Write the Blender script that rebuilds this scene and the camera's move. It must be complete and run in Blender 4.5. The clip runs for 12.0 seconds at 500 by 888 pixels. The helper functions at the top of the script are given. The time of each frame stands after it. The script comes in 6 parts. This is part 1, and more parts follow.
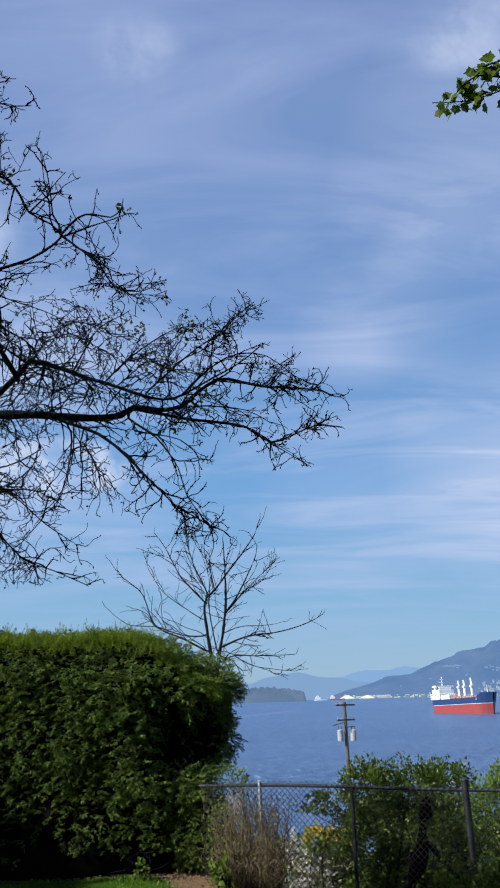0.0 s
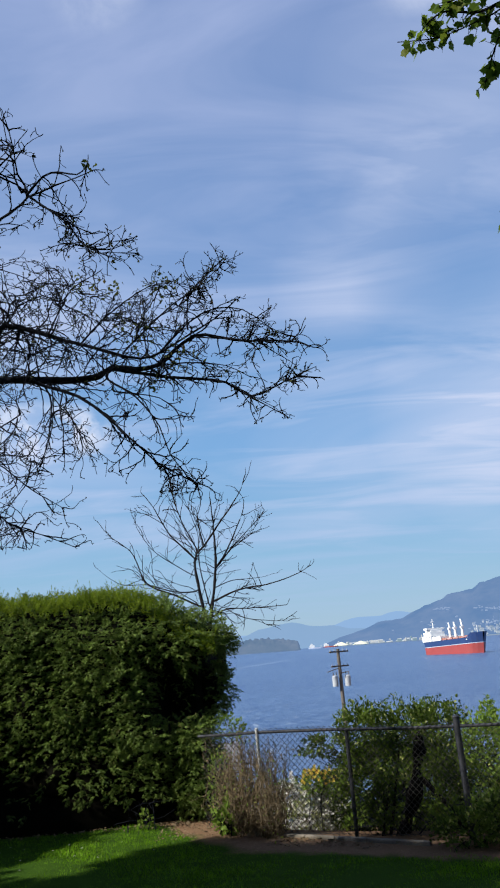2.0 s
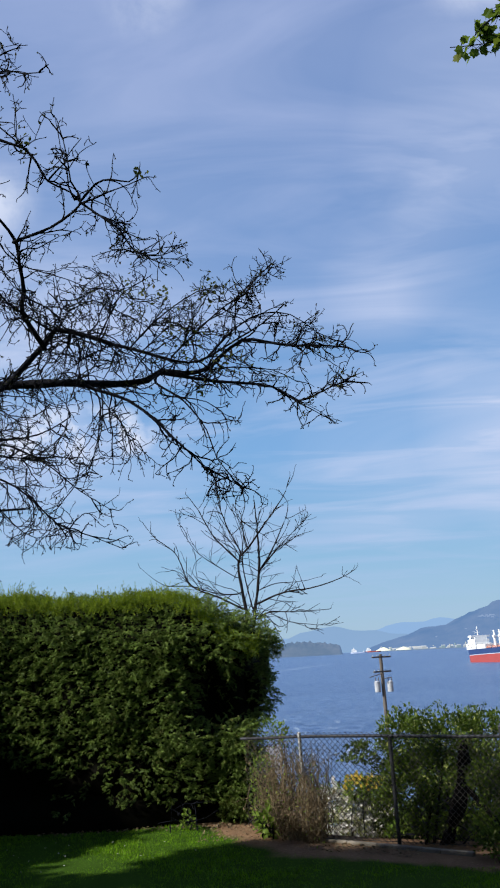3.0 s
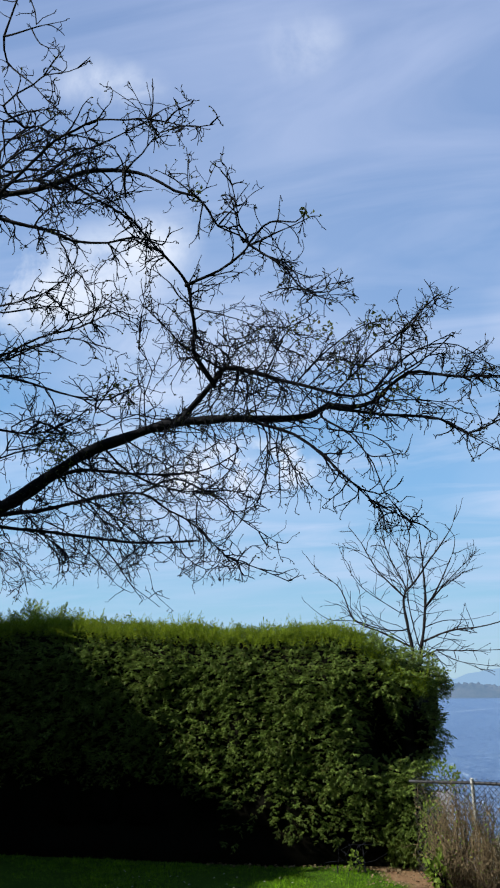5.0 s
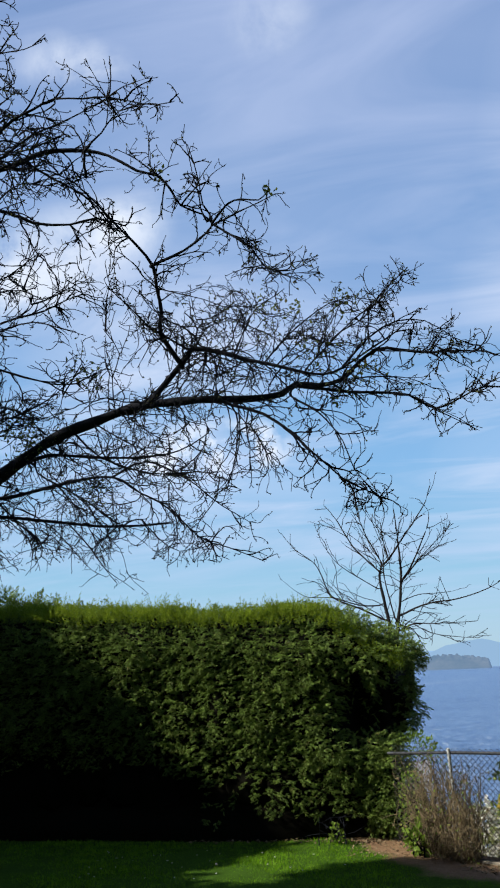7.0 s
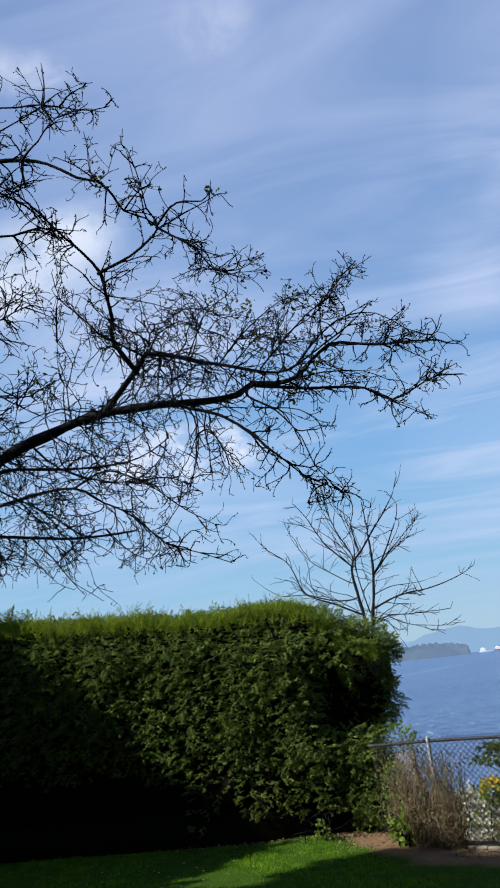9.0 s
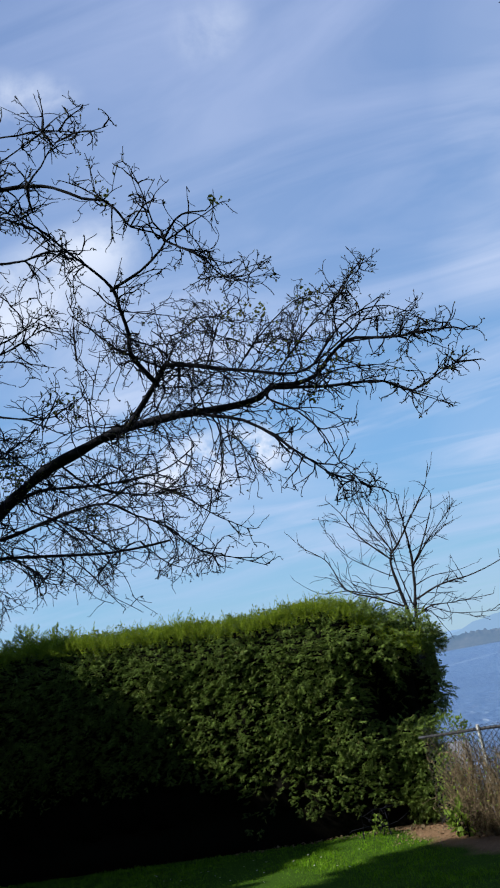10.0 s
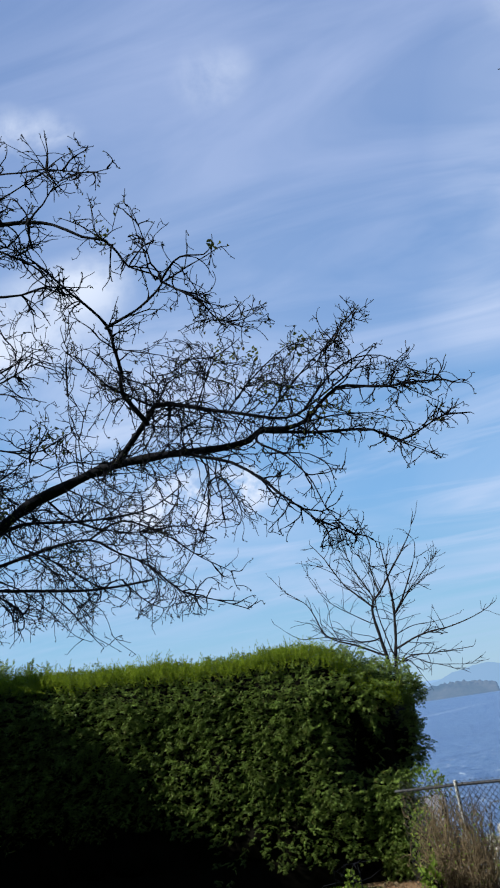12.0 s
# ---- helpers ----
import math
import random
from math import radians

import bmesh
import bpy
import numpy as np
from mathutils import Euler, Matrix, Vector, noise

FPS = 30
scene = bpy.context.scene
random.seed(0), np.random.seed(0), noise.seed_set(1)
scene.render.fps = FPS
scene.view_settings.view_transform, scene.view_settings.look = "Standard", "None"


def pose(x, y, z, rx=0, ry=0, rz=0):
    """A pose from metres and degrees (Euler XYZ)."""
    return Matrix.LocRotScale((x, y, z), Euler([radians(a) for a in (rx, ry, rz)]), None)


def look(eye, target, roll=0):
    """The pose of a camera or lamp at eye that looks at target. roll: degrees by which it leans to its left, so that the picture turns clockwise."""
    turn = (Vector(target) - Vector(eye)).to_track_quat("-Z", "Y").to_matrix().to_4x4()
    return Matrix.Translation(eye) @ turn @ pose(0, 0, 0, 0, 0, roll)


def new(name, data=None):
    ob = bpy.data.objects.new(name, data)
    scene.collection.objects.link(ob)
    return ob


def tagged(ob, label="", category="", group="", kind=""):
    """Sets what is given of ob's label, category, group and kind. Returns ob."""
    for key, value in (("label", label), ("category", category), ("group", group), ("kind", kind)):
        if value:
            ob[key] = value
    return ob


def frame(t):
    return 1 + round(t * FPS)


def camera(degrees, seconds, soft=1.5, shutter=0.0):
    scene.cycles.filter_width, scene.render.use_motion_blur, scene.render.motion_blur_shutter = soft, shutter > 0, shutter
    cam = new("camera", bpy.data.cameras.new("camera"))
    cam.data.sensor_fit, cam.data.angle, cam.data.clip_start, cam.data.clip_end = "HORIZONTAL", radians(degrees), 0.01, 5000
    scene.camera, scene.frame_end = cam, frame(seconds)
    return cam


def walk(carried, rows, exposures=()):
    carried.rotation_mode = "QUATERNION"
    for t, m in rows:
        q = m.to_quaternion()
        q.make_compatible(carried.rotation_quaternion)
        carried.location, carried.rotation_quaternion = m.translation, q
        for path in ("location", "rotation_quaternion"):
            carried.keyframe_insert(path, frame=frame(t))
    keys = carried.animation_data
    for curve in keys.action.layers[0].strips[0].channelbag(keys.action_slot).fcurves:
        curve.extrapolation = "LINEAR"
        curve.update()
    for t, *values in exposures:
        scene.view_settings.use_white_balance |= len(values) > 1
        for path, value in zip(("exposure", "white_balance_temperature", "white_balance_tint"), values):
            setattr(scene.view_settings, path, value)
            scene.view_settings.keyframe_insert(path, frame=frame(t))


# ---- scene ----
# camera and its walk: seconds, place, turn
WALK = [
    (0, 0.000, 0.000, 2.300, 107.10, 1.20, 0.00),
    (0.1, 0.002, -0.001, 2.298, 106.19, 1.58, -0.26),
    (0.2, 0.006, 0.004, 2.294, 105.27, 1.84, -0.29),
    (0.3, 0.009, 0.009, 2.289, 104.50, 2.09, -0.26),
    (0.5, 0.015, 0.014, 2.282, 104.00, 2.58, -0.22),
    (1, 0.024, 0.001, 2.289, 103.94, 3.27, -0.22),
    (1.5, 0.033, -0.007, 2.291, 103.95, 3.77, -0.26),
    (2, 0.027, -0.008, 2.289, 103.98, 4.14, -0.32),
    (2.5, 0.027, -0.020, 2.292, 104.07, 4.07, -0.39),
    (2.7, 0.023, -0.026, 2.296, 104.07, 3.90, -0.04),
    (3, 0.003, -0.043, 2.300, 104.32, 2.82, 2.48),
    (3.2, -0.007, -0.048, 2.297, 104.47, 2.20, 4.71),
    (3.5, -0.019, -0.059, 2.301, 104.73, 1.21, 7.93),
    (3.7, -0.027, -0.069, 2.303, 104.99, 0.71, 9.59),
    (5.3, -0.046, -0.083, 2.303, 107.02, 0.21, 13.33),
    (5.5, -0.045, -0.076, 2.303, 107.01, 0.59, 12.67),
    (6, -0.031, -0.082, 2.310, 106.09, 0.82, 12.67),
    (6.5, -0.024, -0.063, 2.315, 105.64, 1.42, 12.60),
    (7, 0.005, -0.061, 2.307, 105.47, 2.11, 12.08),
    (7.2, 0.009, -0.067, 2.318, 105.27, 2.82, 10.28),
    (8.8, 0.064, -0.022, 2.315, 105.27, 5.47, 8.90),
    (9, 0.080, -0.015, 2.297, 105.55, 6.09, 10.89),
    (9.2, 0.095, -0.002, 2.287, 105.73, 7.13, 12.56),
    (9.5, 0.127, -0.011, 2.281, 105.85, 8.66, 13.96),
    (10, 0.156, -0.046, 2.294, 106.10, 9.94, 14.27),
    (10.5, 0.166, -0.048, 2.312, 106.33, 9.23, 13.61),
    (10.7, 0.162, -0.052, 2.318, 107.34, 9.07, 13.36),
    (11, 0.157, -0.064, 2.311, 108.69, 8.92, 12.99),
    (11.5, 0.147, -0.061, 2.311, 108.78, 8.57, 12.81),
    (12, 0.145, -0.061, 2.320, 108.63, 7.88, 12.61),
]
cam = camera(33.7, 12.0, soft=2.0)
EXPOSURES = [(0.0, 0.54, 5930, 8), (0.4, 0.61, 6020, 8), (1.0, 0.66, 6220, 9), (2.5, 0.68, 6250, 9), (3.7, 0.67, 6200, 10), (5.3, 0.92, 6480, 5), (7.2, 0.90, 6480, 5), (8.8, 0.79, 6280, 7), (12.0, 0.81, 6210, 6)]
walk(cam, [(t, pose(x, y, z, rx, ry, rz)) for t, x, y, z, rx, ry, rz in WALK], EXPOSURES)

# ---- sky and sun ----
SUN_FROM = Vector((-1.23, -0.50, 1.0)).normalized()
sun_data = bpy.data.lights.new("sun", "SUN")
sun_data.energy, sun_data.angle, sun_data.color = 4.9, radians(0.9), (1.0, 0.93, 0.82)
sun = new("sun", sun_data)
sun.matrix_world = look((0, 0, 60), Vector((0, 0, 60)) - SUN_FROM)


class Nodes:
    """Short hand for a node tree."""

    def __init__(self, tree):
        self.tree, self.nodes, self.links = tree, tree.nodes, tree.links
        self.nodes.clear()

    def add(self, kind, links=(), **values):
        n = self.nodes.new("ShaderNode" + kind)
        for key, value in values.items():
            n.inputs[key].default_value = value
        for socket, source in dict(links).items():
            self.links.new(source, n.inputs[socket])
        return n

    def math(self, op, a, b=0.0, c=0.0, clamp=False):
        n = self.nodes.new("ShaderNodeMath")
        n.operation, n.use_clamp = op, clamp
        for i, v in enumerate((a, b, c)):
            if hasattr(v, "is_linked"):
                self.links.new(v, n.inputs[i])
            else:
                n.inputs[i].default_value = v
        return n.outputs[0]

    def mix(self, fac, a, b, blend="MIX"):
        n = self.nodes.new("ShaderNodeMix")
        n.data_type, n.blend_type = "RGBA", blend
        for i, v in ((0, fac), (6, a), (7, b)):
            if hasattr(v, "is_linked"):
                self.links.new(v, n.inputs[i])
            else:
                n.inputs[i].default_value = v if i == 0 else (*v, 1)
        return n.outputs[2]

    def ramp(self, fac, stops):
        n = self.nodes.new("ShaderNodeValToRGB")
        e = n.color_ramp.elements
        while len(e) < len(stops):
            e.new(0.5)
        for el, (at, col) in zip(e, stops):
            el.position = at
            el.color = (*col, 1) if hasattr(col, "__len__") else (col, col, col, 1)
        self.links.new(fac, n.inputs[0])
        return n.outputs[0]

    def noise(self, vec, scale, detail=4.0, rough=0.55, distort=0.0):
        n = self.nodes.new("ShaderNodeTexNoise")
        n.inputs["Scale"].default_value, n.inputs["Detail"].default_value = scale, detail
        n.inputs["Roughness"].default_value, n.inputs["Distortion"].default_value = rough, distort
        self.links.new(vec, n.inputs["Vector"])
        return n.outputs["Fac"]


def bearing(azimuth, elevation):
    """A direction from degrees to the right of north and above the horizon."""
    a, e = radians(azimuth), radians(elevation)
    return (math.sin(a) * math.cos(e), math.cos(a) * math.cos(e), math.sin(e))


world = bpy.data.worlds.new("sky")
scene.world = world
world.use_nodes = True
w = Nodes(world.node_tree)
sky = w.add("TexSky")
sky.sky_type, sky.sun_disc = "NISHITA", False
sky.sun_elevation, sky.sun_rotation = math.asin(SUN_FROM.z), math.atan2(SUN_FROM.x, SUN_FROM.y)
sky.altitude, sky.air_density, sky.dust_density, sky.ozone_density = 30, 1.1, 0.6, 2.2
co = w.add("TexCoord").outputs["Generated"]
sep = w.add("SeparateXYZ", {"Vector": co})
flat = w.math("ADD", w.math("MAXIMUM", sep.outputs["Z"], 0.0), 0.16)
sheet = w.add("CombineXYZ", {"X": w.math("DIVIDE", sep.outputs["X"], flat), "Y": w.math("DIVIDE", sep.outputs["Y"], flat)}).outputs[0]
streaks = w.add("Mapping", {"Vector": sheet}, Rotation=(0, 0, radians(14)), Scale=(0.55, 1.25, 1.0), Location=(0.35, 0.1, 0)).outputs[0]
veil = w.ramp(w.noise(streaks, 1.0, 5, 0.48, 0.7), [(0.36, 0.0), (0.66, 1.0)])
wisps = w.ramp(w.noise(w.add("Mapping", {"Vector": sheet}, Rotation=(0, 0, radians(24)), Scale=(0.7, 2.2, 1.0)).outputs[0], 1.9, 5, 0.54, 1.0), [(0.42, 0.0), (0.66, 1.0)])
height = w.math("MAXIMUM", sep.outputs["Z"], 0.0)
clear = w.ramp(height, [(0.0, (3.9, 5.5, 6.9)), (0.10, (2.8, 5.0, 7.2)), (0.24, (1.95, 4.15, 7.3)), (0.45, (1.62, 3.13, 6.15)), (0.70, (1.66, 2.70, 5.35)), (1.0, (1.7, 2.5, 5.2))])
blue = w.mix(0.85, sky.outputs[0], clear)
band = w.ramp(height, [(0.04, 0.25), (0.17, 0.80), (0.30, 0.75), (0.55, 0.62), (0.8, 0.7)])
cover = w.math("MULTIPLY", w.math("ADD", w.math("MULTIPLY", veil, 0.62), w.math("MULTIPLY", wisps, 0.62)), band, clamp=True)
tone = w.ramp(height, [(0.05, (4.1, 5.4, 7.6)), (0.25, (4.8, 5.8, 8.1)), (0.6, (3.95, 4.7, 7.1))])
# a clear patch in the veil
dot = w.add("VectorMath", {0: co})
dot.operation = "DOT_PRODUCT"
dot.inputs[1].default_value = bearing(17.2, 23.0)
gap = w.ramp(dot.outputs["Value"], [(math.cos(radians(7.5)), 1.0), (math.cos(radians(2.5)), 0.25)])
cover = w.math("MULTIPLY", cover, gap)
clouds = w.mix(cover, blue, tone)
# small bright cumulus heads: bearing, half width in degrees, strength
fluff = w.noise(co, 9.0, 6, 0.6, 0.3)
sway = w.add("TexNoise", {"Vector": co}, Scale=5.0, Detail=5.0)
bent = w.add("VectorMath", {0: sway.outputs["Color"]})
bent.operation = "MULTIPLY_ADD"
bent.inputs[1].default_value = (0.05, 0.05, 0.04)
w.links.new(co, bent.inputs[2])
skew = w.add("VectorMath", {0: bent.outputs[0]})
skew.operation = "SUBTRACT"
skew.inputs[1].default_value = (0.025, 0.025, 0.02)

def nearness(source, az, el, size):
    """One at a bearing, nought at that many degrees from it."""
    dot = w.add("VectorMath", {0: source})
    dot.operation = "DOT_PRODUCT"
    dot.inputs[1].default_value = bearing(az, el)
    edge = math.cos(radians(size))
    return w.math("DIVIDE", w.math("SUBTRACT", dot.outputs["Value"], edge), 1 - edge, clamp=True)


round_way = w.add("VectorMath", {0: skew.outputs[0]})
round_way.operation = "NORMALIZE"
# the same ways with heights drawn out, so that cloud heads lie flat
flat_way = w.add("VectorMath", {0: w.add("Mapping", {"Vector": round_way.outputs[0]}, Scale=(1.0, 1.0, 1.7)).outputs[0]})
flat_way.operation = "NORMALIZE"


def drawn_out(el):
    return math.degrees(math.atan(1.7 * math.tan(radians(el))))


# broad thin veils: bearing, reach in degrees, strength
for az, el, size, gain in ((21, 33, 12, 0.55), (19, 14.5, 9, 1.3), (8, 13, 7, 0.35), (11.0, 24.0, 6, 0.50), (15.5, 28.0, 5, 0.45), (-14, 30, 10, 0.12), (-18.5, 20.5, 9, 0.50)):
    soft_veil = w.math("MULTIPLY", nearness(round_way.outputs[0], az, el, size), w.math("ADD", w.math("MULTIPLY", wisps, 0.55), w.math("ADD", w.math("MULTIPLY", veil, 0.45), 0.12)))
    clouds = w.mix(w.math("MULTIPLY", w.math("MULTIPLY", soft_veil, gap), gain, clamp=True), clouds, (6.4, 6.9, 8.6))
puffs = w.ramp(fluff, [(0.40, 0.0), (0.62, 1.0)])
for az, el, size, gain in ((-11.4, 15.4, 3.2, 2.4), (-13.6, 15.2, 3.6, 2.6), (-15.8, 14.8, 3.4, 2.0), (-18.0, 14.6, 2.6, 0.6), (-20.5, 30.0, 3.2, 0.60), (-23.4, 28.6, 4.4, 0.55), (-27.0, 26.6, 5.2, 0.55), (-31.0, 26.0, 6.0, 0.65), (-22.2, 40.0, 1.5, 0.34), (-24.4, 40.0, 1.8, 0.38), (-26.8, 39.9, 2.0, 0.36), (17.2, 41.0, 2.2, 0.36), (20.4, 41.6, 2.6, 0.30), (-8.8, 42.3, 2.4, 0.30)):
    puff = w.math("MULTIPLY", w.math("POWER", nearness(flat_way.outputs[0], az, drawn_out(el), size), 1.6), puffs)
    clouds = w.mix(w.math("MULTIPLY", puff, gain * 1.5, clamp=True), clouds, (7.3, 7.7, 9.0))
w.add("OutputWorld", {"Surface": w.add("Background", {"Color": clouds}, Strength=0.064).outputs[0]})

# ---- materials ----
MATS = {}


def material(name, build):
    """A material by name; build(n) returns the shader's output."""
    if name not in MATS:
        m = bpy.data.materials.new(name)
        m.use_nodes = True
        n = Nodes(m.node_tree)
        n.add("OutputMaterial", {"Surface": build(n)})
        MATS[name] = m
    return MATS[name]


def place_of(n):
    return n.add("NewGeometry").outputs["Position"]


def rough_surface(a, b, c, scale, fine, rough=0.85, bump=0.4, metal=0.0):
    """Two colours blended by a coarse noise, a third by a fine one, with relief."""
    def build(n):
        p = place_of(n)
        coarse, grain = n.noise(p, scale, 4), n.noise(p, fine, 6, 0.65)
        col = n.mix(n.ramp(coarse, [(0.35, 0.0), (0.65, 1.0)]), a, b)
        col = n.mix(n.ramp(grain, [(0.48, 0.0), (0.72, 1.0)]), col, c)
        height = n.add("Bump", {"Height": grain}, Strength=bump, Distance=0.01)
        dull = n.add("BsdfPrincipled", {"Base Color": col, "Normal": height.outputs[0]}, Roughness=rough, Metallic=metal)
        dull.inputs["Specular IOR Level"].default_value = 0.06 if rough >= 0.85 else 0.4
        return dull.outputs[0]
    return build


def foliage(dark, light, dry, through_light=0.35, rough=0.55, scale=1.3, gloss=0.10, single=0.7, patchy=0.9):
    """Leaves: each its own shade, light passing through; a few in the dry colour, which also serves for painted glints.
    """
    def build(n):
        geo = n.add("NewGeometry")
        patch = n.noise(geo.outputs["Position"], scale, 3)
        own = geo.outputs["Random Per Island"]
        col = n.mix(n.math("ADD", n.math("MULTIPLY", own, single), n.math("MULTIPLY", n.math("SUBTRACT", patch, 0.35), patchy), clamp=True), dark, light)
        col = n.mix(n.ramp(own, [(0.90, 0.0), (0.97, 1.0)]), col, dry)
        leaf = n.add("BsdfPrincipled", {"Base Color": col, }, Roughness=rough)
        leaf.inputs["Specular IOR Level"].default_value = gloss
        glow = n.add("BsdfTranslucent", {"Color": n.mix(0.5, col, light)})
        return n.add("MixShader", {1: leaf.outputs[0], 2: glow.outputs[0]}, Fac=through_light).outputs[0]
    return build


hedge_green = material("hedge_green", foliage((0.009, 0.024, 0.005), (0.255, 0.362, 0.076), (0.13, 0.11, 0.04), 0.12, 0.48, 9.0, 0.16, 0.45, 1.7))
hedge_tip = material("hedge_tip", foliage((0.036, 0.085, 0.008), (0.31, 0.40, 0.028), (0.14, 0.13, 0.04), 0.34, 0.6, 4.0, 0.10, 0.6, 1.4))
# near-black: deep shade between the leaves, put into the colour
hedge_shade_black = material("hedge_shade_black", rough_surface((0.0025, 0.0030, 0.0015), (0.004, 0.0038, 0.002), (0.006, 0.0045, 0.003), 3, 30, 0.95))
# the third colour paints sunlit glints on a few leaves
bush_leaf = material("bush_leaf", foliage((0.004, 0.013, 0.004), (0.128, 0.192, 0.026), (0.36, 0.38, 0.12), 0.24, 0.5, 4.0, 0.06, 0.25, 2.2))
pale_leaf = material("pale_leaf", foliage((0.24, 0.30, 0.07), (0.68, 0.70, 0.36), (0.80, 0.78, 0.64), 0.5, 0.5))
sprout_leaf = material("sprout_leaf", foliage((0.10, 0.17, 0.025), (0.24, 0.34, 0.05), (0.2, 0.2, 0.05), 0.4, 0.5))
maple_leaf = material("maple_leaf", foliage((0.034, 0.070, 0.012), (0.14, 0.205, 0.022), (0.12, 0.14, 0.02), 0.50, 0.45))
flower_white = material("flower_white", foliage((0.62, 0.60, 0.58), (0.80, 0.78, 0.76), (0.7, 0.62, 0.6), 0.3))
flower_orange = material("flower_orange", foliage((0.62, 0.40, 0.05), (0.74, 0.60, 0.12), (0.68, 0.30, 0.08), 0.3))
young_leaf = material("young_leaf", foliage((0.035, 0.045, 0.012), (0.10, 0.12, 0.03), (0.10, 0.06, 0.03), 0.45))
bud_leaf = material("bud_leaf", foliage((0.030, 0.032, 0.016), (0.06, 0.07, 0.022), (0.05, 0.03, 0.02), 0.25))
bark_dark = material("bark_dark", rough_surface((0.007, 0.008, 0.012), (0.011, 0.012, 0.017), (0.022, 0.023, 0.028), 6, 55, 0.9, 0.8))
bark_grey = material("bark_grey", rough_surface((0.011, 0.011, 0.012), (0.017, 0.016, 0.017), (0.042, 0.040, 0.038), 5, 45, 0.9, 0.6))
dry_stem = material("dry_stem", rough_surface((0.055, 0.042, 0.026), (0.185, 0.138, 0.080), (0.32, 0.255, 0.16), 12, 60, 0.9))
steel = material("steel", rough_surface((0.014, 0.016, 0.022), (0.032, 0.035, 0.045), (0.060, 0.060, 0.066), 9, 80, 0.6, 0.2, 0.3))
zinc = material("zinc", rough_surface((0.42, 0.42, 0.42), (0.52, 0.52, 0.51), (0.30, 0.27, 0.24), 9, 80, 0.55, 0.2, 0.3))
wire = material("wire", rough_surface((0.022, 0.022, 0.023), (0.055, 0.054, 0.052), (0.062, 0.042, 0.030), 9, 80, 0.6, 0.1, 0.3))
concrete = material("concrete", rough_surface((0.16, 0.14, 0.112), (0.22, 0.195, 0.16), (0.09, 0.078, 0.06), 5, 60, 0.9))
grass_blade = material("grass_blade", foliage((0.022, 0.070, 0.003), (0.185, 0.365, 0.010), (0.17, 0.23, 0.03), 0.34, 0.5, 5.0, 0.10, 0.55, 2.1))


def part(name, data, mat, parent=None, label="", kind=""):
    """Links a mesh as ONE object under a thing or part."""
    if isinstance(data, bmesh.types.BMesh):
        bm, data = data, bpy.data.meshes.new(name)
        bm.to_mesh(data)
        bm.free()
    if mat and not data.materials:
        data.materials.append(mat)
    ob = new(name, data)
    ob.parent = parent
    return tagged(ob, label, kind=kind)


def thing(name, at, label, category, group="", kind=""):
    """An Empty at a thing's base."""
    ob = new(name)
    ob.location = at
    ob.empty_display_size = 0.1
    return tagged(ob, label, category, group, kind)


def under(parent, co_list):
    """World places made relative to a thing's base."""
    return np.asarray(co_list, float) - np.array(parent.location)


def mesh_of(name, verts, faces, smooth=False):
    """A mesh from an array of places and one of faces, all of one size."""
    verts, faces = np.asarray(verts, np.float32), np.asarray(faces, np.int32)
    me = bpy.data.meshes.new(name)
    k = faces.shape[1]
    me.vertices.add(len(verts))
    me.vertices.foreach_set("co", verts.ravel())
    me.loops.add(faces.size)
    me.loops.foreach_set("vertex_index", faces.ravel())
    me.polygons.add(len(faces))
    me.polygons.foreach_set("loop_start", np.arange(0, faces.size, k, dtype=np.int32))
    me.polygons.foreach_set("use_smooth", np.full(len(faces), smooth))
    me.update(calc_edges=True)
    return me


def scatter(template, tris, places, frames, sizes):
    """Many small copies of a template, joined: verts and faces. frames: rows of 3 x 3 with the axes as columns."""
    v = np.einsum("nij,vj->nvi", frames, np.asarray(template, float)) * np.asarray(sizes)[:, None, None] + np.asarray(places)[:, None, :]
    f = np.asarray(tris)[None] + (np.arange(len(places)) * len(template))[:, None, None]
    return v.reshape(-1, 3), f.reshape(-1, len(tris[0]))


def frames_along(ahead, up):
    """Axes for leaves that point ahead (their y) and face up (their z)."""
    y = ahead / (np.linalg.norm(ahead, axis=1, keepdims=True) + 1e-9)
    x = np.cross(y, up)
    x /= np.linalg.norm(x, axis=1, keepdims=True) + 1e-9
    return np.stack([x, y, np.cross(x, y)], -1)


def spline(points, step):
    """A smooth line through a few points, with about that step."""
    p = np.asarray(points, float)
    if len(p) < 3:
        n = max(2, int(np.linalg.norm(p[-1] - p[0]) / step) + 1)
        return p[0] + (p[-1] - p[0]) * np.linspace(0, 1, n)[:, None]
    q = np.vstack([2 * p[0] - p[1], p, 2 * p[-1] - p[-2]])
    out = []
    for a, b, c, d in zip(q, q[1:], q[2:], q[3:]):
        n = max(2, int(np.linalg.norm(c - b) / step))
        t = np.linspace(0, 1, n, endpoint=False)[:, None]
        out.append(0.5 * (2 * b + (c - a) * t + (2 * a - 5 * b + 4 * c - d) * t**2 + (3 * b - a - 3 * c + d) * t**3))
    return np.vstack([*out, p[-1:]])


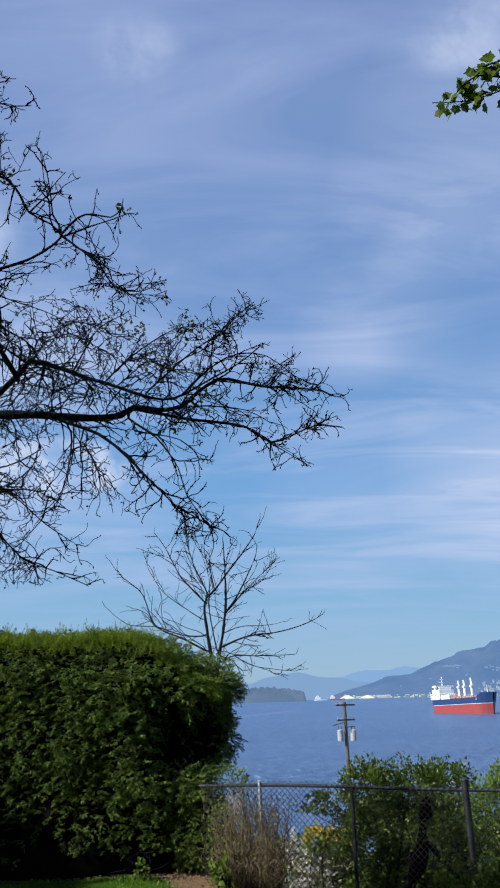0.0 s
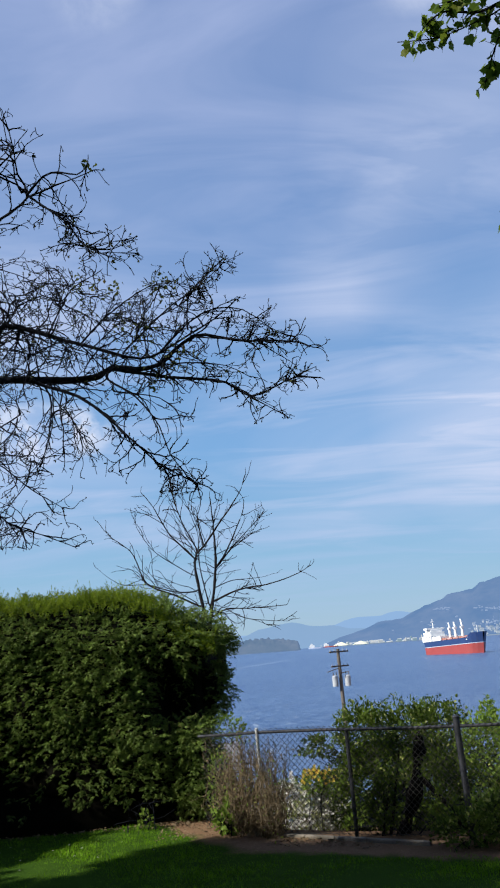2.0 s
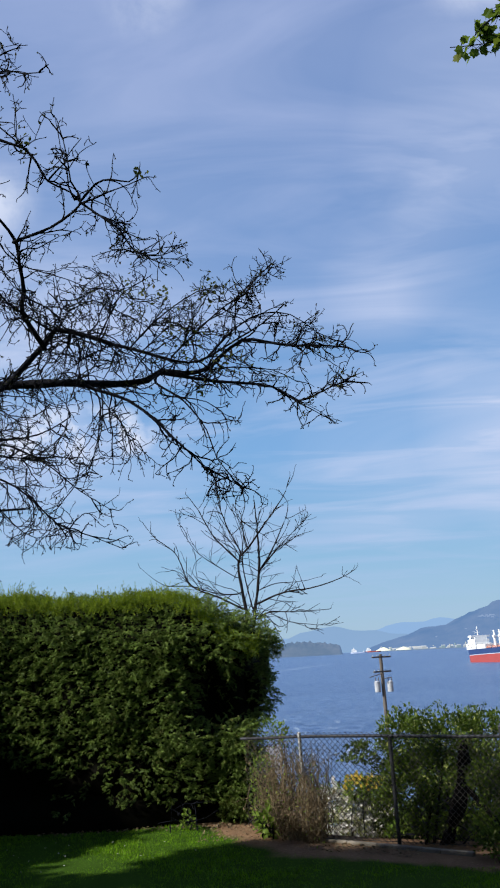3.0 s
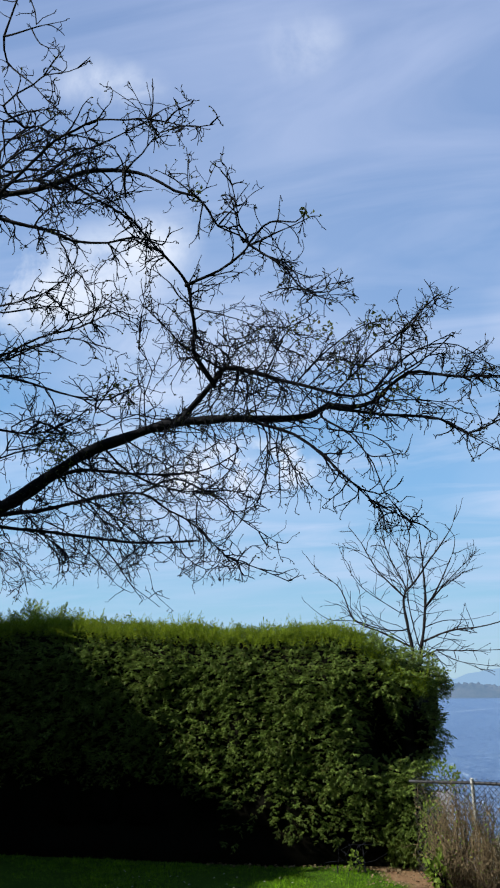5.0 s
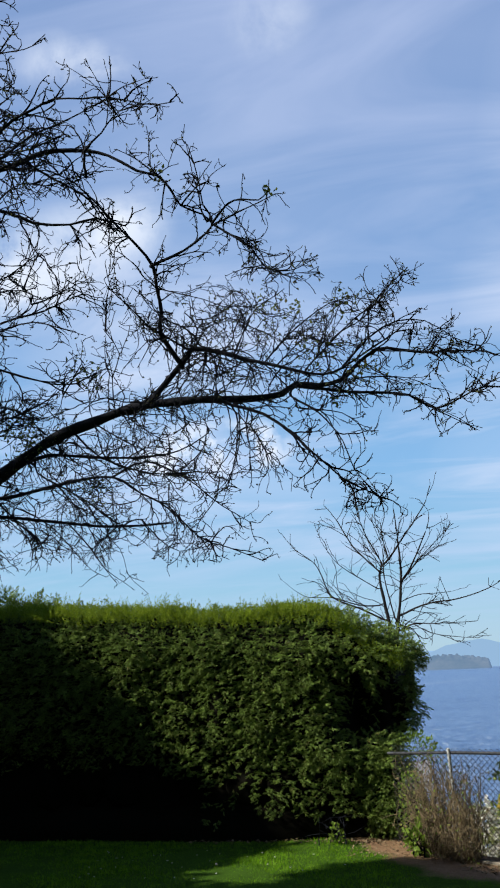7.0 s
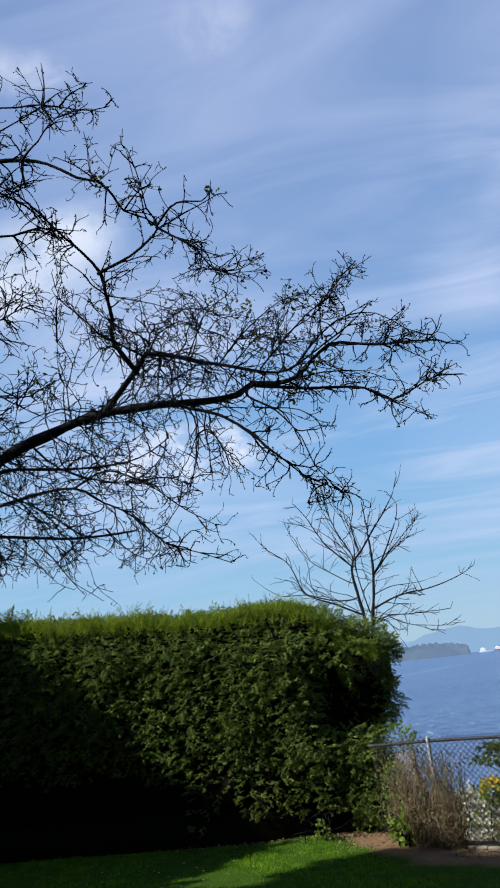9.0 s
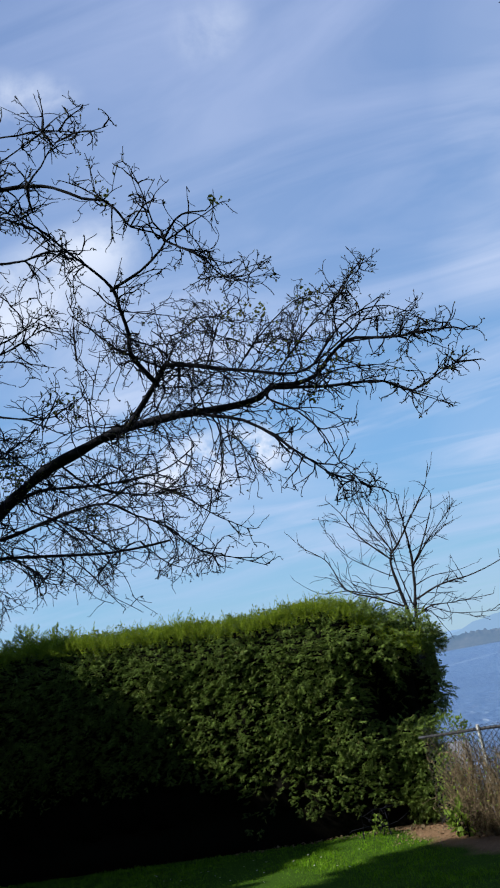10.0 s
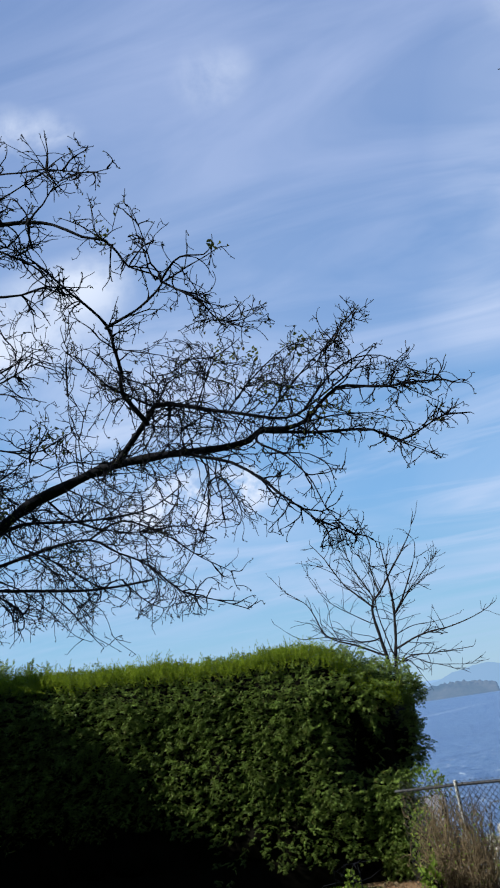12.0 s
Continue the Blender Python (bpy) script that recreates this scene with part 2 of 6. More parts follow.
def tube(path, radii, sides=6):
    """A tube round a line: verts and quads."""
    path = np.asarray(path, float)
    tangent = np.gradient(path, axis=0)
    tangent /= np.linalg.norm(tangent, axis=1, keepdims=True) + 1e-9
    ref = np.where(np.abs(tangent[:, 2:3]) > 0.9, [[1.0, 0, 0]], [[0, 0, 1.0]])
    a = np.cross(tangent, ref)
    a /= np.linalg.norm(a, axis=1, keepdims=True) + 1e-9
    b = np.cross(tangent, a)
    ang = np.linspace(0, 2 * np.pi, sides, endpoint=False)
    v = path[:, None] + np.asarray(radii)[:, None, None] * (a[:, None] * np.cos(ang)[None, :, None] + b[:, None] * np.sin(ang)[None, :, None])
    i = np.arange(len(path) - 1)[:, None] * sides
    k = np.arange(sides)[None]
    f = np.stack([i + k, i + (k + 1) % sides, i + sides + (k + 1) % sides, i + sides + k], -1).reshape(-1, 4)
    return v.reshape(-1, 3), f


def joined(pieces):
    """Several (verts, faces) as one."""
    vs, fs, n = [], [], 0
    for v, f in pieces:
        vs.append(v)
        fs.append(np.asarray(f) + n)
        n += len(v)
    return np.vstack(vs), np.vstack(fs)


def box(bm, x, y, z, sx, sy, sz, turn=0.0, bevel=0.0):
    """Adds a box with that centre and size, bevelled."""
    m = Matrix.Translation((x, y, z)) @ Matrix.Rotation(turn, 4, "Z") @ Matrix.Diagonal((sx, sy, sz, 1))
    r = bmesh.ops.create_cube(bm, size=1, matrix=m)
    if bevel:
        edges = list({e for v in r["verts"] for e in v.link_edges})
        bmesh.ops.bevel(bm, geom=edges, offset=bevel, segments=2, affect="EDGES", profile=0.5)


def smooth01(x, a, b):
    t = np.clip((np.asarray(x, float) - a) / (b - a), 0, 1)
    return t * t * (3 - 2 * t)


# ---- ground, sea, distance ----
WATER_Z = -13.7


def fence_y(x):
    """The fence's line on the plan."""
    x = np.asarray(x, float)
    return 11.32 - 0.43 * x + 0.5 * np.maximum(0.1 - x, 0)


def ground_z(x, y):
    """The height of the ground: a lawn, a bank below the fence, the shore and the sea bed."""
    x, y = np.asarray(x, float), np.asarray(y, float)
    lawn = 0.65 * (1 - smooth01(y, 1.0, 9.0))
    edge = fence_y(np.clip(x, -0.3, 8)) + 0.30
    edge = edge + (14.8 - edge) * smooth01(-x, -0.35, 0.5)
    d = np.maximum(y - edge, 0)
    fall = 1.5 * smooth01(d, 0, 3.5) + 0.17 * np.maximum(d - 2.0, 0)
    z = lawn - fall
    return np.where(y > 60, np.maximum(z, -17.0), z)


def grid_mesh(name, xs, ys, height):
    x, y = np.meshgrid(xs, ys)
    v = np.stack([x, y, height(x, y)], -1).reshape(-1, 3)
    i = np.arange((len(ys) - 1) * len(xs)).reshape(len(ys) - 1, len(xs))[:, :-1].ravel()
    return mesh_of(name, v, np.stack([i, i + 1, i + 1 + len(xs), i + len(xs)], -1), True)


def ground_look(n):
    p = place_of(n)
    s = n.add("SeparateXYZ", {"Vector": p})
    wobble = n.math("MULTIPLY", n.math("SUBTRACT", n.noise(p, 1.8, 4), 0.5), 0.7)
    by_hedge = n.math("SUBTRACT", n.math("ADD", s.outputs["X"], n.math("MULTIPLY", s.outputs["Y"], 0.5)), 4.85)
    by_fence = n.math("SUBTRACT", n.math("ADD", s.outputs["Y"], n.math("MULTIPLY", s.outputs["X"], 0.43)), 10.32)
    bare = n.ramp(n.math("ADD", n.math("MINIMUM", by_hedge, by_fence), wobble), [(0.0, 0.0), (0.22, 1.0)])
    soil = n.mix(n.noise(p, 7, 6, 0.7), (0.105, 0.062, 0.036), (0.23, 0.145, 0.085))
    soil = n.mix(n.ramp(n.noise(p, 40, 4, 0.7), [(0.55, 0.0), (0.7, 1.0)]), soil, (0.30, 0.20, 0.125))
    turf = n.mix(n.noise(p, 2.5, 5), (0.020, 0.046, 0.005), (0.040, 0.084, 0.008))
    col = n.mix(bare, turf, soil)
    bump = n.add("Bump", {"Height": n.noise(p, 28, 6, 0.7)}, Strength=0.7, Distance=0.03)
    earth = n.add("BsdfPrincipled", {"Base Color": col, "Normal": bump.outputs[0]}, Roughness=0.95)
    earth.inputs["Specular IOR Level"].default_value = 0.05
    return earth.outputs[0]


xs = np.unique(np.concatenate([np.linspace(-4800, -60, 24), np.linspace(-60, -12, 17), np.linspace(-12, 8, 81), np.linspace(8, 60, 18), np.linspace(60, 4800, 24)]))
ys = np.unique(np.concatenate([np.linspace(-400, -20, 10), np.linspace(-20, 6, 27), np.linspace(6, 18, 61), np.linspace(18, 110, 47), np.linspace(110, 4900, 30)]))
ground = part("ground", grid_mesh("ground", xs, ys, lambda x, y: ground_z(x, y) + 0.012 * np.sin(2.1 * x + 1.3 * y) * (y < 12)), material("ground_cover", ground_look))
tagged(ground, "mown green lawn with a bare brown soil edge, dropping to the shore", "ground", kind="structure")


def water_look(n):
    p = place_of(n)
    stretch = n.add("Mapping", {"Vector": p}, Scale=(0.35, 1.0, 1.0)).outputs[0]
    chop, swell = n.noise(stretch, 0.9, 8, 0.7), n.noise(stretch, 0.035, 5, 0.6, 1.2)
    streak = n.ramp(n.noise(n.add("Mapping", {"Vector": p}, Scale=(0.12, 1.0, 1.0), Rotation=(0, 0, 0.12)).outputs[0], 0.02, 6, 0.6, 1.0), [(0.42, 0.0), (0.62, 1.0)])
    bump = n.add("Bump", {"Height": n.math("ADD", chop, n.math("MULTIPLY", swell, 0.7))}, Strength=0.8, Distance=1.2)
    # paler wave faces: the sky's reflection put into the base colour by noise
    ripple_glint = n.noise(n.add("Mapping", {"Vector": p}, Scale=(0.40, 0.24, 1.0)).outputs[0], 0.80, 6, 0.78)
    col = n.mix(streak, (0.030, 0.072, 0.180), (0.050, 0.102, 0.220))
    col = n.mix(n.ramp(ripple_glint, [(0.44, 0.0), (0.62, 1.0)]), col, (0.108, 0.172, 0.305))
    foam = n.ramp(n.noise(n.add("Mapping", {"Vector": p}, Scale=(1.0, 0.30, 1.0)).outputs[0], 0.16, 7, 0.8), [(0.63, 0.0), (0.69, 1.0)])
    near = n.ramp(n.noise(n.add("Mapping", {"Vector": p}, Scale=(0.3, 1.0, 1.0)).outputs[0], 0.010, 3), [(0.47, 0.0), (0.57, 1.0)])
    col = n.mix(n.math("MULTIPLY", foam, near), col, (0.45, 0.50, 0.56))
    # the pale trail of a boat, and short crests nearer the shore
    xyz = n.add("SeparateXYZ", {"Vector": p})
    off = n.math("SUBTRACT", xyz.outputs["X"], n.math("MULTIPLY", n.math("SUBTRACT", xyz.outputs["Y"], 820.0), 0.235))
    trail = n.ramp(n.math("DIVIDE", n.math("ABSOLUTE", off), 10.0), [(0.25, 1.0), (0.75, 0.0)])
    reach = n.ramp(n.math("DIVIDE", xyz.outputs["Y"], 1200.0), [(0.50, 0.0), (0.56, 1.0), (0.82, 1.0), (0.92, 0.0)])
    col = n.mix(n.math("MULTIPLY", n.math("MULTIPLY", trail, reach), 0.24), col, (0.36, 0.44, 0.55))
    crest = n.ramp(n.noise(n.add("Mapping", {"Vector": p}, Scale=(0.55, 0.16, 1.0)).outputs[0], 0.9, 4, 0.7), [(0.62, 0.0), (0.68, 1.0)])
    col = n.mix(n.math("MULTIPLY", crest, n.ramp(n.math("DIVIDE", xyz.outputs["Y"], 400.0), [(0.45, 0.7), (0.80, 0.0)])), col, (0.42, 0.48, 0.56))
    return n.add("BsdfPrincipled", {"Base Color": col, "Normal": bump.outputs[0]}, Roughness=0.32, IOR=1.33).outputs[0]


water = part("water", grid_mesh("water", np.linspace(-4800, 4800, 25), np.linspace(60, 4900, 25), lambda x, y: 0 * x + WATER_Z), material("water", water_look))
tagged(water, "wide rippled blue inlet with pale wind streaks", "water", kind="structure")


def hazy(a, b, haze_col, share):
    """Far woods and rock, with that share of haze put into the material as a glow."""
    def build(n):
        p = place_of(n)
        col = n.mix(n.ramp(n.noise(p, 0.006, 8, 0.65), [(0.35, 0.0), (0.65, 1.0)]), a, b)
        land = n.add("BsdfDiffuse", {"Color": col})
        haze_glow = n.add("Emission", Color=(*haze_col, 1), Strength=1.0)
        return n.add("MixShader", {1: land.outputs[0], 2: haze_glow.outputs[0]}, Fac=share).outputs[0]
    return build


def ridge(name, profile, far, depth, mat, label, seed, rough=0.06, cols=160, fine=1.1):
    """A range of hills: heights in degrees over bearings in degrees, at that distance, falling to the shore in front."""
    az = np.linspace(profile[0][0], profile[-1][0], cols)
    top = np.interp(az, [p[0] for p in profile], [p[1] for p in profile])
    rows, steps = [], 14
    for j in range(steps + 1):
        u = j / steps
        d = far - depth * (1 - u)
        jag = np.array([noise.fractal((a * fine + seed, u * 5 + seed, 0.3), 0.8, 2.1, 6) for a in az])
        el = np.tan(np.radians(top)) * far
        z = WATER_Z - 2 + (el + 2.3 - WATER_Z + 2) * np.sin(u * np.pi / 2) ** 0.9 * (1 + rough * jag * (0.4 + u))
        rows.append(np.stack([np.sin(np.radians(az)) * d, np.cos(np.radians(az)) * d, z], -1))
    v = np.vstack(rows)
    i = np.arange(steps * cols).reshape(steps, cols)[:, :-1].ravel()
    ob = part(name, mesh_of(name, v, np.stack([i, i + 1, i + cols + 1, i + cols], -1), True), mat)
    return tagged(ob, label, "hills", kind="structure")


# the blue haze glows from these materials; no air lies in between
far_woods_haze = material("far_woods_haze", hazy((0.03, 0.05, 0.03), (0.06, 0.07, 0.06), (0.185, 0.285, 0.435), 0.87))
mid_woods_haze = material("mid_woods_haze", hazy((0.010, 0.022, 0.018), (0.13, 0.12, 0.09), (0.105, 0.185, 0.345), 0.78))
near_woods_haze = material("near_woods_haze", hazy((0.012, 0.028, 0.014), (0.16, 0.15, 0.12), (0.105, 0.165, 0.275), 0.70))
palest_woods_haze = material("palest_woods_haze", hazy((0.03, 0.05, 0.03), (0.06, 0.07, 0.06), (0.195, 0.305, 0.475), 0.92))
ridge("backdrop_far", [(-40, 0.7), (-5, 0.9), (4, 0.95), (6.1, 1.14), (7.03, 1.51), (7.92, 1.56), (9.06, 1.54), (10.08, 1.71), (10.59, 1.79), (11.07, 1.63), (13, 1.6), (16, 1.9), (40, 2.2)], 4850, 250, palest_woods_haze, "pale hazy mountain range far across the inlet", 1, 0.03)
ridge("backdrop_hills", [(-60, 0.8), (-10, 0.9), (-2, 0.6), (0, 0.85), (1.0, 1.25), (1.91, 1.45), (3.2, 1.54), (4.45, 1.28), (6.1, 1.10), (7.2, 0.9), (9, 0.7), (14, 0.3)], 4700, 250, far_woods_haze, "hazy blue wooded hills across the inlet", 2, 0.05)
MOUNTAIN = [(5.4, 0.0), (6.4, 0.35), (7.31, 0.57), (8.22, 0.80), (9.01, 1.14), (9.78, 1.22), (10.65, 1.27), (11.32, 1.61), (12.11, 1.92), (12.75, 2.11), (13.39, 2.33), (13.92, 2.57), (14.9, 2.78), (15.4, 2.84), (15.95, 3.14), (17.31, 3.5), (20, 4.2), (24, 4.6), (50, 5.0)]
ridge("backdrop_mountain", MOUNTAIN, 4500, 450, mid_woods_haze, "wooded mountain in painted blue haze rising beyond the harbour", 3, 0.022, 500, 2.0)
ridge("headland", [(-40, 0.5), (-6, 0.55), (-1, 0.5), (0.5, 0.62), (2.2, 0.55), (3.0, 0.42), (3.6, 0.30), (3.75, -0.3)], 3300, 160, near_woods_haze, "low wooded headland with houses along its shore", 4, 0.13, 700, 4.0)


# ---- the cedar hedge ----
def spray(wide, arch=0.10):
    """A flat fan of scaly twigs: a stem blade and three pairs of side blades, hanging at the edges."""
    v, f = [(-0.04, 0, 0), (0.04, 0, 0), (0.035, 0.6, 0.05), (0.0, 1.0, -0.9 * arch), (-0.035, 0.6, 0.05)], [(0, 1, 2), (0, 2, 4), (4, 2, 3)]
    for y, reach, side in ((0.12, 0.42, 1), (0.18, 0.42, -1), (0.36, 0.36, 1), (0.42, 0.34, -1), (0.60, 0.24, 1), (0.64, 0.22, -1)):
        n = len(v)
        v += [(0, y, 0.03), (side * reach * wide * 0.56, y + reach * 0.40, 0.05 - 0.5 * arch * reach), (side * reach * wide, y + reach * 0.90, -2.0 * arch * reach), (side * reach * wide * 0.40, y + reach * 0.60, 0.04)]
        f += [(n, n + 1, n + 2), (n, n + 2, n + 3)]
    return v, f


def hedge_height(x):
    return 3.32 + 0.20 * smooth01(-x, 3.0, 6.5) - 0.75 * smooth01(x, -1.8, -0.35)


def hedge_lumps():
    """Rounded masses that make up the hedge: centre and half sizes."""
    rng = np.random.default_rng(5)
    lumps = []
    for x in np.arange(-11.5, -1.4, 0.62):
        h = float(hedge_height(x))
        lumps.append(((x, 13.15, h - 0.80), (0.62, 0.92, 0.80)))
        if x < -2.0:
            lumps.append(((x + 0.3, 13.05 + rng.uniform(-0.06, 0.06), h * 0.50), (0.66, 0.95, 1.05)))
        lumps.append(((x, 13.0 + rng.uniform(-0.08, 0.08), 0.75), (0.60, 0.72, 0.66)))
    return np.array(lumps)


def hedge_end():
    """The rounded end: an overhanging head and the shaded hollow below it."""
    return np.array([((-1.30, 13.15, 2.45), (0.70, 0.82, 0.70)), ((-0.88, 13.22, 2.47), (0.72, 0.76, 0.42)), ((-0.86, 13.5, 1.88), (0.56, 0.62, 0.50)),
                     ((-0.98, 13.4, 1.62), (0.55, 0.50, 0.42)), ((-0.60, 13.42, 1.78), (0.37, 0.5, 0.36)), ((-0.75, 13.4, 1.45), (0.4, 0.45, 0.28)), ((-0.80, 12.75, 0.72), (0.36, 0.36, 0.70)), ((-0.62, 12.7, 0.35), (0.28, 0.32, 0.34))])


def hedge_front(x, z):
    """How far forward the hedge's face stands: its y over x and z."""
    h = hedge_height(x)
    y = 12.36 + 0.12 * (1 - smooth01(z, 0.0, 0.75)) + 0.75 * smooth01(z, h - 0.75, h + 0.05) ** 1.6
    y = y + 0.04 * smooth01(x, -2.6, -1.25) * (1 - smooth01(z, 0.75, 1.75)) * smooth01(z, 0.05, 0.4)
    y = y + 0.55 * smooth01(x, -1.55, -1.15) * smooth01(z, 1.15, 1.5)
    y = y + 0.9 * smooth01(x, -0.80, -0.42) ** 2
    clump = np.array([noise.noise(Vector((a * 2.1, c * 1.9, 0.5))) + 0.55 * noise.noise(Vector((a * 5.2, c * 4.4, 3.5))) for a, c in zip(np.ravel(x), np.ravel(z))]).reshape(np.shape(x))
    return y - 0.12 * clump


def surface_points(lumps, per_area, rng, inset=0.93):
    """Places on the outside of a cluster of rounded masses, with the way out of each."""
    all_p, all_n = [], []
    c, r = lumps[:, 0], lumps[:, 1]
    for k in range(len(lumps)):
        count = int(per_area * 4 * np.pi * np.mean([r[k, 0] * r[k, 1], r[k, 1] * r[k, 2], r[k, 0] * r[k, 2]]))
        u = rng.normal(size=(count, 3))
        u /= np.linalg.norm(u, axis=1, keepdims=True)
        p = c[k] + u * r[k] * rng.uniform(0.93, 1.04, (count, 1))
        n = u / r[k]
        n /= np.linalg.norm(n, axis=1, keepdims=True)
        inside = (((p[:, None] - c[None]) / (r[None] * inset)) ** 2).sum(-1) < 1
        inside[:, k] = False
        keep = ~inside.any(1) & (p[:, 2] > 0.08)
        all_p.append(p[keep])
        all_n.append(n[keep])
    return np.vstack(all_p), np.vstack(all_n)


def lump_core(name, lumps, scale, mat, parent):
    """A core for a cluster, with the shade put into its colour: the same masses, smaller."""
    bm = bmesh.new()
    for c, r in lumps:
        m = Matrix.Translation(Vector(c) - parent.location) @ Matrix.Diagonal((*[a * scale for a in r], 1))
        bmesh.ops.create_icosphere(bm, subdivisions=2, radius=1, matrix=m)
    for v in bm.verts:
        v.co += noise.noise_vector(v.co * 2.3) * 0.05
    return part(name, bm, mat, parent)


def frond(p, n, rng, length, count, droop, lean=0.30):
    """Flat sprays fanned along arching shoots: places, ways, faces and sizes of all of them."""
    m = len(p)
    axis = n * 0.9 + rng.normal(scale=0.36, size=p.shape) + np.stack([np.zeros(m), np.zeros(m), rng.uniform(-0.15, 0.45, m)], -1)
    axis /= np.linalg.norm(axis, axis=1, keepdims=True)
    face = np.array([[0, -0.2, 1.0]]) + rng.normal(scale=lean, size=p.shape)
    side = np.cross(axis, face)
    side /= np.linalg.norm(side, axis=1, keepdims=True)
    size = rng.uniform(0.6, 1.3, m) * length
    places, ways, faces, sizes = [], [], [], []
    for k in range(count):
        s = (k + 0.5) / count
        turn = 0.0 if k == count - 1 else (0.95 if k % 2 else -0.95)
        places.append(p + axis * (size * s)[:, None] + np.array([0, 0, -1.0]) * (droop * size * s * s)[:, None])
        ways.append(axis + side * turn + np.array([0, 0, -droop * (0.4 + s)]) + rng.normal(scale=0.14, size=p.shape))
        faces.append(face + rng.normal(scale=0.15, size=p.shape))
        sizes.append(size * (0.66 - 0.22 * s) * rng.uniform(0.8, 1.2, m))
    return np.vstack(places), np.vstack(ways), np.vstack(faces), np.concatenate(sizes)


def build_hedge():
    rng = np.random.default_rng(11)
    hedge = thing("hedge", (-5, 13, 0), "dense clipped green cedar hedge with an overhanging rounded end", "hedge")
    lump_core("shade_core", np.vstack([hedge_lumps(), hedge_end()]), 0.76, hedge_shade_black, hedge)
    # a near-black sheet standing for shade just behind the leaves, down to the ground
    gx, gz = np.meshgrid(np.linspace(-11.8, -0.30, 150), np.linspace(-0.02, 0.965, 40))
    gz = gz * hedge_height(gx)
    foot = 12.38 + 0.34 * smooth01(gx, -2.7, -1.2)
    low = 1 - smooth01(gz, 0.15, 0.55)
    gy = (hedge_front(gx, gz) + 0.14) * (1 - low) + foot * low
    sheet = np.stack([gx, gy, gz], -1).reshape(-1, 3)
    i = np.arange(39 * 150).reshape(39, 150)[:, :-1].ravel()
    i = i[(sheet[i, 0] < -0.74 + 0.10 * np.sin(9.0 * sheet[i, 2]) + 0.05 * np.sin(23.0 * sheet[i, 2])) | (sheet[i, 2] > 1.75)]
    part("shade_sheet", mesh_of("shade_sheet", under(hedge, sheet), np.stack([i, i + 1, i + 151, i + 150], -1), True), hedge_shade_black, hedge)
    # fronds over the face
    n_face = 14500
    x = np.where(rng.random(n_face) < 0.94, rng.uniform(-7.6, -0.50, n_face), rng.uniform(-11.6, -7.6, n_face))
    z = rng.uniform(0.10, 1.0, n_face) * hedge_height(x)
    # fewer fronds low and left, so the black sheet shows there as shade
    keep = ((x < -1.32) | (z < 1.34) | ((z > 2.0) & (x < -1.15))) & (rng.random(n_face) < 0.06 + smooth01(z, 0.45, 1.75) + 0.34 * smooth01(x, -2.9, -1.9) * smooth01(z, 0.1, 0.5) - 0.42 * smooth01(-x, 3.2, 4.4) * (1 - smooth01(z, 0.9, 2.0)))
    x, z = x[keep], z[keep]
    y, e = hedge_front(x, z), 0.04
    slope = np.stack([(hedge_front(x + e, z) - y) / e, -np.ones_like(x), (hedge_front(x, z + e) - y) / e], -1)
    n = slope / np.linalg.norm(slope, axis=1, keepdims=True)
    p = np.stack([x, y, z], -1) + rng.normal(scale=0.03, size=n.shape)
    # fronds over the end: thick on the head, few in the hollow, where the black core stands for shade
    pe, ne = surface_points(hedge_end(), 360, rng)
    keep = (pe[:, 1] < 13.7) & (pe[:, 0] > -1.40) & ((pe[:, 2] > 2.26) | (pe[:, 2] < 1.38) | ((ne[:, 0] > 0.55) & (rng.random(len(pe)) < 0.85)) | (rng.random(len(pe)) < 0.05))
    lift = np.array([noise.noise(Vector(q) * 2.6) + 0.6 * noise.noise(Vector(q) * 6.0) for q in pe])
    p, n = np.vstack([p, (pe + ne * (0.10 * lift)[:, None])[keep]]), np.vstack([n, ne[keep]])
    places, ways, faces, sizes = frond(p - n * rng.uniform(-0.04, 0.22, (len(p), 1)), n, rng, 0.128, 4, 0.40, 0.26)
    v, f = scatter(*spray(0.95, 0.30), places, frames_along(ways, faces), sizes)
    part("foliage", mesh_of("foliage", under(hedge, v), f), hedge_green, hedge)
    # young shoots along the top
    m = 6000
    x = np.where(rng.random(m) < 0.92, rng.uniform(-7.6, -0.40, m), rng.uniform(-11.5, -7.6, m))
    y = 13.1 + rng.uniform(-0.68, 0.65, m)
    z = hedge_height(x) - 0.11 - 0.55 * ((y - 13.1) / 0.95) ** 4 + rng.uniform(-0.14, 0.03, m) + 0.05 * np.sin(5 * x) * np.sin(2.3 * x + 1)
    q = np.stack([x, y, z], -1)
    rise = np.tile([[0.0, -0.12, 1.0]], (m, 1)) + rng.normal(scale=0.25, size=q.shape)
    places, ways, faces, sizes = frond(q, rise, rng, 0.125, 5, 0.12, 0.8)
    v, f = scatter(*spray(0.38), places, frames_along(ways, faces + rng.normal(scale=0.8, size=faces.shape)), sizes)
    part("top_growth", mesh_of("top_growth", under(hedge, v), f), hedge_tip, hedge, "yellow-green young shoots along the top")
    # loose wisps standing out of the trimmed top
    m = 330
    x, y = rng.uniform(-7.6, -0.5, m), 13.0 + rng.uniform(-0.6, 0.6, m)
    q = np.stack([x, y, hedge_height(x) - 0.10 - 0.5 * ((y - 13.1) / 0.95) ** 4 + 0.05 * np.sin(5 * x) * np.sin(2.3 * x + 1)], -1)
    rise = np.tile([[0.1, -0.05, 1.3]], (m, 1)) + rng.normal(scale=0.22, size=q.shape)
    places, ways, faces, sizes = frond(q, rise, rng, 0.23, 8, 0.05, 0.8)
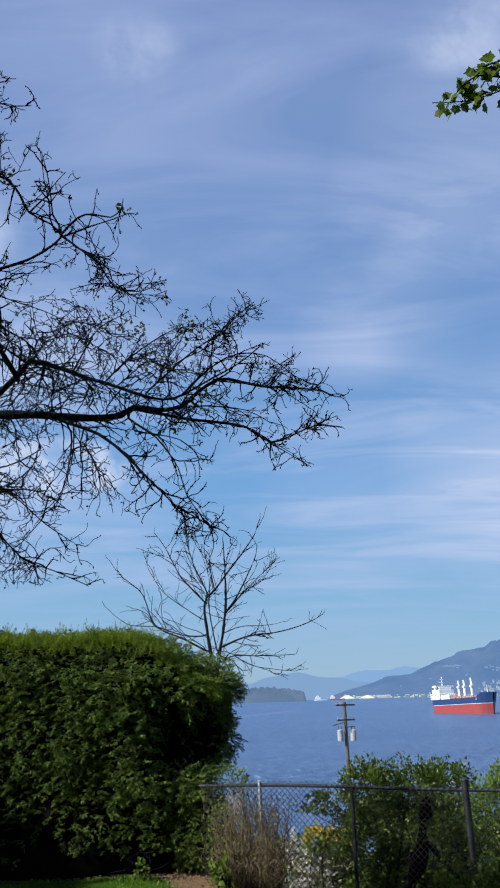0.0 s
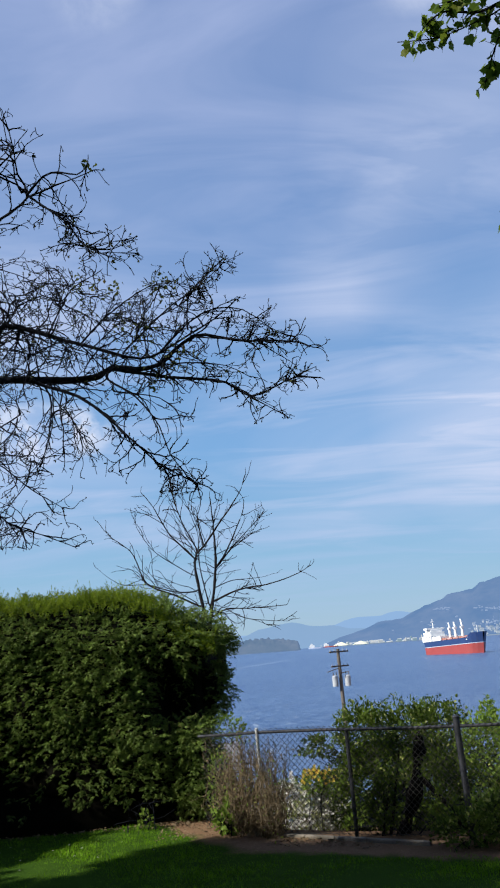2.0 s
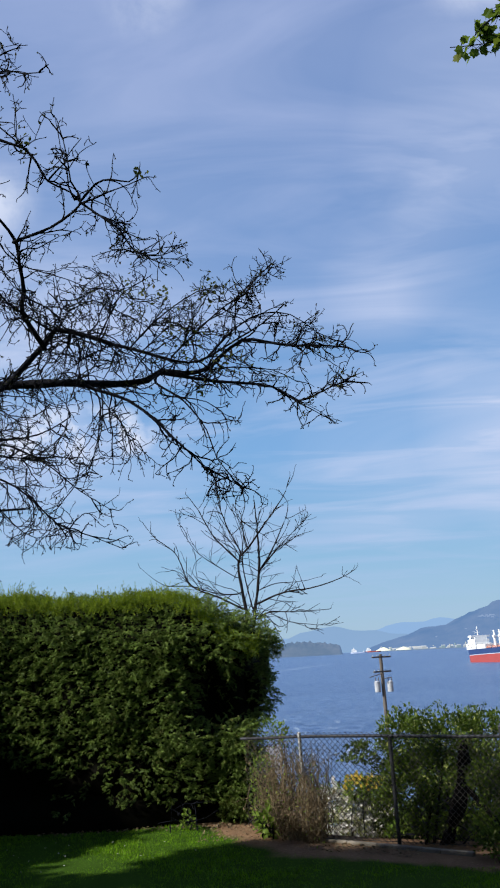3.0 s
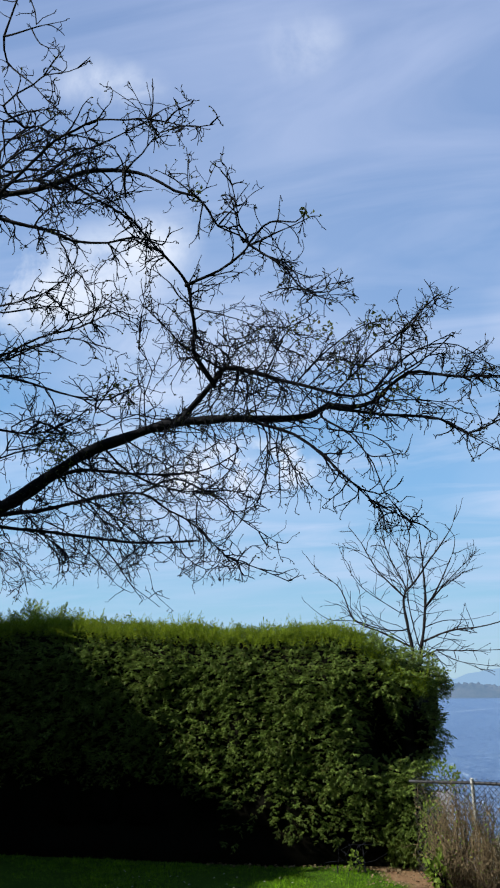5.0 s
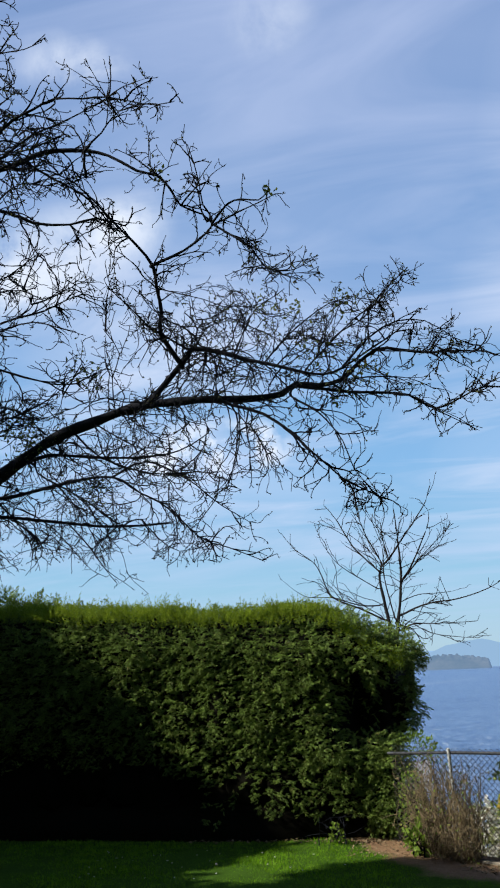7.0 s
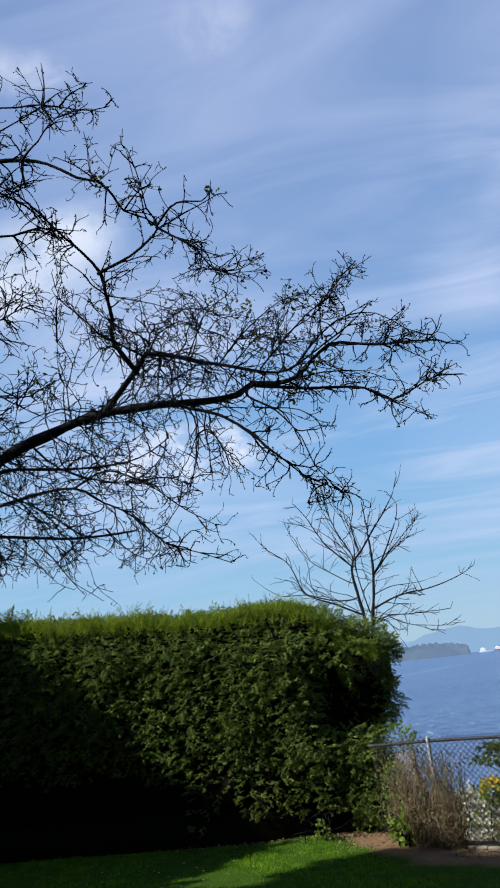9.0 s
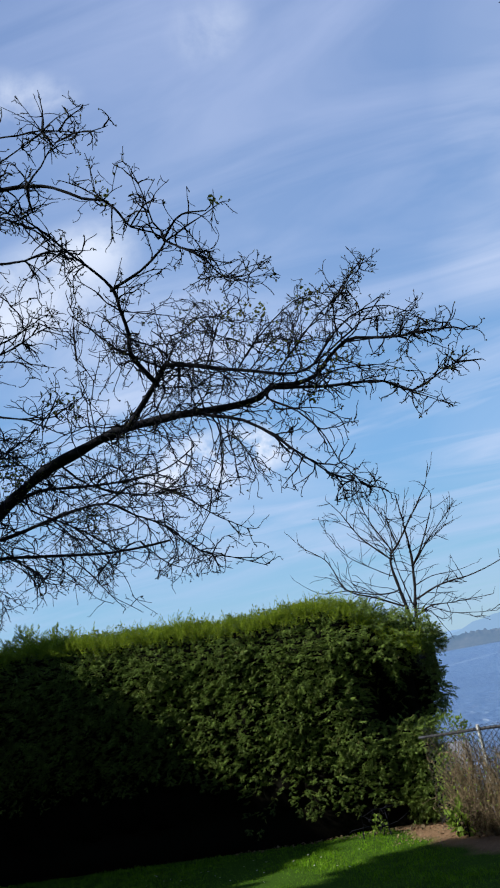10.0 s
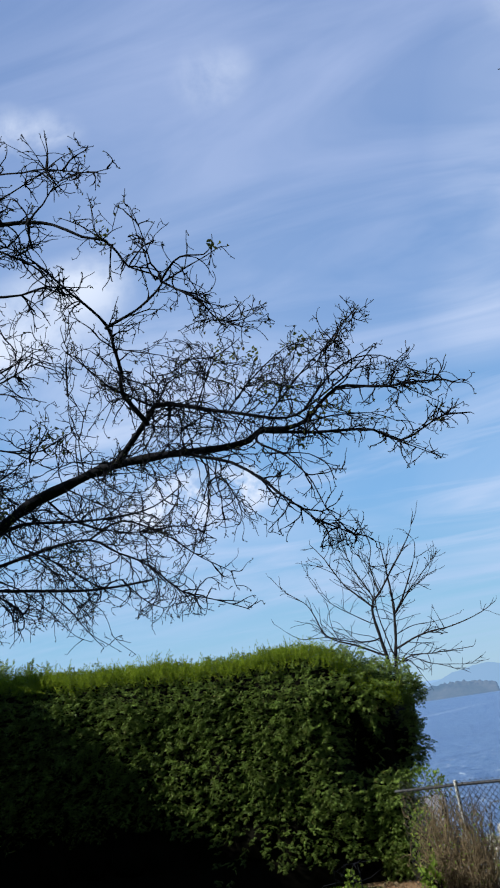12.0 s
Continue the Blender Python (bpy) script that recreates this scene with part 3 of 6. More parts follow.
    v, f = scatter(*spray(0.32), places, frames_along(ways, faces + rng.normal(scale=0.8, size=faces.shape)), sizes * 0.5)
    part("wispy_growth", mesh_of("wispy_growth", under(hedge, v), f), hedge_tip, hedge, "loose green wisps above the top", kind="stuff")
    return hedge


build_hedge()


def build_conifer_shrub():
    rng = np.random.default_rng(15)
    ob = thing("conifer_shrub", (-7.7, 14.6, 0), "feathery dark conifer tips rising behind the hedge", "shrub")
    m = 130
    x = -7.5 + rng.normal(scale=0.75, size=m)
    top = 3.80 + 0.16 * np.sin(3.1 * x) - 0.30 * smooth01(x, -6.9, -5.9) + rng.uniform(-0.25, 0.10, m)
    q = np.stack([x, 14.5 + rng.uniform(-0.4, 0.4, m), top - 0.30], -1)
    rise = np.tile([[0.25, 0.0, 1.0]], (m, 1)) + rng.normal(scale=0.18, size=q.shape)
    places, ways, faces, sizes = frond(q, rise, rng, 0.34, 9, 0.25, 0.6)
    v, f = scatter(*spray(0.6), places, frames_along(ways, faces + rng.normal(scale=0.8, size=faces.shape)), sizes * 0.7)
    part("foliage", mesh_of("foliage", under(ob, v), f), hedge_green, ob, kind="stuff")
    for x0 in (-8.4, -7.7, -7.0):
        path = spline([(x0, 14.55, -0.05), (x0 + 0.05, 14.5, 1.8), (x0 + 0.1, 14.5, 3.3)], 0.3)
        v, f = tube(path, np.linspace(0.04, 0.012, len(path)), 6)
        part("stem", mesh_of("stem", under(ob, v), f, True), bark_dark, ob)


build_conifer_shrub()


# ---- bare trees ----
def grow(path, r0, rng, out, leaves, level, spread, droop, every, length, thick=1.0, curl=0.34):
    """Twigs off a line, and twigs off those: lines with radii into out, tips into leaves. They run on with their bough, and kink at each bud."""
    seg = np.linalg.norm(np.diff(path, axis=0), axis=1)
    total = seg.sum()
    along = np.concatenate([[0], np.cumsum(seg)])
    for _ in range(max(1, rng.poisson(total / every))):
        s = total * rng.uniform(0.05, 0.98)
        i = min(np.searchsorted(along, s), len(path) - 1)
        base = path[i]
        fwd = path[i] - path[max(i - 1, 0)] if i else path[1] - path[0]
        fwd = fwd / (np.linalg.norm(fwd) + 1e-9)
        way = fwd * rng.uniform(0.35, 1.25) + rng.normal(size=3) * np.array([1, 0.75, 1]) * spread + np.array([0, 0, -0.12 if droop < 0 else 0.0])
        way /= np.linalg.norm(way)
        size = (1.15 - 0.72 * s / total) * length * (0.42 + 1.25 * rng.random() ** 1.7) * min(1.0, 0.42 + r0 / 0.04)
        n = max(4, int(size / (0.045 * thick)))
        bend = rng.normal(size=3) * curl * 3.0 / n
        pts = [base]
        for _ in range(n):
            way = way + bend + rng.normal(size=3) * 0.19 / thick + np.array([0, 0, droop])
            way /= np.linalg.norm(way)
            pts.append(pts[-1] + way * size / n)
        pts = np.array(pts)
        r = min(r0 * 0.6, thick * (0.0054, 0.0072, 0.0096)[level])
        out.append((pts, np.linspace(r, 0.0034 * thick, len(pts))))
        if level:
            grow(pts, r, rng, out, leaves, level - 1, spread * 0.95, droop, every * 1.3, length * 0.58, thick, curl)
        if rng.random() < 0.30:
            leaves.append((pts[-1], way))
        if rng.random() < 0.12:
            leaves.append((pts[len(pts) // 2], way))


def limb(tree, mat, store, r0, r1, points):
    """One limb of a tree as a part; keeps its line for the twigs."""
    path = spline(points, 0.12)
    if store:
        # start on the nearest bough, where one is near
        near = min((p[np.argmin(np.linalg.norm(p - path[0], axis=1))] for p, _ in store), key=lambda q: np.linalg.norm(q - path[0]))
        if 0.02 < np.linalg.norm(near - path[0]) < 0.55:
            path = spline([near, *points], 0.12)
    wob = np.array([noise.noise_vector(Vector(p) * 3.0) for p in path]) * min(0.03, r0 * 1.5)
    path = path + wob * np.linspace(0, 1, len(path))[:, None]
    radii = (r1 + (r0 - r1) * np.linspace(1, 0, len(path)) ** 1.25) * (1 + np.array([0.26 * noise.noise(Vector(p) * 5.0) + 0.16 * noise.noise(Vector(p) * 13.0) for p in path]))
    v, f = tube(path, radii, 8)
    part("limb", mesh_of("limb", under(tree, v), f, True), mat, tree)
    store.append((path, r0))


LEAFLET = ([(0, 0, 0), (0.28, 0.45, 0.08), (0, 1, 0), (-0.28, 0.45, 0.08)], [(0, 1, 2), (0, 2, 3)])


def finish_tree(tree, store, mat, seed, level, spread, droop, every, length, leaf_mat=None, leaf_size=0.03, per_tip=3, first=0, thick=1.0, curl=0.34):
    rng = np.random.default_rng(seed)
    out, tips = [], []
    for path, r0 in store[first:]:
        sparse = 1 + 0.7 * float(smooth01(path[:, 2].mean(), 5.7, 6.1)) * float(smooth01(path[:, 0].mean(), -2.6, -1.6))
        sparse += 1.2 * float(smooth01(path[:, 2].mean(), 7.0, 7.4))
        sparse *= 1 - 0.22 * float(smooth01(path[:, 0].mean(), -1.7, -1.2)) * float(smooth01(path[:, 2].mean(), 4.85, 5.0))
        reach = length * float(np.clip(path[:, 1].mean() / 7.5, 0.6, 1.1)) if level == 2 else length
        near_tip = float(smooth01(path[:, 0].mean(), -1.0, -0.1)) if level == 2 else 0.0
        grow(path, r0, rng, out, tips, level, spread, droop * (1 - near_tip), every * sparse * (1 - 0.15 * near_tip), reach / sparse**0.5 * (1 - 0.42 * near_tip), thick, curl)
        # the limb runs out into a thin strand
        way, run = path[-1] - path[-2], [path[-1]]
        for _ in range(6):
            way = way / np.linalg.norm(way) + rng.normal(size=3) * 0.22 + np.array([0, 0, droop])
            run.append(run[-1] + way / np.linalg.norm(way) * length * (0.012 if level == 2 else 0.038))
        out.append((np.array(run), np.linspace(0.005 * thick, 0.0025 * thick, 7)))
    v, f = joined([tube(p, r, 3) for p, r in out])
    part("twig_growth", mesh_of("twig_growth", under(tree, v), f, True), mat, tree, kind="stuff")
    if leaf_mat:
        base = np.repeat(np.array([t[0] for t in tips]), per_tip, 0)
        way = np.repeat(np.array([t[1] for t in tips]), per_tip, 0) + rng.normal(scale=0.8, size=(len(base), 3))
        keep = rng.random(len(base)) < 0.75
        v, f = scatter(*LEAFLET, base[keep], frames_along(way[keep], rng.normal(size=(keep.sum(), 3))), rng.uniform(0.5, 1.3, keep.sum()) * leaf_size)
        part("bud_growth", mesh_of("bud_growth", under(tree, v), f), leaf_mat, tree, "small dark opening buds", kind="stuff")


# where the bare tree is coming into leaf: place, spread, leaves
LEAF_SPOTS = [((-3.92, 7.60, 4.71), 0.10, 90), ((-4.09, 7.60, 4.85), 0.10, 60), ((-3.46, 8.40, 4.28), 0.09, 60), ((-3.06, 7.00, 5.18), 0.09, 50), ((-1.29, 7.40, 5.76), 0.09, 60), ((-0.52, 7.25, 5.68), 0.07, 50), ((-1.01, 7.40, 5.76), 0.05, 24), ((-0.61, 7.40, 4.78), 0.05, 26), ((-0.80, 7.35, 5.27), 0.10, 60), ((-0.37, 7.30, 5.04), 0.08, 40), ((-1.90, 5.80, 6.40), 0.05, 26), ((-0.94, 5.70, 5.99), 0.03, 12)]


def build_bare_tree():
    tree = thing("bare_tree", (-6.0, 8.0, 0), "spreading deciduous tree, nearly leafless, with tangled dark twigs", "tree")
    lines = []
    trunk = spline([(-6.0, 8.0, -0.1), (-6.05, 8.0, 1.5), (-5.95, 7.95, 3.2), (-6.1, 7.7, 5.2), (-6.4, 7.2, 8.0)], 0.2)
    v, f = tube(trunk, np.linspace(0.24, 0.08, len(trunk)), 14)
    part("trunk", mesh_of("trunk", under(tree, v), f, True), bark_dark, tree)
    # limbs that leave the trunk out of sight and carry the ones below
    for pts, r in (([(-6.0, 7.95, 3.3), (-5.6, 7.92, 3.8), (-5.2, 7.9, 4.08)], 0.10), ([(-6.0, 7.9, 3.9), (-5.6, 8.15, 4.1), (-5.25, 8.3, 4.23)], 0.05),
                   ([(-6.2, 7.5, 6.0), (-5.3, 6.6, 6.4), (-4.1, 5.8, 6.6)], 0.05), ([(-6.1, 7.7, 5.1), (-5.3, 7.2, 5.4), (-4.5, 6.9, 5.45)], 0.04), ([(-6.3, 7.3, 7.0), (-5.0, 6.0, 6.9), (-3.55, 5.1, 6.5)], 0.05)):
        limb(tree, bark_dark, lines, r, r * 0.8, pts)
    limb(tree, bark_dark, lines, 0.085, 0.007, [(-5.20, 7.90, 4.08), (-4.58, 7.86, 4.31), (-4.18, 7.83, 4.53), (-3.72, 7.79, 4.78), (-3.26, 7.76, 4.91), (-2.81, 7.72, 5.01), (-2.37, 7.69, 5.02), (-1.82, 7.65, 4.98), (-1.41, 7.62, 4.94), (-1.20, 7.58, 4.95), (-1.07, 7.55, 5.02), (-0.83, 7.51, 4.97), (-0.60, 7.48, 4.99), (-0.46, 7.44, 5.10), (-0.26, 7.41, 5.23), (-0.03, 7.37, 5.19), (0.25, 7.34, 5.11), (0.51, 7.30, 5.08), (0.72, 7.28, 5.03), (0.80, 7.26, 4.98)])
    limb(tree, bark_dark, lines, 0.022, 0.006, [(-1.05, 7.50, 4.99), (-0.77, 7.47, 4.91), (-0.50, 7.44, 4.84), (-0.18, 7.41, 4.79), (0.02, 7.39, 4.74), (0.24, 7.36, 4.57), (0.47, 7.33, 4.64), (0.68, 7.30, 4.72), (0.90, 7.28, 4.70)])
    limb(tree, bark_dark, lines, 0.009, 0.003, [(0.23, 7.30, 4.55), (0.37, 7.25, 4.45), (0.52, 7.20, 4.33)])
    limb(tree, bark_dark, lines, 0.036, 0.006, [(-2.55, 7.50, 4.96), (-2.31, 7.48, 5.22), (-2.13, 7.46, 5.41), (-2.06, 7.45, 5.48), (-1.77, 7.43, 5.39), (-1.35, 7.41, 5.23), (-1.02, 7.39, 5.10), (-0.78, 7.37, 5.03), (-0.58, 7.35, 5.07), (-0.29, 7.34, 5.22), (-0.05, 7.32, 5.34), (0.16, 7.30, 5.51)])
    limb(tree, bark_dark, lines, 0.011, 0.004, [(-1.35, 7.45, 5.24), (-1.13, 7.41, 5.45), (-0.90, 7.38, 5.62), (-0.66, 7.34, 5.74), (-0.48, 7.30, 5.75)])
    limb(tree, bark_dark, lines, 0.012, 0.004, [(-0.94, 7.40, 5.10), (-0.69, 7.35, 5.32), (-0.43, 7.30, 5.53), (-0.20, 7.25, 5.66), (0.04, 7.20, 5.82)])
    limb(tree, bark_dark, lines, 0.010, 0.004, [(-1.64, 7.40, 5.34), (-1.51, 7.33, 5.57), (-1.38, 7.27, 5.74), (-1.17, 7.20, 5.83)])
    limb(tree, bark_dark, lines, 0.011, 0.004, [(-0.58, 7.35, 5.07), (-0.31, 7.38, 5.35), (-0.03, 7.41, 5.50), (0.23, 7.44, 5.48), (0.48, 7.47, 5.30), (0.67, 7.50, 5.21)])
    limb(tree, bark_dark, lines, 0.010, 0.004, [(-0.71, 7.45, 4.95), (-0.34, 7.50, 5.00), (0.03, 7.55, 4.96), (0.24, 7.60, 4.86)])
    limb(tree, bark_dark, lines, 0.011, 0.004, [(-2.31, 7.10, 5.53), (-2.39, 6.98, 5.57), (-2.58, 6.85, 5.78), (-2.66, 6.72, 5.86), (-2.68, 6.60, 6.09)])
    limb(tree, bark_dark, lines, 0.012, 0.006, [(-2.06, 7.40, 5.46), (-2.00, 7.37, 5.64), (-2.06, 7.33, 5.76), (-2.11, 7.30, 5.81)])
    limb(tree, bark_dark, lines, 0.010, 0.004, [(-2.95, 7.60, 4.94), (-2.94, 7.47, 5.27), (-2.81, 7.33, 5.46), (-2.92, 7.20, 5.66)])
    limb(tree, bark_dark, lines, 0.014, 0.004, [(-3.58, 7.90, 4.90), (-3.29, 8.02, 4.60), (-2.75, 8.15, 4.40), (-2.16, 8.28, 4.39), (-1.88, 8.40, 4.22)])
    limb(tree, bark_dark, lines, 0.010, 0.003, [(-4.12, 8.70, 4.52), (-3.90, 8.73, 4.27), (-3.62, 8.77, 3.84), (-3.52, 8.80, 3.68)])
    limb(tree, bark_dark, lines, 0.014, 0.004, [(-4.65, 7.40, 5.02), (-4.05, 7.27, 4.87), (-3.50, 7.13, 4.96), (-3.15, 7.00, 5.12)])
    limb(tree, bark_dark, lines, 0.013, 0.004, [(-4.85, 7.80, 4.71), (-4.46, 7.93, 4.91), (-4.11, 8.05, 4.85), (-3.75, 8.18, 4.60), (-3.39, 8.30, 4.25)])
    limb(tree, bark_dark, lines, 0.030, 0.006, [(-2.15, 7.30, 5.26), (-2.32, 7.16, 5.55), (-2.26, 7.01, 5.70), (-2.26, 6.87, 5.90), (-2.25, 6.72, 6.06), (-2.36, 6.58, 6.22), (-2.47, 6.43, 6.32), (-2.63, 6.29, 6.51), (-2.81, 6.14, 6.69), (-3.03, 6.00, 6.78)])
    limb(tree, bark_dark, lines, 0.018, 0.004, [(-2.21, 6.60, 6.00), (-1.86, 6.46, 6.03), (-1.55, 6.32, 6.16), (-1.60, 6.18, 6.29), (-1.60, 6.04, 6.44), (-1.65, 5.90, 6.70)])
    limb(tree, bark_dark, lines, 0.010, 0.004, [(-1.50, 6.10, 6.03), (-1.26, 6.00, 6.05), (-1.07, 5.90, 6.05), (-0.91, 5.80, 6.04)])
    limb(tree, bark_dark, lines, 0.009, 0.003, [(-1.40, 6.10, 5.94), (-1.19, 6.02, 5.79), (-1.06, 5.95, 5.60), (-0.98, 5.88, 5.41), (-0.76, 5.80, 5.41)])
    limb(tree, bark_dark, lines, 0.024, 0.007, [(-4.10, 5.80, 6.61), (-3.67, 5.87, 6.44), (-3.36, 5.93, 6.35), (-3.11, 6.00, 6.24), (-2.81, 6.07, 6.22), (-2.59, 6.13, 6.27), (-2.36, 6.20, 6.20)])
    limb(tree, bark_dark, lines, 0.020, 0.005, [(-1.76, 7.40, 4.86), (-1.36, 7.34, 4.68), (-1.09, 7.28, 4.45), (-0.83, 7.22, 4.17), (-0.58, 7.16, 3.91), (-0.34, 7.10, 3.74)])
    limb(tree, bark_dark, lines, 0.013, 0.004, [(-1.10, 7.40, 4.86), (-0.82, 7.32, 4.63), (-0.62, 7.25, 4.32), (-0.52, 7.18, 4.03), (-0.38, 7.10, 3.79)])
    limb(tree, bark_dark, lines, 0.028, 0.006, [(-4.27, 8.00, 4.55), (-3.92, 8.10, 4.69), (-3.43, 8.20, 4.65), (-2.94, 8.30, 4.63), (-2.51, 8.40, 4.69), (-2.21, 8.50, 4.90)])
    limb(tree, bark_dark, lines, 0.032, 0.005, [(-5.25, 8.30, 4.26), (-4.89, 8.42, 4.32), (-4.53, 8.54, 4.37), (-4.03, 8.67, 4.50), (-3.45, 8.79, 4.56), (-3.14, 8.91, 4.37), (-2.83, 9.03, 4.17), (-2.52, 9.16, 3.85), (-2.14, 9.28, 3.70), (-1.84, 9.40, 3.56)])
    limb(tree, bark_dark, lines, 0.026, 0.012, [(-5.24, 8.30, 4.20), (-4.89, 8.44, 4.15), (-4.46, 8.58, 4.11), (-3.96, 8.72, 4.04), (-3.39, 8.86, 3.99), (-2.82, 9.00, 4.00)])
    limb(tree, bark_dark, lines, 0.014, 0.004, [(-3.45, 8.80, 4.56), (-3.07, 8.90, 4.74), (-2.62, 9.00, 4.52), (-2.23, 9.10, 4.19), (-1.92, 9.20, 3.99)])
    limb(tree, bark_dark, lines, 0.020, 0.007, [(-4.66, 7.00, 5.51), (-4.20, 7.00, 5.39), (-3.82, 7.00, 5.25), (-3.38, 7.00, 5.09), (-3.11, 7.00, 5.05)])
    limb(tree, bark_dark, lines, 0.018, 0.005, [(-4.34, 6.60, 5.38), (-3.96, 6.55, 5.47), (-3.65, 6.50, 5.56), (-3.22, 6.45, 5.61), (-2.87, 6.40, 5.69)])
    limb(tree, bark_dark, lines, 0.010, 0.003, [(-3.95, 8.70, 4.04), (-3.69, 8.77, 3.74), (-3.53, 8.83, 3.49), (-3.24, 8.90, 3.28)])
    limb(tree, bark_dark, lines, 0.010, 0.003, [(-1.62, 7.40, 4.84), (-1.60, 7.37, 4.54), (-1.64, 7.33, 4.25), (-1.75, 7.30, 3.98)])
    limb(tree, bark_dark, lines, 0.014, 0.004, [(-4.32, 6.30, 5.78), (-3.80, 6.20, 5.79), (-3.40, 6.10, 5.81), (-3.09, 6.00, 5.94)])
    # lesser boughs
    limb(tree, bark_dark, lines, 0.030, 0.006, [(-3.93, 5.70, 6.63), (-3.60, 5.72, 6.63), (-3.34, 5.73, 6.65), (-3.10, 5.75, 6.72), (-2.92, 5.77, 6.78), (-2.55, 5.78, 6.74), (-2.35, 5.80, 6.66), (-2.09, 5.82, 6.48), (-1.91, 5.83, 6.41), (-1.79, 5.85, 6.26), (-1.72, 5.87, 6.12), (-1.55, 5.88, 6.01), (-1.46, 5.90, 5.92)])
    limb(tree, bark_dark, lines, 0.018, 0.004, [(-3.72, 5.40, 6.29), (-3.40, 5.37, 6.49), (-3.18, 5.33, 6.64), (-2.99, 5.30, 6.78), (-2.80, 5.27, 6.82), (-2.59, 5.23, 6.85), (-2.32, 5.20, 6.78), (-2.09, 5.17, 6.73), (-1.82, 5.13, 6.58), (-1.57, 5.10, 6.54)])
    limb(tree, bark_dark, lines, 0.014, 0.004, [(-3.13, 5.80, 6.75), (-2.88, 5.82, 6.55), (-2.67, 5.84, 6.41), (-2.48, 5.86, 6.25), (-2.38, 5.88, 6.09), (-2.28, 5.90, 5.97)])
    limb(tree, bark_dark, lines, 0.012, 0.003, [(-3.65, 5.60, 6.64), (-3.31, 5.57, 6.62), (-3.02, 5.55, 6.48), (-2.75, 5.53, 6.48), (-2.42, 5.50, 6.27)])
    limb(tree, bark_dark, lines, 0.010, 0.003, [(-3.34, 5.70, 6.26), (-3.23, 5.68, 6.37), (-3.07, 5.66, 6.42), (-2.84, 5.64, 6.35), (-2.63, 5.62, 6.37), (-2.34, 5.60, 6.36)])
    limb(tree, bark_dark, lines, 0.012, 0.003, [(-3.62, 5.50, 6.92), (-3.45, 5.47, 7.05), (-3.28, 5.45, 7.09), (-3.09, 5.43, 6.95), (-2.91, 5.40, 6.77)])
    limb(tree, bark_dark, lines, 0.011, 0.003, [(-2.30, 5.20, 6.29), (-2.18, 5.25, 6.47), (-2.11, 5.30, 6.63), (-1.99, 5.35, 6.78), (-1.93, 5.40, 6.87)])
    limb(tree, bark_dark, lines, 0.012, 0.004, [(-3.22, 5.60, 6.68), (-2.92, 5.52, 6.78), (-2.68, 5.45, 6.78), (-2.39, 5.38, 6.81), (-2.16, 5.30, 6.83)])
    limb(tree, bark_dark, lines, 0.007, 0.003, [(-2.74, 5.30, 6.87), (-2.71, 5.40, 6.79), (-2.69, 5.50, 6.64)])
    limb(tree, bark_dark, lines, 0.016, 0.005, [(-3.85, 5.90, 6.95), (-3.53, 5.85, 6.97), (-3.22, 5.80, 6.85), (-2.92, 5.75, 6.86), (-2.78, 5.70, 6.87)])
    limb(tree, bark_dark, lines, 0.014, 0.004, [(-3.79, 5.80, 6.98), (-3.55, 5.75, 7.10), (-3.32, 5.70, 7.06), (-3.07, 5.65, 6.95), (-2.86, 5.60, 6.91)])
    limb(tree, bark_dark, lines, 0.009, 0.003, [(-3.31, 4.90, 7.56), (-3.22, 4.88, 7.54), (-3.03, 4.85, 7.53), (-2.89, 4.83, 7.52), (-2.71, 4.80, 7.50)])
    limb(tree, bark_dark, lines, 0.006, 0.003, [(-3.03, 4.85, 7.53), (-2.93, 4.83, 7.34), (-2.79, 4.82, 7.25), (-2.78, 4.80, 7.31)])
    limb(tree, bark_dark, lines, 0.009, 0.003, [(-3.18, 4.90, 8.01), (-3.03, 4.88, 7.74), (-2.99, 4.85, 7.56), (-2.93, 4.83, 7.59), (-2.82, 4.80, 7.59)])
    limb(tree, bark_dark, lines, 0.011, 0.003, [(-3.38, 5.10, 7.04), (-3.08, 5.05, 7.16), (-2.95, 5.00, 7.18), (-2.72, 4.95, 7.12), (-2.55, 4.90, 7.11)])
    limb(tree, bark_dark, lines, 0.007, 0.003, [(-2.97, 5.00, 7.18), (-2.86, 4.95, 7.26), (-2.76, 4.90, 7.30)])
    limb(tree, bark_dark, lines, 0.010, 0.003, [(-3.45, 5.20, 7.59), (-3.12, 5.13, 7.21), (-2.89, 5.07, 6.91), (-2.69, 5.00, 6.69)])
    limb(tree, bark_dark, lines, 0.010, 0.003, [(-3.49, 5.30, 7.06), (-3.22, 5.25, 7.07), (-3.04, 5.20, 7.02), (-2.90, 5.15, 7.00), (-2.91, 5.10, 7.09)])
    limb(tree, bark_dark, lines, 0.010, 0.003, [(-3.47, 5.30, 6.87), (-3.24, 5.27, 6.86), (-3.07, 5.23, 6.89), (-2.93, 5.20, 6.95)])
    limb(tree, bark_dark, lines, 0.009, 0.003, [(-3.49, 5.40, 6.74), (-3.30, 5.33, 6.79), (-3.06, 5.27, 6.80), (-2.95, 5.20, 6.87)])
    limb(tree, bark_dark, lines, 0.006, 0.002, [(-2.16, 5.30, 6.83), (-2.28, 5.25, 6.97), (-2.46, 5.20, 7.11)])
    limb(tree, bark_dark, lines, 0.006, 0.002, [(-2.16, 5.30, 6.83), (-2.23, 5.25, 6.99), (-2.29, 5.20, 7.11)])
    limb(tree, bark_dark, lines, 0.006, 0.002, [(-2.16, 5.30, 6.84), (-2.12, 5.25, 6.95), (-2.14, 5.20, 7.07)])
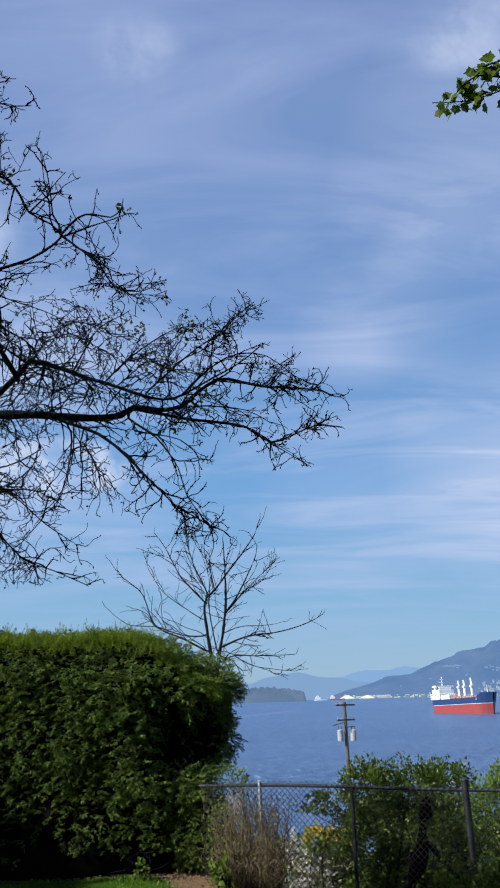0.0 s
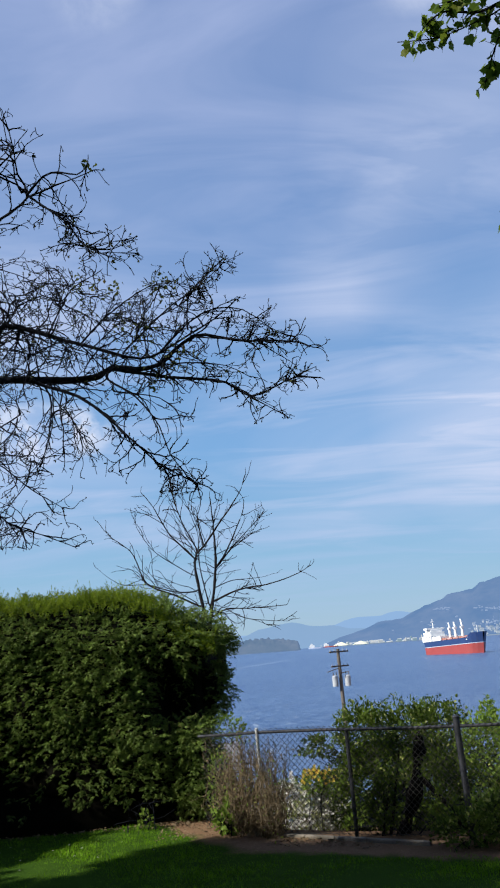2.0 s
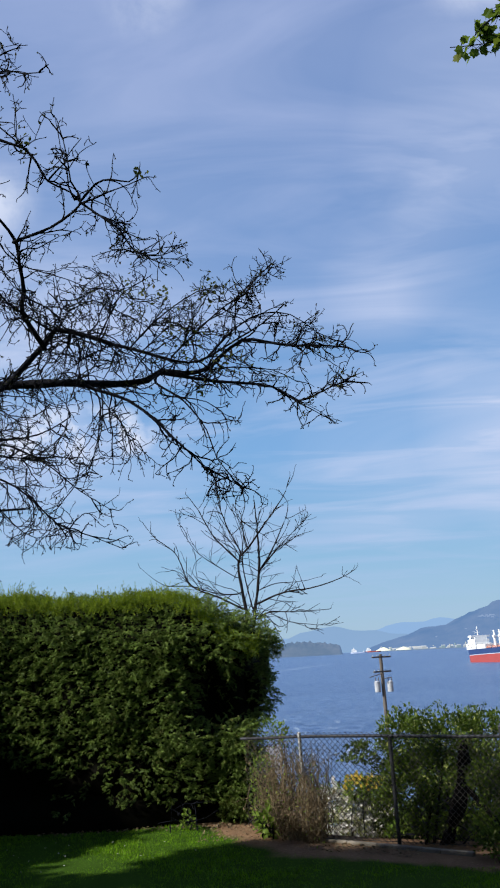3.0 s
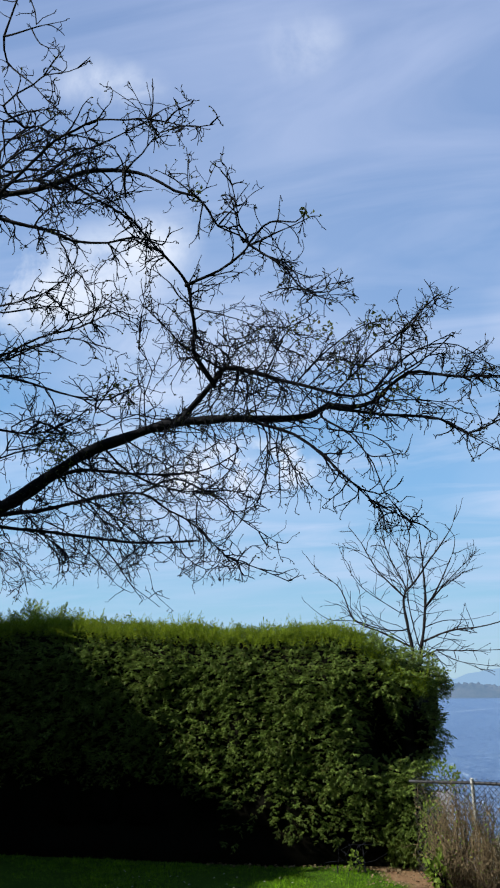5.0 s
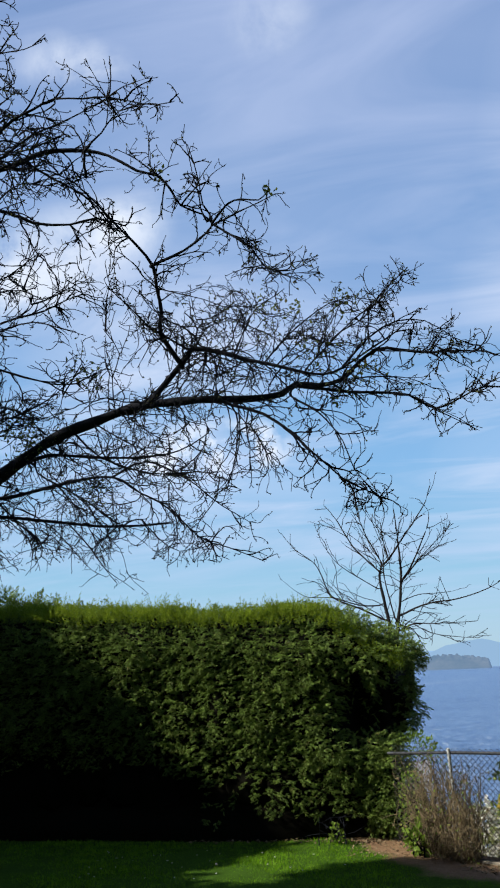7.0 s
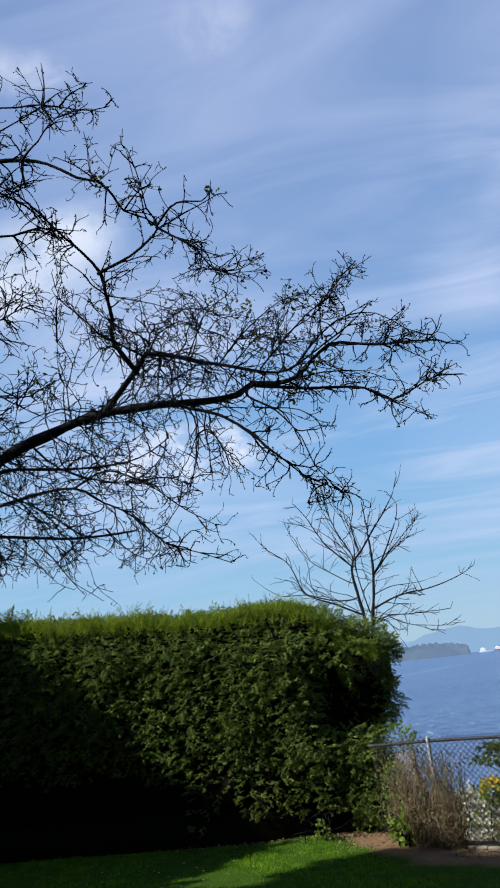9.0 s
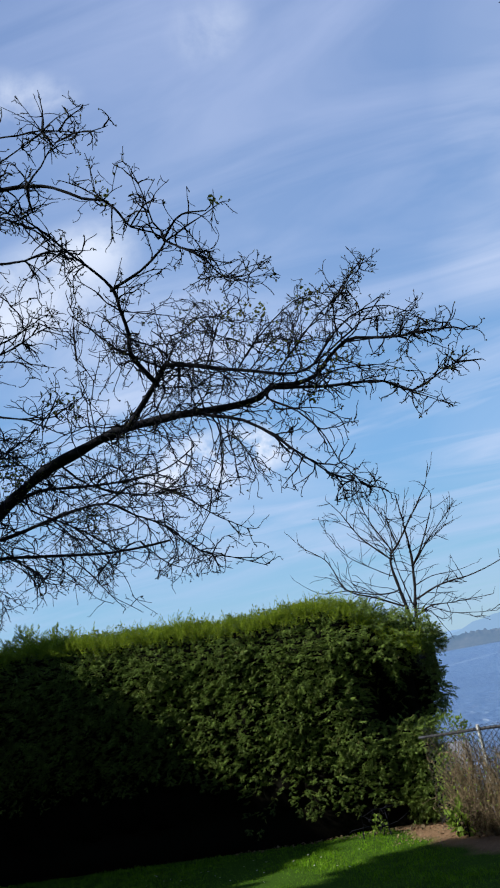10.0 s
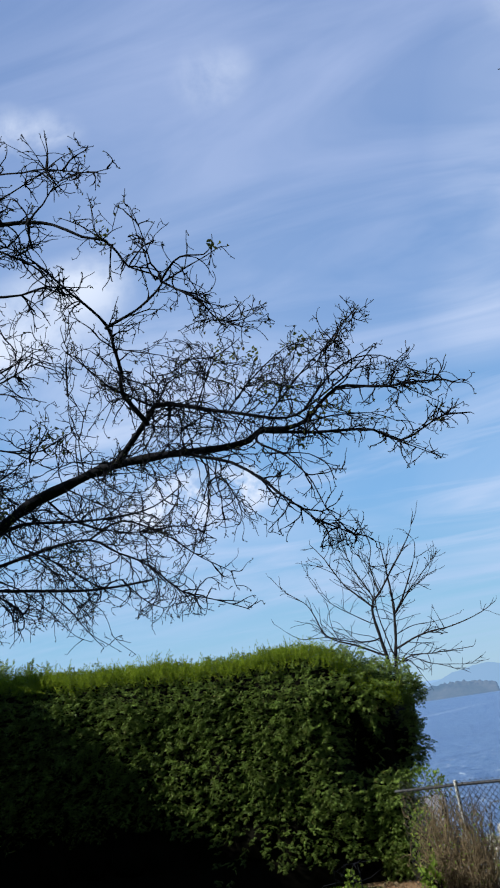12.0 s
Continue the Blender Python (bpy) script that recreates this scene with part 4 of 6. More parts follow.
    limb(tree, bark_dark, lines, 0.006, 0.002, [(-2.16, 5.30, 6.83), (-2.00, 5.25, 6.87), (-1.79, 5.20, 6.86)])
    limb(tree, bark_dark, lines, 0.006, 0.002, [(-1.93, 5.00, 6.44), (-1.76, 4.97, 6.44), (-1.61, 4.93, 6.39), (-1.60, 4.90, 6.24)])
    limb(tree, bark_dark, lines, 0.005, 0.002, [(-1.76, 5.00, 6.58), (-1.82, 4.95, 6.44), (-1.72, 4.90, 6.23)])
    limb(tree, bark_dark, lines, 0.008, 0.003, [(-1.90, 5.80, 6.39), (-1.95, 5.75, 6.47), (-1.94, 5.70, 6.65)])
    limb(tree, bark_dark, lines, 0.008, 0.003, [(-1.90, 5.80, 6.39), (-2.07, 5.75, 6.55), (-2.21, 5.70, 6.62)])
    limb(tree, bark_dark, lines, 0.006, 0.002, [(-1.90, 5.80, 6.39), (-1.79, 5.75, 6.42), (-1.69, 5.70, 6.40)])
    limb(tree, bark_dark, lines, 0.006, 0.002, [(-1.90, 5.80, 6.39), (-2.01, 5.75, 6.40), (-2.09, 5.70, 6.30)])
    limb(tree, bark_dark, lines, 0.009, 0.003, [(-1.50, 5.90, 5.94), (-1.55, 5.88, 6.06), (-1.55, 5.85, 6.16), (-1.60, 5.83, 6.38), (-1.64, 5.80, 6.65)])
    limb(tree, bark_dark, lines, 0.006, 0.002, [(-1.54, 5.80, 6.14), (-1.42, 5.75, 6.27), (-1.30, 5.70, 6.30)])
    limb(tree, bark_dark, lines, 0.010, 0.003, [(-1.46, 5.90, 5.92), (-1.32, 5.86, 6.05), (-1.19, 5.82, 6.06), (-1.04, 5.78, 6.00), (-0.96, 5.74, 6.04), (-0.93, 5.70, 6.08)])
    limb(tree, bark_dark, lines, 0.010, 0.003, [(-1.46, 5.90, 5.92), (-1.25, 5.86, 5.73), (-1.11, 5.82, 5.59), (-0.99, 5.78, 5.38), (-0.83, 5.74, 5.32), (-0.77, 5.70, 5.37)])
    limb(tree, bark_dark, lines, 0.006, 0.002, [(-0.98, 5.70, 5.34), (-0.87, 5.70, 5.27), (-0.75, 5.70, 5.21)])
    limb(tree, bark_dark, lines, 0.010, 0.003, [(-4.06, 6.50, 5.87), (-3.71, 6.46, 5.86), (-3.42, 6.42, 5.82), (-3.21, 6.38, 5.69), (-3.01, 6.34, 5.72), (-2.79, 6.30, 5.87)])
    limb(tree, bark_dark, lines, 0.009, 0.003, [(-3.26, 6.40, 6.18), (-3.15, 6.38, 6.00), (-3.02, 6.35, 5.82), (-3.07, 6.32, 5.65), (-3.22, 6.30, 5.53)])
    limb(tree, bark_dark, lines, 0.010, 0.003, [(-3.32, 6.40, 5.66), (-3.08, 6.38, 5.70), (-2.90, 6.35, 5.75), (-2.71, 6.33, 5.61), (-2.49, 6.30, 5.52)])
    limb(tree, bark_dark, lines, 0.011, 0.003, [(-3.92, 6.40, 5.32), (-3.59, 6.40, 5.44), (-3.30, 6.40, 5.48), (-3.02, 6.40, 5.38), (-2.82, 6.40, 5.29)])
    limb(tree, bark_dark, lines, 0.012, 0.004, [(-4.12, 7.50, 5.07), (-3.91, 7.47, 4.97), (-3.73, 7.45, 4.80), (-3.65, 7.43, 4.63), (-3.59, 7.40, 4.50)])
    limb(tree, bark_dark, lines, 0.009, 0.003, [(-3.13, 7.70, 4.55), (-3.19, 7.65, 4.82), (-3.23, 7.60, 4.97), (-3.24, 7.55, 5.21), (-3.30, 7.50, 5.32)])
    limb(tree, bark_dark, lines, 0.009, 0.003, [(-2.88, 7.20, 6.13), (-2.66, 7.13, 5.89), (-2.48, 7.07, 5.65), (-2.30, 7.00, 5.48)])
    limb(tree, bark_dark, lines, 0.009, 0.003, [(-2.29, 7.00, 5.96), (-2.05, 6.97, 5.86), (-1.82, 6.93, 5.75), (-1.63, 6.90, 5.64)])
    limb(tree, bark_dark, lines, 0.012, 0.005, [(-2.28, 7.10, 5.68), (-2.20, 7.17, 5.66), (-2.07, 7.25, 5.60), (-2.00, 7.33, 5.50), (-2.04, 7.40, 5.44)])
    limb(tree, bark_dark, lines, 0.010, 0.003, [(-3.17, 7.70, 4.84), (-2.91, 7.67, 4.66), (-2.65, 7.63, 4.51), (-2.28, 7.60, 4.39)])
    limb(tree, bark_dark, lines, 0.009, 0.003, [(-2.85, 7.70, 4.91), (-2.60, 7.65, 4.70), (-2.33, 7.60, 4.65)])
    limb(tree, bark_dark, lines, 0.010, 0.003, [(-4.74, 8.40, 4.35), (-4.41, 8.50, 3.99), (-4.09, 8.60, 3.72)])
    limb(tree, bark_dark, lines, 0.010, 0.003, [(-4.45, 8.40, 4.20), (-4.04, 8.45, 3.97), (-3.74, 8.50, 3.63), (-3.59, 8.55, 3.46), (-3.44, 8.60, 3.38)])
    limb(tree, bark_dark, lines, 0.010, 0.003, [(-3.93, 8.60, 4.45), (-3.66, 8.65, 4.18), (-3.53, 8.70, 3.92), (-3.34, 8.75, 3.71), (-3.28, 8.80, 3.47)])
    limb(tree, bark_dark, lines, 0.012, 0.004, [(-4.10, 8.20, 4.53), (-3.87, 8.32, 4.38), (-3.58, 8.45, 4.20), (-3.28, 8.57, 3.95), (-3.01, 8.70, 3.75)])
    limb(tree, bark_dark, lines, 0.010, 0.003, [(-1.68, 7.60, 4.79), (-1.66, 7.55, 4.59), (-1.68, 7.50, 4.34), (-1.74, 7.45, 4.06), (-1.78, 7.40, 3.91)])
    limb(tree, bark_dark, lines, 0.009, 0.003, [(-1.98, 7.50, 5.26), (-1.91, 7.43, 5.53), (-2.01, 7.37, 5.75), (-2.05, 7.30, 5.99)])
    limb(tree, bark_dark, lines, 0.009, 0.003, [(-1.59, 7.40, 5.37), (-1.51, 7.33, 5.57), (-1.52, 7.27, 5.73), (-1.59, 7.20, 5.91)])
    limb(tree, bark_dark, lines, 0.008, 0.003, [(-0.70, 7.40, 5.05), (-0.73, 7.37, 5.27), (-0.71, 7.33, 5.46), (-0.72, 7.30, 5.56)])
    limb(tree, bark_dark, lines, 0.009, 0.003, [(-0.31, 7.40, 5.29), (-0.29, 7.35, 5.62), (-0.12, 7.30, 5.77), (0.04, 7.25, 5.89), (0.17, 7.20, 5.86)])
    limb(tree, bark_dark, lines, 0.007, 0.002, [(-0.29, 7.30, 5.54), (-0.49, 7.25, 5.67), (-0.62, 7.20, 5.71)])
    limb(tree, bark_dark, lines, 0.010, 0.003, [(-0.26, 7.35, 5.20), (0.05, 7.30, 5.14), (0.50, 7.25, 5.05), (0.63, 7.20, 5.02)])
    limb(tree, bark_dark, lines, 0.006, 0.002, [(0.27, 7.30, 5.31), (0.45, 7.25, 5.22), (0.56, 7.20, 5.03)])
    limb(tree, bark_dark, lines, 0.008, 0.002, [(0.07, 7.30, 4.69), (0.21, 7.27, 4.58), (0.44, 7.23, 4.42), (0.52, 7.20, 4.33)])
    limb(tree, bark_dark, lines, 0.007, 0.002, [(0.26, 7.30, 4.55), (0.46, 7.25, 4.64), (0.58, 7.20, 4.71)])
    limb(tree, bark_dark, lines, 0.009, 0.003, [(-1.51, 7.50, 4.61), (-1.39, 7.47, 4.38), (-1.28, 7.43, 4.30), (-1.20, 7.40, 4.13)])
    limb(tree, bark_dark, lines, 0.009, 0.003, [(-1.04, 7.40, 4.73), (-0.82, 7.38, 4.68), (-0.61, 7.35, 4.62), (-0.47, 7.33, 4.50), (-0.36, 7.30, 4.43)])
    limb(tree, bark_dark, lines, 0.008, 0.003, [(-2.38, 7.50, 5.23), (-2.12, 7.45, 5.25), (-1.82, 7.40, 5.15), (-1.52, 7.35, 5.16), (-1.24, 7.30, 5.06)])
    limb(tree, bark_dark, lines, 0.009, 0.003, [(-1.27, 7.50, 5.19), (-1.02, 7.43, 5.38), (-0.85, 7.37, 5.46), (-0.57, 7.30, 5.34)])
    limb(tree, bark_dark, lines, 0.008, 0.003, [(-1.90, 7.50, 5.81), (-1.65, 7.47, 5.90), (-1.47, 7.45, 5.84), (-1.24, 7.43, 5.71), (-1.01, 7.40, 5.73)])
    limb(tree, bark_dark, lines, 0.009, 0.003, [(-1.96, 7.50, 5.69), (-1.71, 7.47, 5.78), (-1.42, 7.45, 5.61), (-1.19, 7.43, 5.46), (-0.97, 7.40, 5.30)])
    limb(tree, bark_dark, lines, 0.010, 0.003, [(-2.16, 8.30, 4.91), (-2.24, 8.37, 4.68), (-2.46, 8.43, 4.51), (-2.67, 8.50, 4.35)])
    limb(tree, bark_dark, lines, 0.009, 0.003, [(-2.70, 8.60, 4.12), (-2.58, 8.67, 3.93), (-2.73, 8.73, 3.70), (-2.95, 8.80, 3.59)])
    limb(tree, bark_dark, lines, 0.009, 0.003, [(-3.09, 8.80, 4.04), (-2.90, 8.83, 3.81), (-2.67, 8.87, 3.65), (-2.32, 8.90, 3.70)])
    limb(tree, bark_dark, lines, 0.009, 0.003, [(-2.11, 8.60, 4.40), (-2.20, 8.70, 4.17), (-2.42, 8.80, 3.95), (-2.52, 8.90, 3.71)])
    limb(tree, bark_dark, lines, 0.010, 0.003, [(-4.33, 7.30, 4.97), (-4.06, 7.27, 5.06), (-3.80, 7.23, 5.05), (-3.53, 7.20, 4.96)])
    limb(tree, bark_dark, lines, 0.010, 0.003, [(-4.37, 7.30, 4.72), (-4.04, 7.27, 4.75), (-3.78, 7.23, 4.77), (-3.45, 7.20, 4.69)])
    limb(tree, bark_dark, lines, 0.009, 0.003, [(-3.26, 7.00, 4.96), (-3.11, 6.97, 5.17), (-3.01, 6.93, 5.32), (-3.03, 6.90, 5.43)])
    limb(tree, bark_dark, lines, 0.009, 0.003, [(-3.03, 7.00, 5.11), (-2.87, 6.97, 5.15), (-2.74, 6.93, 5.21), (-2.71, 6.90, 5.34)])
    limb(tree, bark_dark, lines, 0.010, 0.003, [(-5.67, 9.00, 4.32), (-5.30, 9.03, 3.99), (-5.11, 9.07, 3.89), (-4.89, 9.10, 3.71)])
    limb(tree, bark_dark, lines, 0.009, 0.003, [(-5.50, 9.00, 4.20), (-5.34, 9.05, 3.81), (-5.25, 9.10, 3.56)])
    limb(tree, bark_dark, lines, 0.008, 0.003, [(-5.33, 9.00, 4.02), (-5.04, 9.05, 3.76), (-4.98, 9.10, 3.49)])
    # a loop of cord hanging from the low limb
    loop = spline([(-3.97, 7.9, 3.90), (-3.95, 7.9, 3.77), (-3.99, 7.9, 3.66), (-3.96, 7.9, 3.61), (-3.92, 7.9, 3.66), (-3.95, 7.9, 3.77)], 0.02)
    v, f = tube(loop, np.full(len(loop), 0.006), 6)
    part("cord_loop", mesh_of("cord_loop", under(tree, v), f, True), bark_dark, tree, "dark cord loop tied to a limb")
    # young leaves opening on a few boughs
    rng = np.random.default_rng(77)
    for spot, size, count in LEAF_SPOTS:
        p = np.array(spot) + rng.normal(size=(count, 3)) * size
        v, f = scatter(*LEAFLET, p, frames_along(rng.normal(size=p.shape), rng.normal(size=p.shape)), rng.uniform(0.03, 0.06, count))
        part("young_foliage", mesh_of("young_foliage", under(tree, v), f), young_leaf, tree, "olive-green young leaves", kind="stuff")
    finish_tree(tree, lines, bark_dark, 3, 2, 0.62, -0.020, 0.092, 0.60, bud_leaf, 0.025, 3)


def build_dead_tree():
    z = float(ground_z(-0.8, 20.5))
    tree = thing("dead_tree", (-0.95, 20.5, z), "leafless grey-barked tree standing behind the hedge", "tree")
    lines = []
    limb(tree, bark_grey, lines, 0.085, 0.062, [(-1.0, 20.5, z - 0.15), (-0.98, 20.5, 0.0), (-0.93, 20.5, 1.9)])
    limb(tree, bark_grey, lines, 0.062, 0.012, [(-0.93, 20.50, 1.88), (-0.83, 20.50, 2.65), (-0.72, 20.50, 3.29), (-0.57, 20.50, 4.28), (-0.55, 20.50, 5.17), (-0.60, 20.50, 6.08)])
    limb(tree, bark_grey, lines, 0.050, 0.010, [(-0.91, 20.50, 2.65), (-0.92, 20.47, 3.30), (-1.00, 20.44, 3.82), (-1.06, 20.41, 4.56), (-0.77, 20.39, 4.89), (-0.32, 20.36, 5.48), (0.13, 20.33, 6.08), (0.34, 20.30, 6.58)])
    limb(tree, bark_grey, lines, 0.026, 0.008, [(-1.07, 20.50, 4.57), (-1.66, 20.60, 5.23), (-2.06, 20.70, 5.95), (-2.34, 20.80, 6.37)])
    limb(tree, bark_grey, lines, 0.020, 0.006, [(-0.82, 20.50, 4.88), (-0.94, 20.40, 5.52), (-0.83, 20.30, 5.99), (-1.00, 20.20, 6.61)])
    limb(tree, bark_grey, lines, 0.020, 0.007, [(-0.99, 20.50, 4.77), (-1.33, 20.57, 5.49), (-1.54, 20.63, 6.23), (-1.58, 20.70, 6.97)])
    limb(tree, bark_grey, lines, 0.026, 0.007, [(-0.57, 20.50, 4.28), (-0.24, 20.37, 4.73), (0.23, 20.23, 5.71), (0.15, 20.10, 6.04)])
    limb(tree, bark_grey, lines, 0.024, 0.006, [(-0.57, 20.50, 4.28), (-0.03, 20.43, 4.87), (0.40, 20.37, 5.25), (0.57, 20.30, 5.43)])
    limb(tree, bark_grey, lines, 0.028, 0.009, [(-0.67, 20.50, 3.49), (0.01, 20.25, 3.72), (0.78, 20.00, 3.79), (1.41, 19.75, 3.96), (1.71, 19.50, 4.12)])
    limb(tree, bark_grey, lines, 0.022, 0.007, [(-0.76, 20.50, 3.10), (-0.34, 20.07, 3.26), (0.23, 19.63, 3.22), (1.04, 19.20, 3.21)])
    limb(tree, bark_grey, lines, 0.014, 0.005, [(-0.34, 19.80, 3.25), (0.08, 19.60, 3.01), (0.56, 19.40, 2.91), (1.03, 19.20, 2.86)])
    limb(tree, bark_grey, lines, 0.026, 0.007, [(-1.00, 20.50, 3.40), (-1.60, 20.55, 3.71), (-2.27, 20.60, 4.03), (-2.51, 20.65, 4.57), (-2.67, 20.70, 4.89), (-3.17, 20.75, 5.28), (-3.50, 20.80, 5.70)])
    limb(tree, bark_grey, lines, 0.014, 0.005, [(-0.60, 20.50, 3.82), (-0.17, 20.33, 3.95), (0.42, 20.17, 3.96), (0.93, 20.00, 4.02)])
    limb(tree, bark_grey, lines, 0.014, 0.005, [(-1.09, 20.50, 3.50), (-1.58, 20.45, 3.84), (-1.90, 20.40, 4.25)])
    limb(tree, bark_grey, lines, 0.018, 0.005, [(-0.77, 20.40, 3.42), (-0.94, 20.30, 4.34), (-0.95, 20.20, 5.14), (-1.17, 20.10, 5.83), (-1.28, 20.00, 6.16)])
    limb(tree, bark_grey, lines, 0.018, 0.005, [(-1.12, 20.40, 3.75), (-1.59, 20.40, 3.78), (-2.28, 20.40, 4.00), (-2.93, 20.40, 4.06), (-3.49, 20.40, 4.49)])
    limb(tree, bark_grey, lines, 0.012, 0.004, [(-2.28, 20.40, 4.00), (-2.47, 20.40, 4.31), (-2.81, 20.40, 4.45)])
    limb(tree, bark_grey, lines, 0.014, 0.005, [(-1.12, 20.40, 4.15), (-1.62, 20.40, 4.48), (-2.05, 20.40, 4.80), (-2.38, 20.40, 5.27), (-2.51, 20.40, 5.63)])
    limb(tree, bark_grey, lines, 0.014, 0.005, [(-0.78, 20.40, 3.30), (-0.38, 20.40, 3.16), (-0.18, 20.40, 2.78), (-0.06, 20.40, 2.61)])
    limb(tree, bark_grey, lines, 0.012, 0.004, [(-1.00, 20.40, 4.61), (-1.26, 20.40, 5.07), (-1.82, 20.40, 5.58), (-2.18, 20.40, 5.74)])
    limb(tree, bark_grey, lines, 0.013, 0.005, [(-0.55, 20.40, 4.61), (-0.02, 20.40, 4.83), (0.38, 20.40, 5.08), (0.53, 20.40, 5.38)])
    finish_tree(tree, lines, bark_grey, 17, 1, 0.50, 0.010, 0.27, 0.85, None, first=1, thick=1.55, curl=0.10)


build_bare_tree()
build_dead_tree()


# ---- the maple ----
def maple_outline():
    """A five-lobed leaf, folded along its middle."""
    rim = [(0, 0), (0.22, -0.05), (0.44, 0.08), (0.40, 0.24), (0.60, 0.46), (0.44, 0.54), (0.34, 0.68), (0.18, 0.70), (0, 0.98)]
    v = [(x, y, 0.16 * abs(x)) for x, y in rim] + [(-x, y, 0.16 * abs(x)) for x, y in rim[1:-1]]
    right, left = list(range(9)), [0, *range(9, 16), 8]
    v.append((0, 0.38, 0))
    f = [(16, a, b) for a, b in zip(right, right[1:])] + [(16, b, a) for a, b in zip(left, left[1:])]
    return v, f


def build_maple():
    rng = np.random.default_rng(21)
    tree = thing("maple_tree", (1.2, -4.5, 0.65), "large leafy maple whose green branch tips hang overhead", "tree")
    trunk = spline([(1.2, -4.5, 0.5), (1.1, -4.4, 3.5), (0.6, -4.0, 7.0), (-0.2, -2.6, 11.0)], 0.3)
    v, f = tube(trunk, np.linspace(0.34, 0.10, len(trunk)), 14)
    part("trunk", mesh_of("trunk", under(tree, v), f, True), bark_dark, tree)
    lines, tips = [], []
    # the unseen crown over the lawn, made dense to keep sky light off it
    centre, size = np.array(SHADE_CROWN[0]), np.array(SHADE_CROWN[1])
    for k in range(80):
        u = rng.normal(size=3)
        u /= np.linalg.norm(u)
        end = centre + u * size * rng.uniform(0.55, 0.95)
        root = trunk[rng.integers(len(trunk) // 3, len(trunk))]
        path = spline([root, (root + end) / 2 + rng.normal(scale=0.5, size=3), end], 0.3)
        lines.append((path, np.linspace(0.07, 0.012, len(path))))
        for _ in range(9):
            a = path[rng.integers(len(path) // 3, len(path))]
            b = a + rng.normal(scale=0.9, size=3)
            small = spline([a, (a + b) / 2 + rng.normal(scale=0.15, size=3), b], 0.2)
            lines.append((small, np.linspace(0.014, 0.004, len(small))))
            tips += [(q + rng.normal(scale=0.22, size=3), b - a) for q in np.repeat(small, 4, 0)]
    crowd = len(tips)
    # the tips that hang into view
    for pts in ([(3.6, 3.4, 7.4), (2.6, 4.1, 6.4), (2.04, 4.40, 6.15), (1.87, 4.50, 6.12), (1.76, 4.56, 6.11), (1.63, 4.61, 6.10), (1.51, 4.64, 6.11), (1.37, 4.67, 6.13)],
                [(2.2, 4.32, 6.22), (1.90, 4.46, 6.16), (1.78, 4.49, 6.18), (1.66, 4.51, 6.21), (1.57, 4.56, 6.19), (1.52, 4.61, 6.15)],
                [(2.6, 4.1, 6.4), (2.07, 4.45, 6.08), (1.98, 4.57, 5.98), (1.95, 4.67, 5.88), (1.92, 4.75, 5.78)],
                [(3.4, 3.9, 6.6), (2.6, 4.9, 5.3), (2.17, 5.11, 5.13), (2.06, 5.17, 5.09)], [(2.3, 4.2, 6.35), (1.85, 4.39, 6.26), (1.71, 4.46, 6.25), (1.62, 4.50, 6.24)]):
        path = spline(pts, 0.05) + (-0.055, 0, 0.0)
        lines.append((path, np.linspace(0.016, 0.003, len(path))))
        for q, q2 in zip(path[len(path) // 3:], path[len(path) // 3 + 1:]):
            for _ in range(4):
                stalk = (q2 - q) * 0.4 + rng.normal(scale=0.034, size=3) + (0, 0, -0.012)
                lines.append((np.array([q, q + stalk]), np.array([0.002, 0.0015])))
                tips.append((q + stalk, stalk))
    v, f = joined([tube(p, r, 5) for p, r in lines])
    part("branch_growth", mesh_of("branch_growth", under(tree, v), f, True), bark_dark, tree)
    base = np.array([t[0] for t in tips])
    way = np.array([t[1] for t in tips])
    way = way / (np.linalg.norm(way, axis=1, keepdims=True) + 1e-9) + rng.normal(scale=0.7, size=way.shape) + np.array([0, 0, -0.5])
    reach = np.hypot(base[:, 0], base[:, 1])
    keep = (np.arange(len(tips)) >= crowd) | (base[:, 1] < -1.0) | (base[:, 2] > 3.2 + 1.15 * reach)
    size = np.where(np.arange(len(tips)) < crowd, 0.38, 0.070) * rng.uniform(0.5, 1.3, len(tips))
    base, way, size = base[keep], way[keep], size[keep]
    v, f = scatter(*maple_outline(), base, frames_along(way, rng.normal(scale=0.6, size=way.shape) + np.array([0, 0, 1.0])), size)
    part("foliage", mesh_of("foliage", under(tree, v), f), maple_leaf, tree, "lobed bright green leaves", kind="stuff")


SHADE_CROWN = ((3.8, 0.0, 11.2), (7.0, 6.2, 2.2))
build_maple()


# ---- the chain-link fence ----
def fence_point(x, z=0.0):
    return np.array([x, float(fence_y(x)), z])


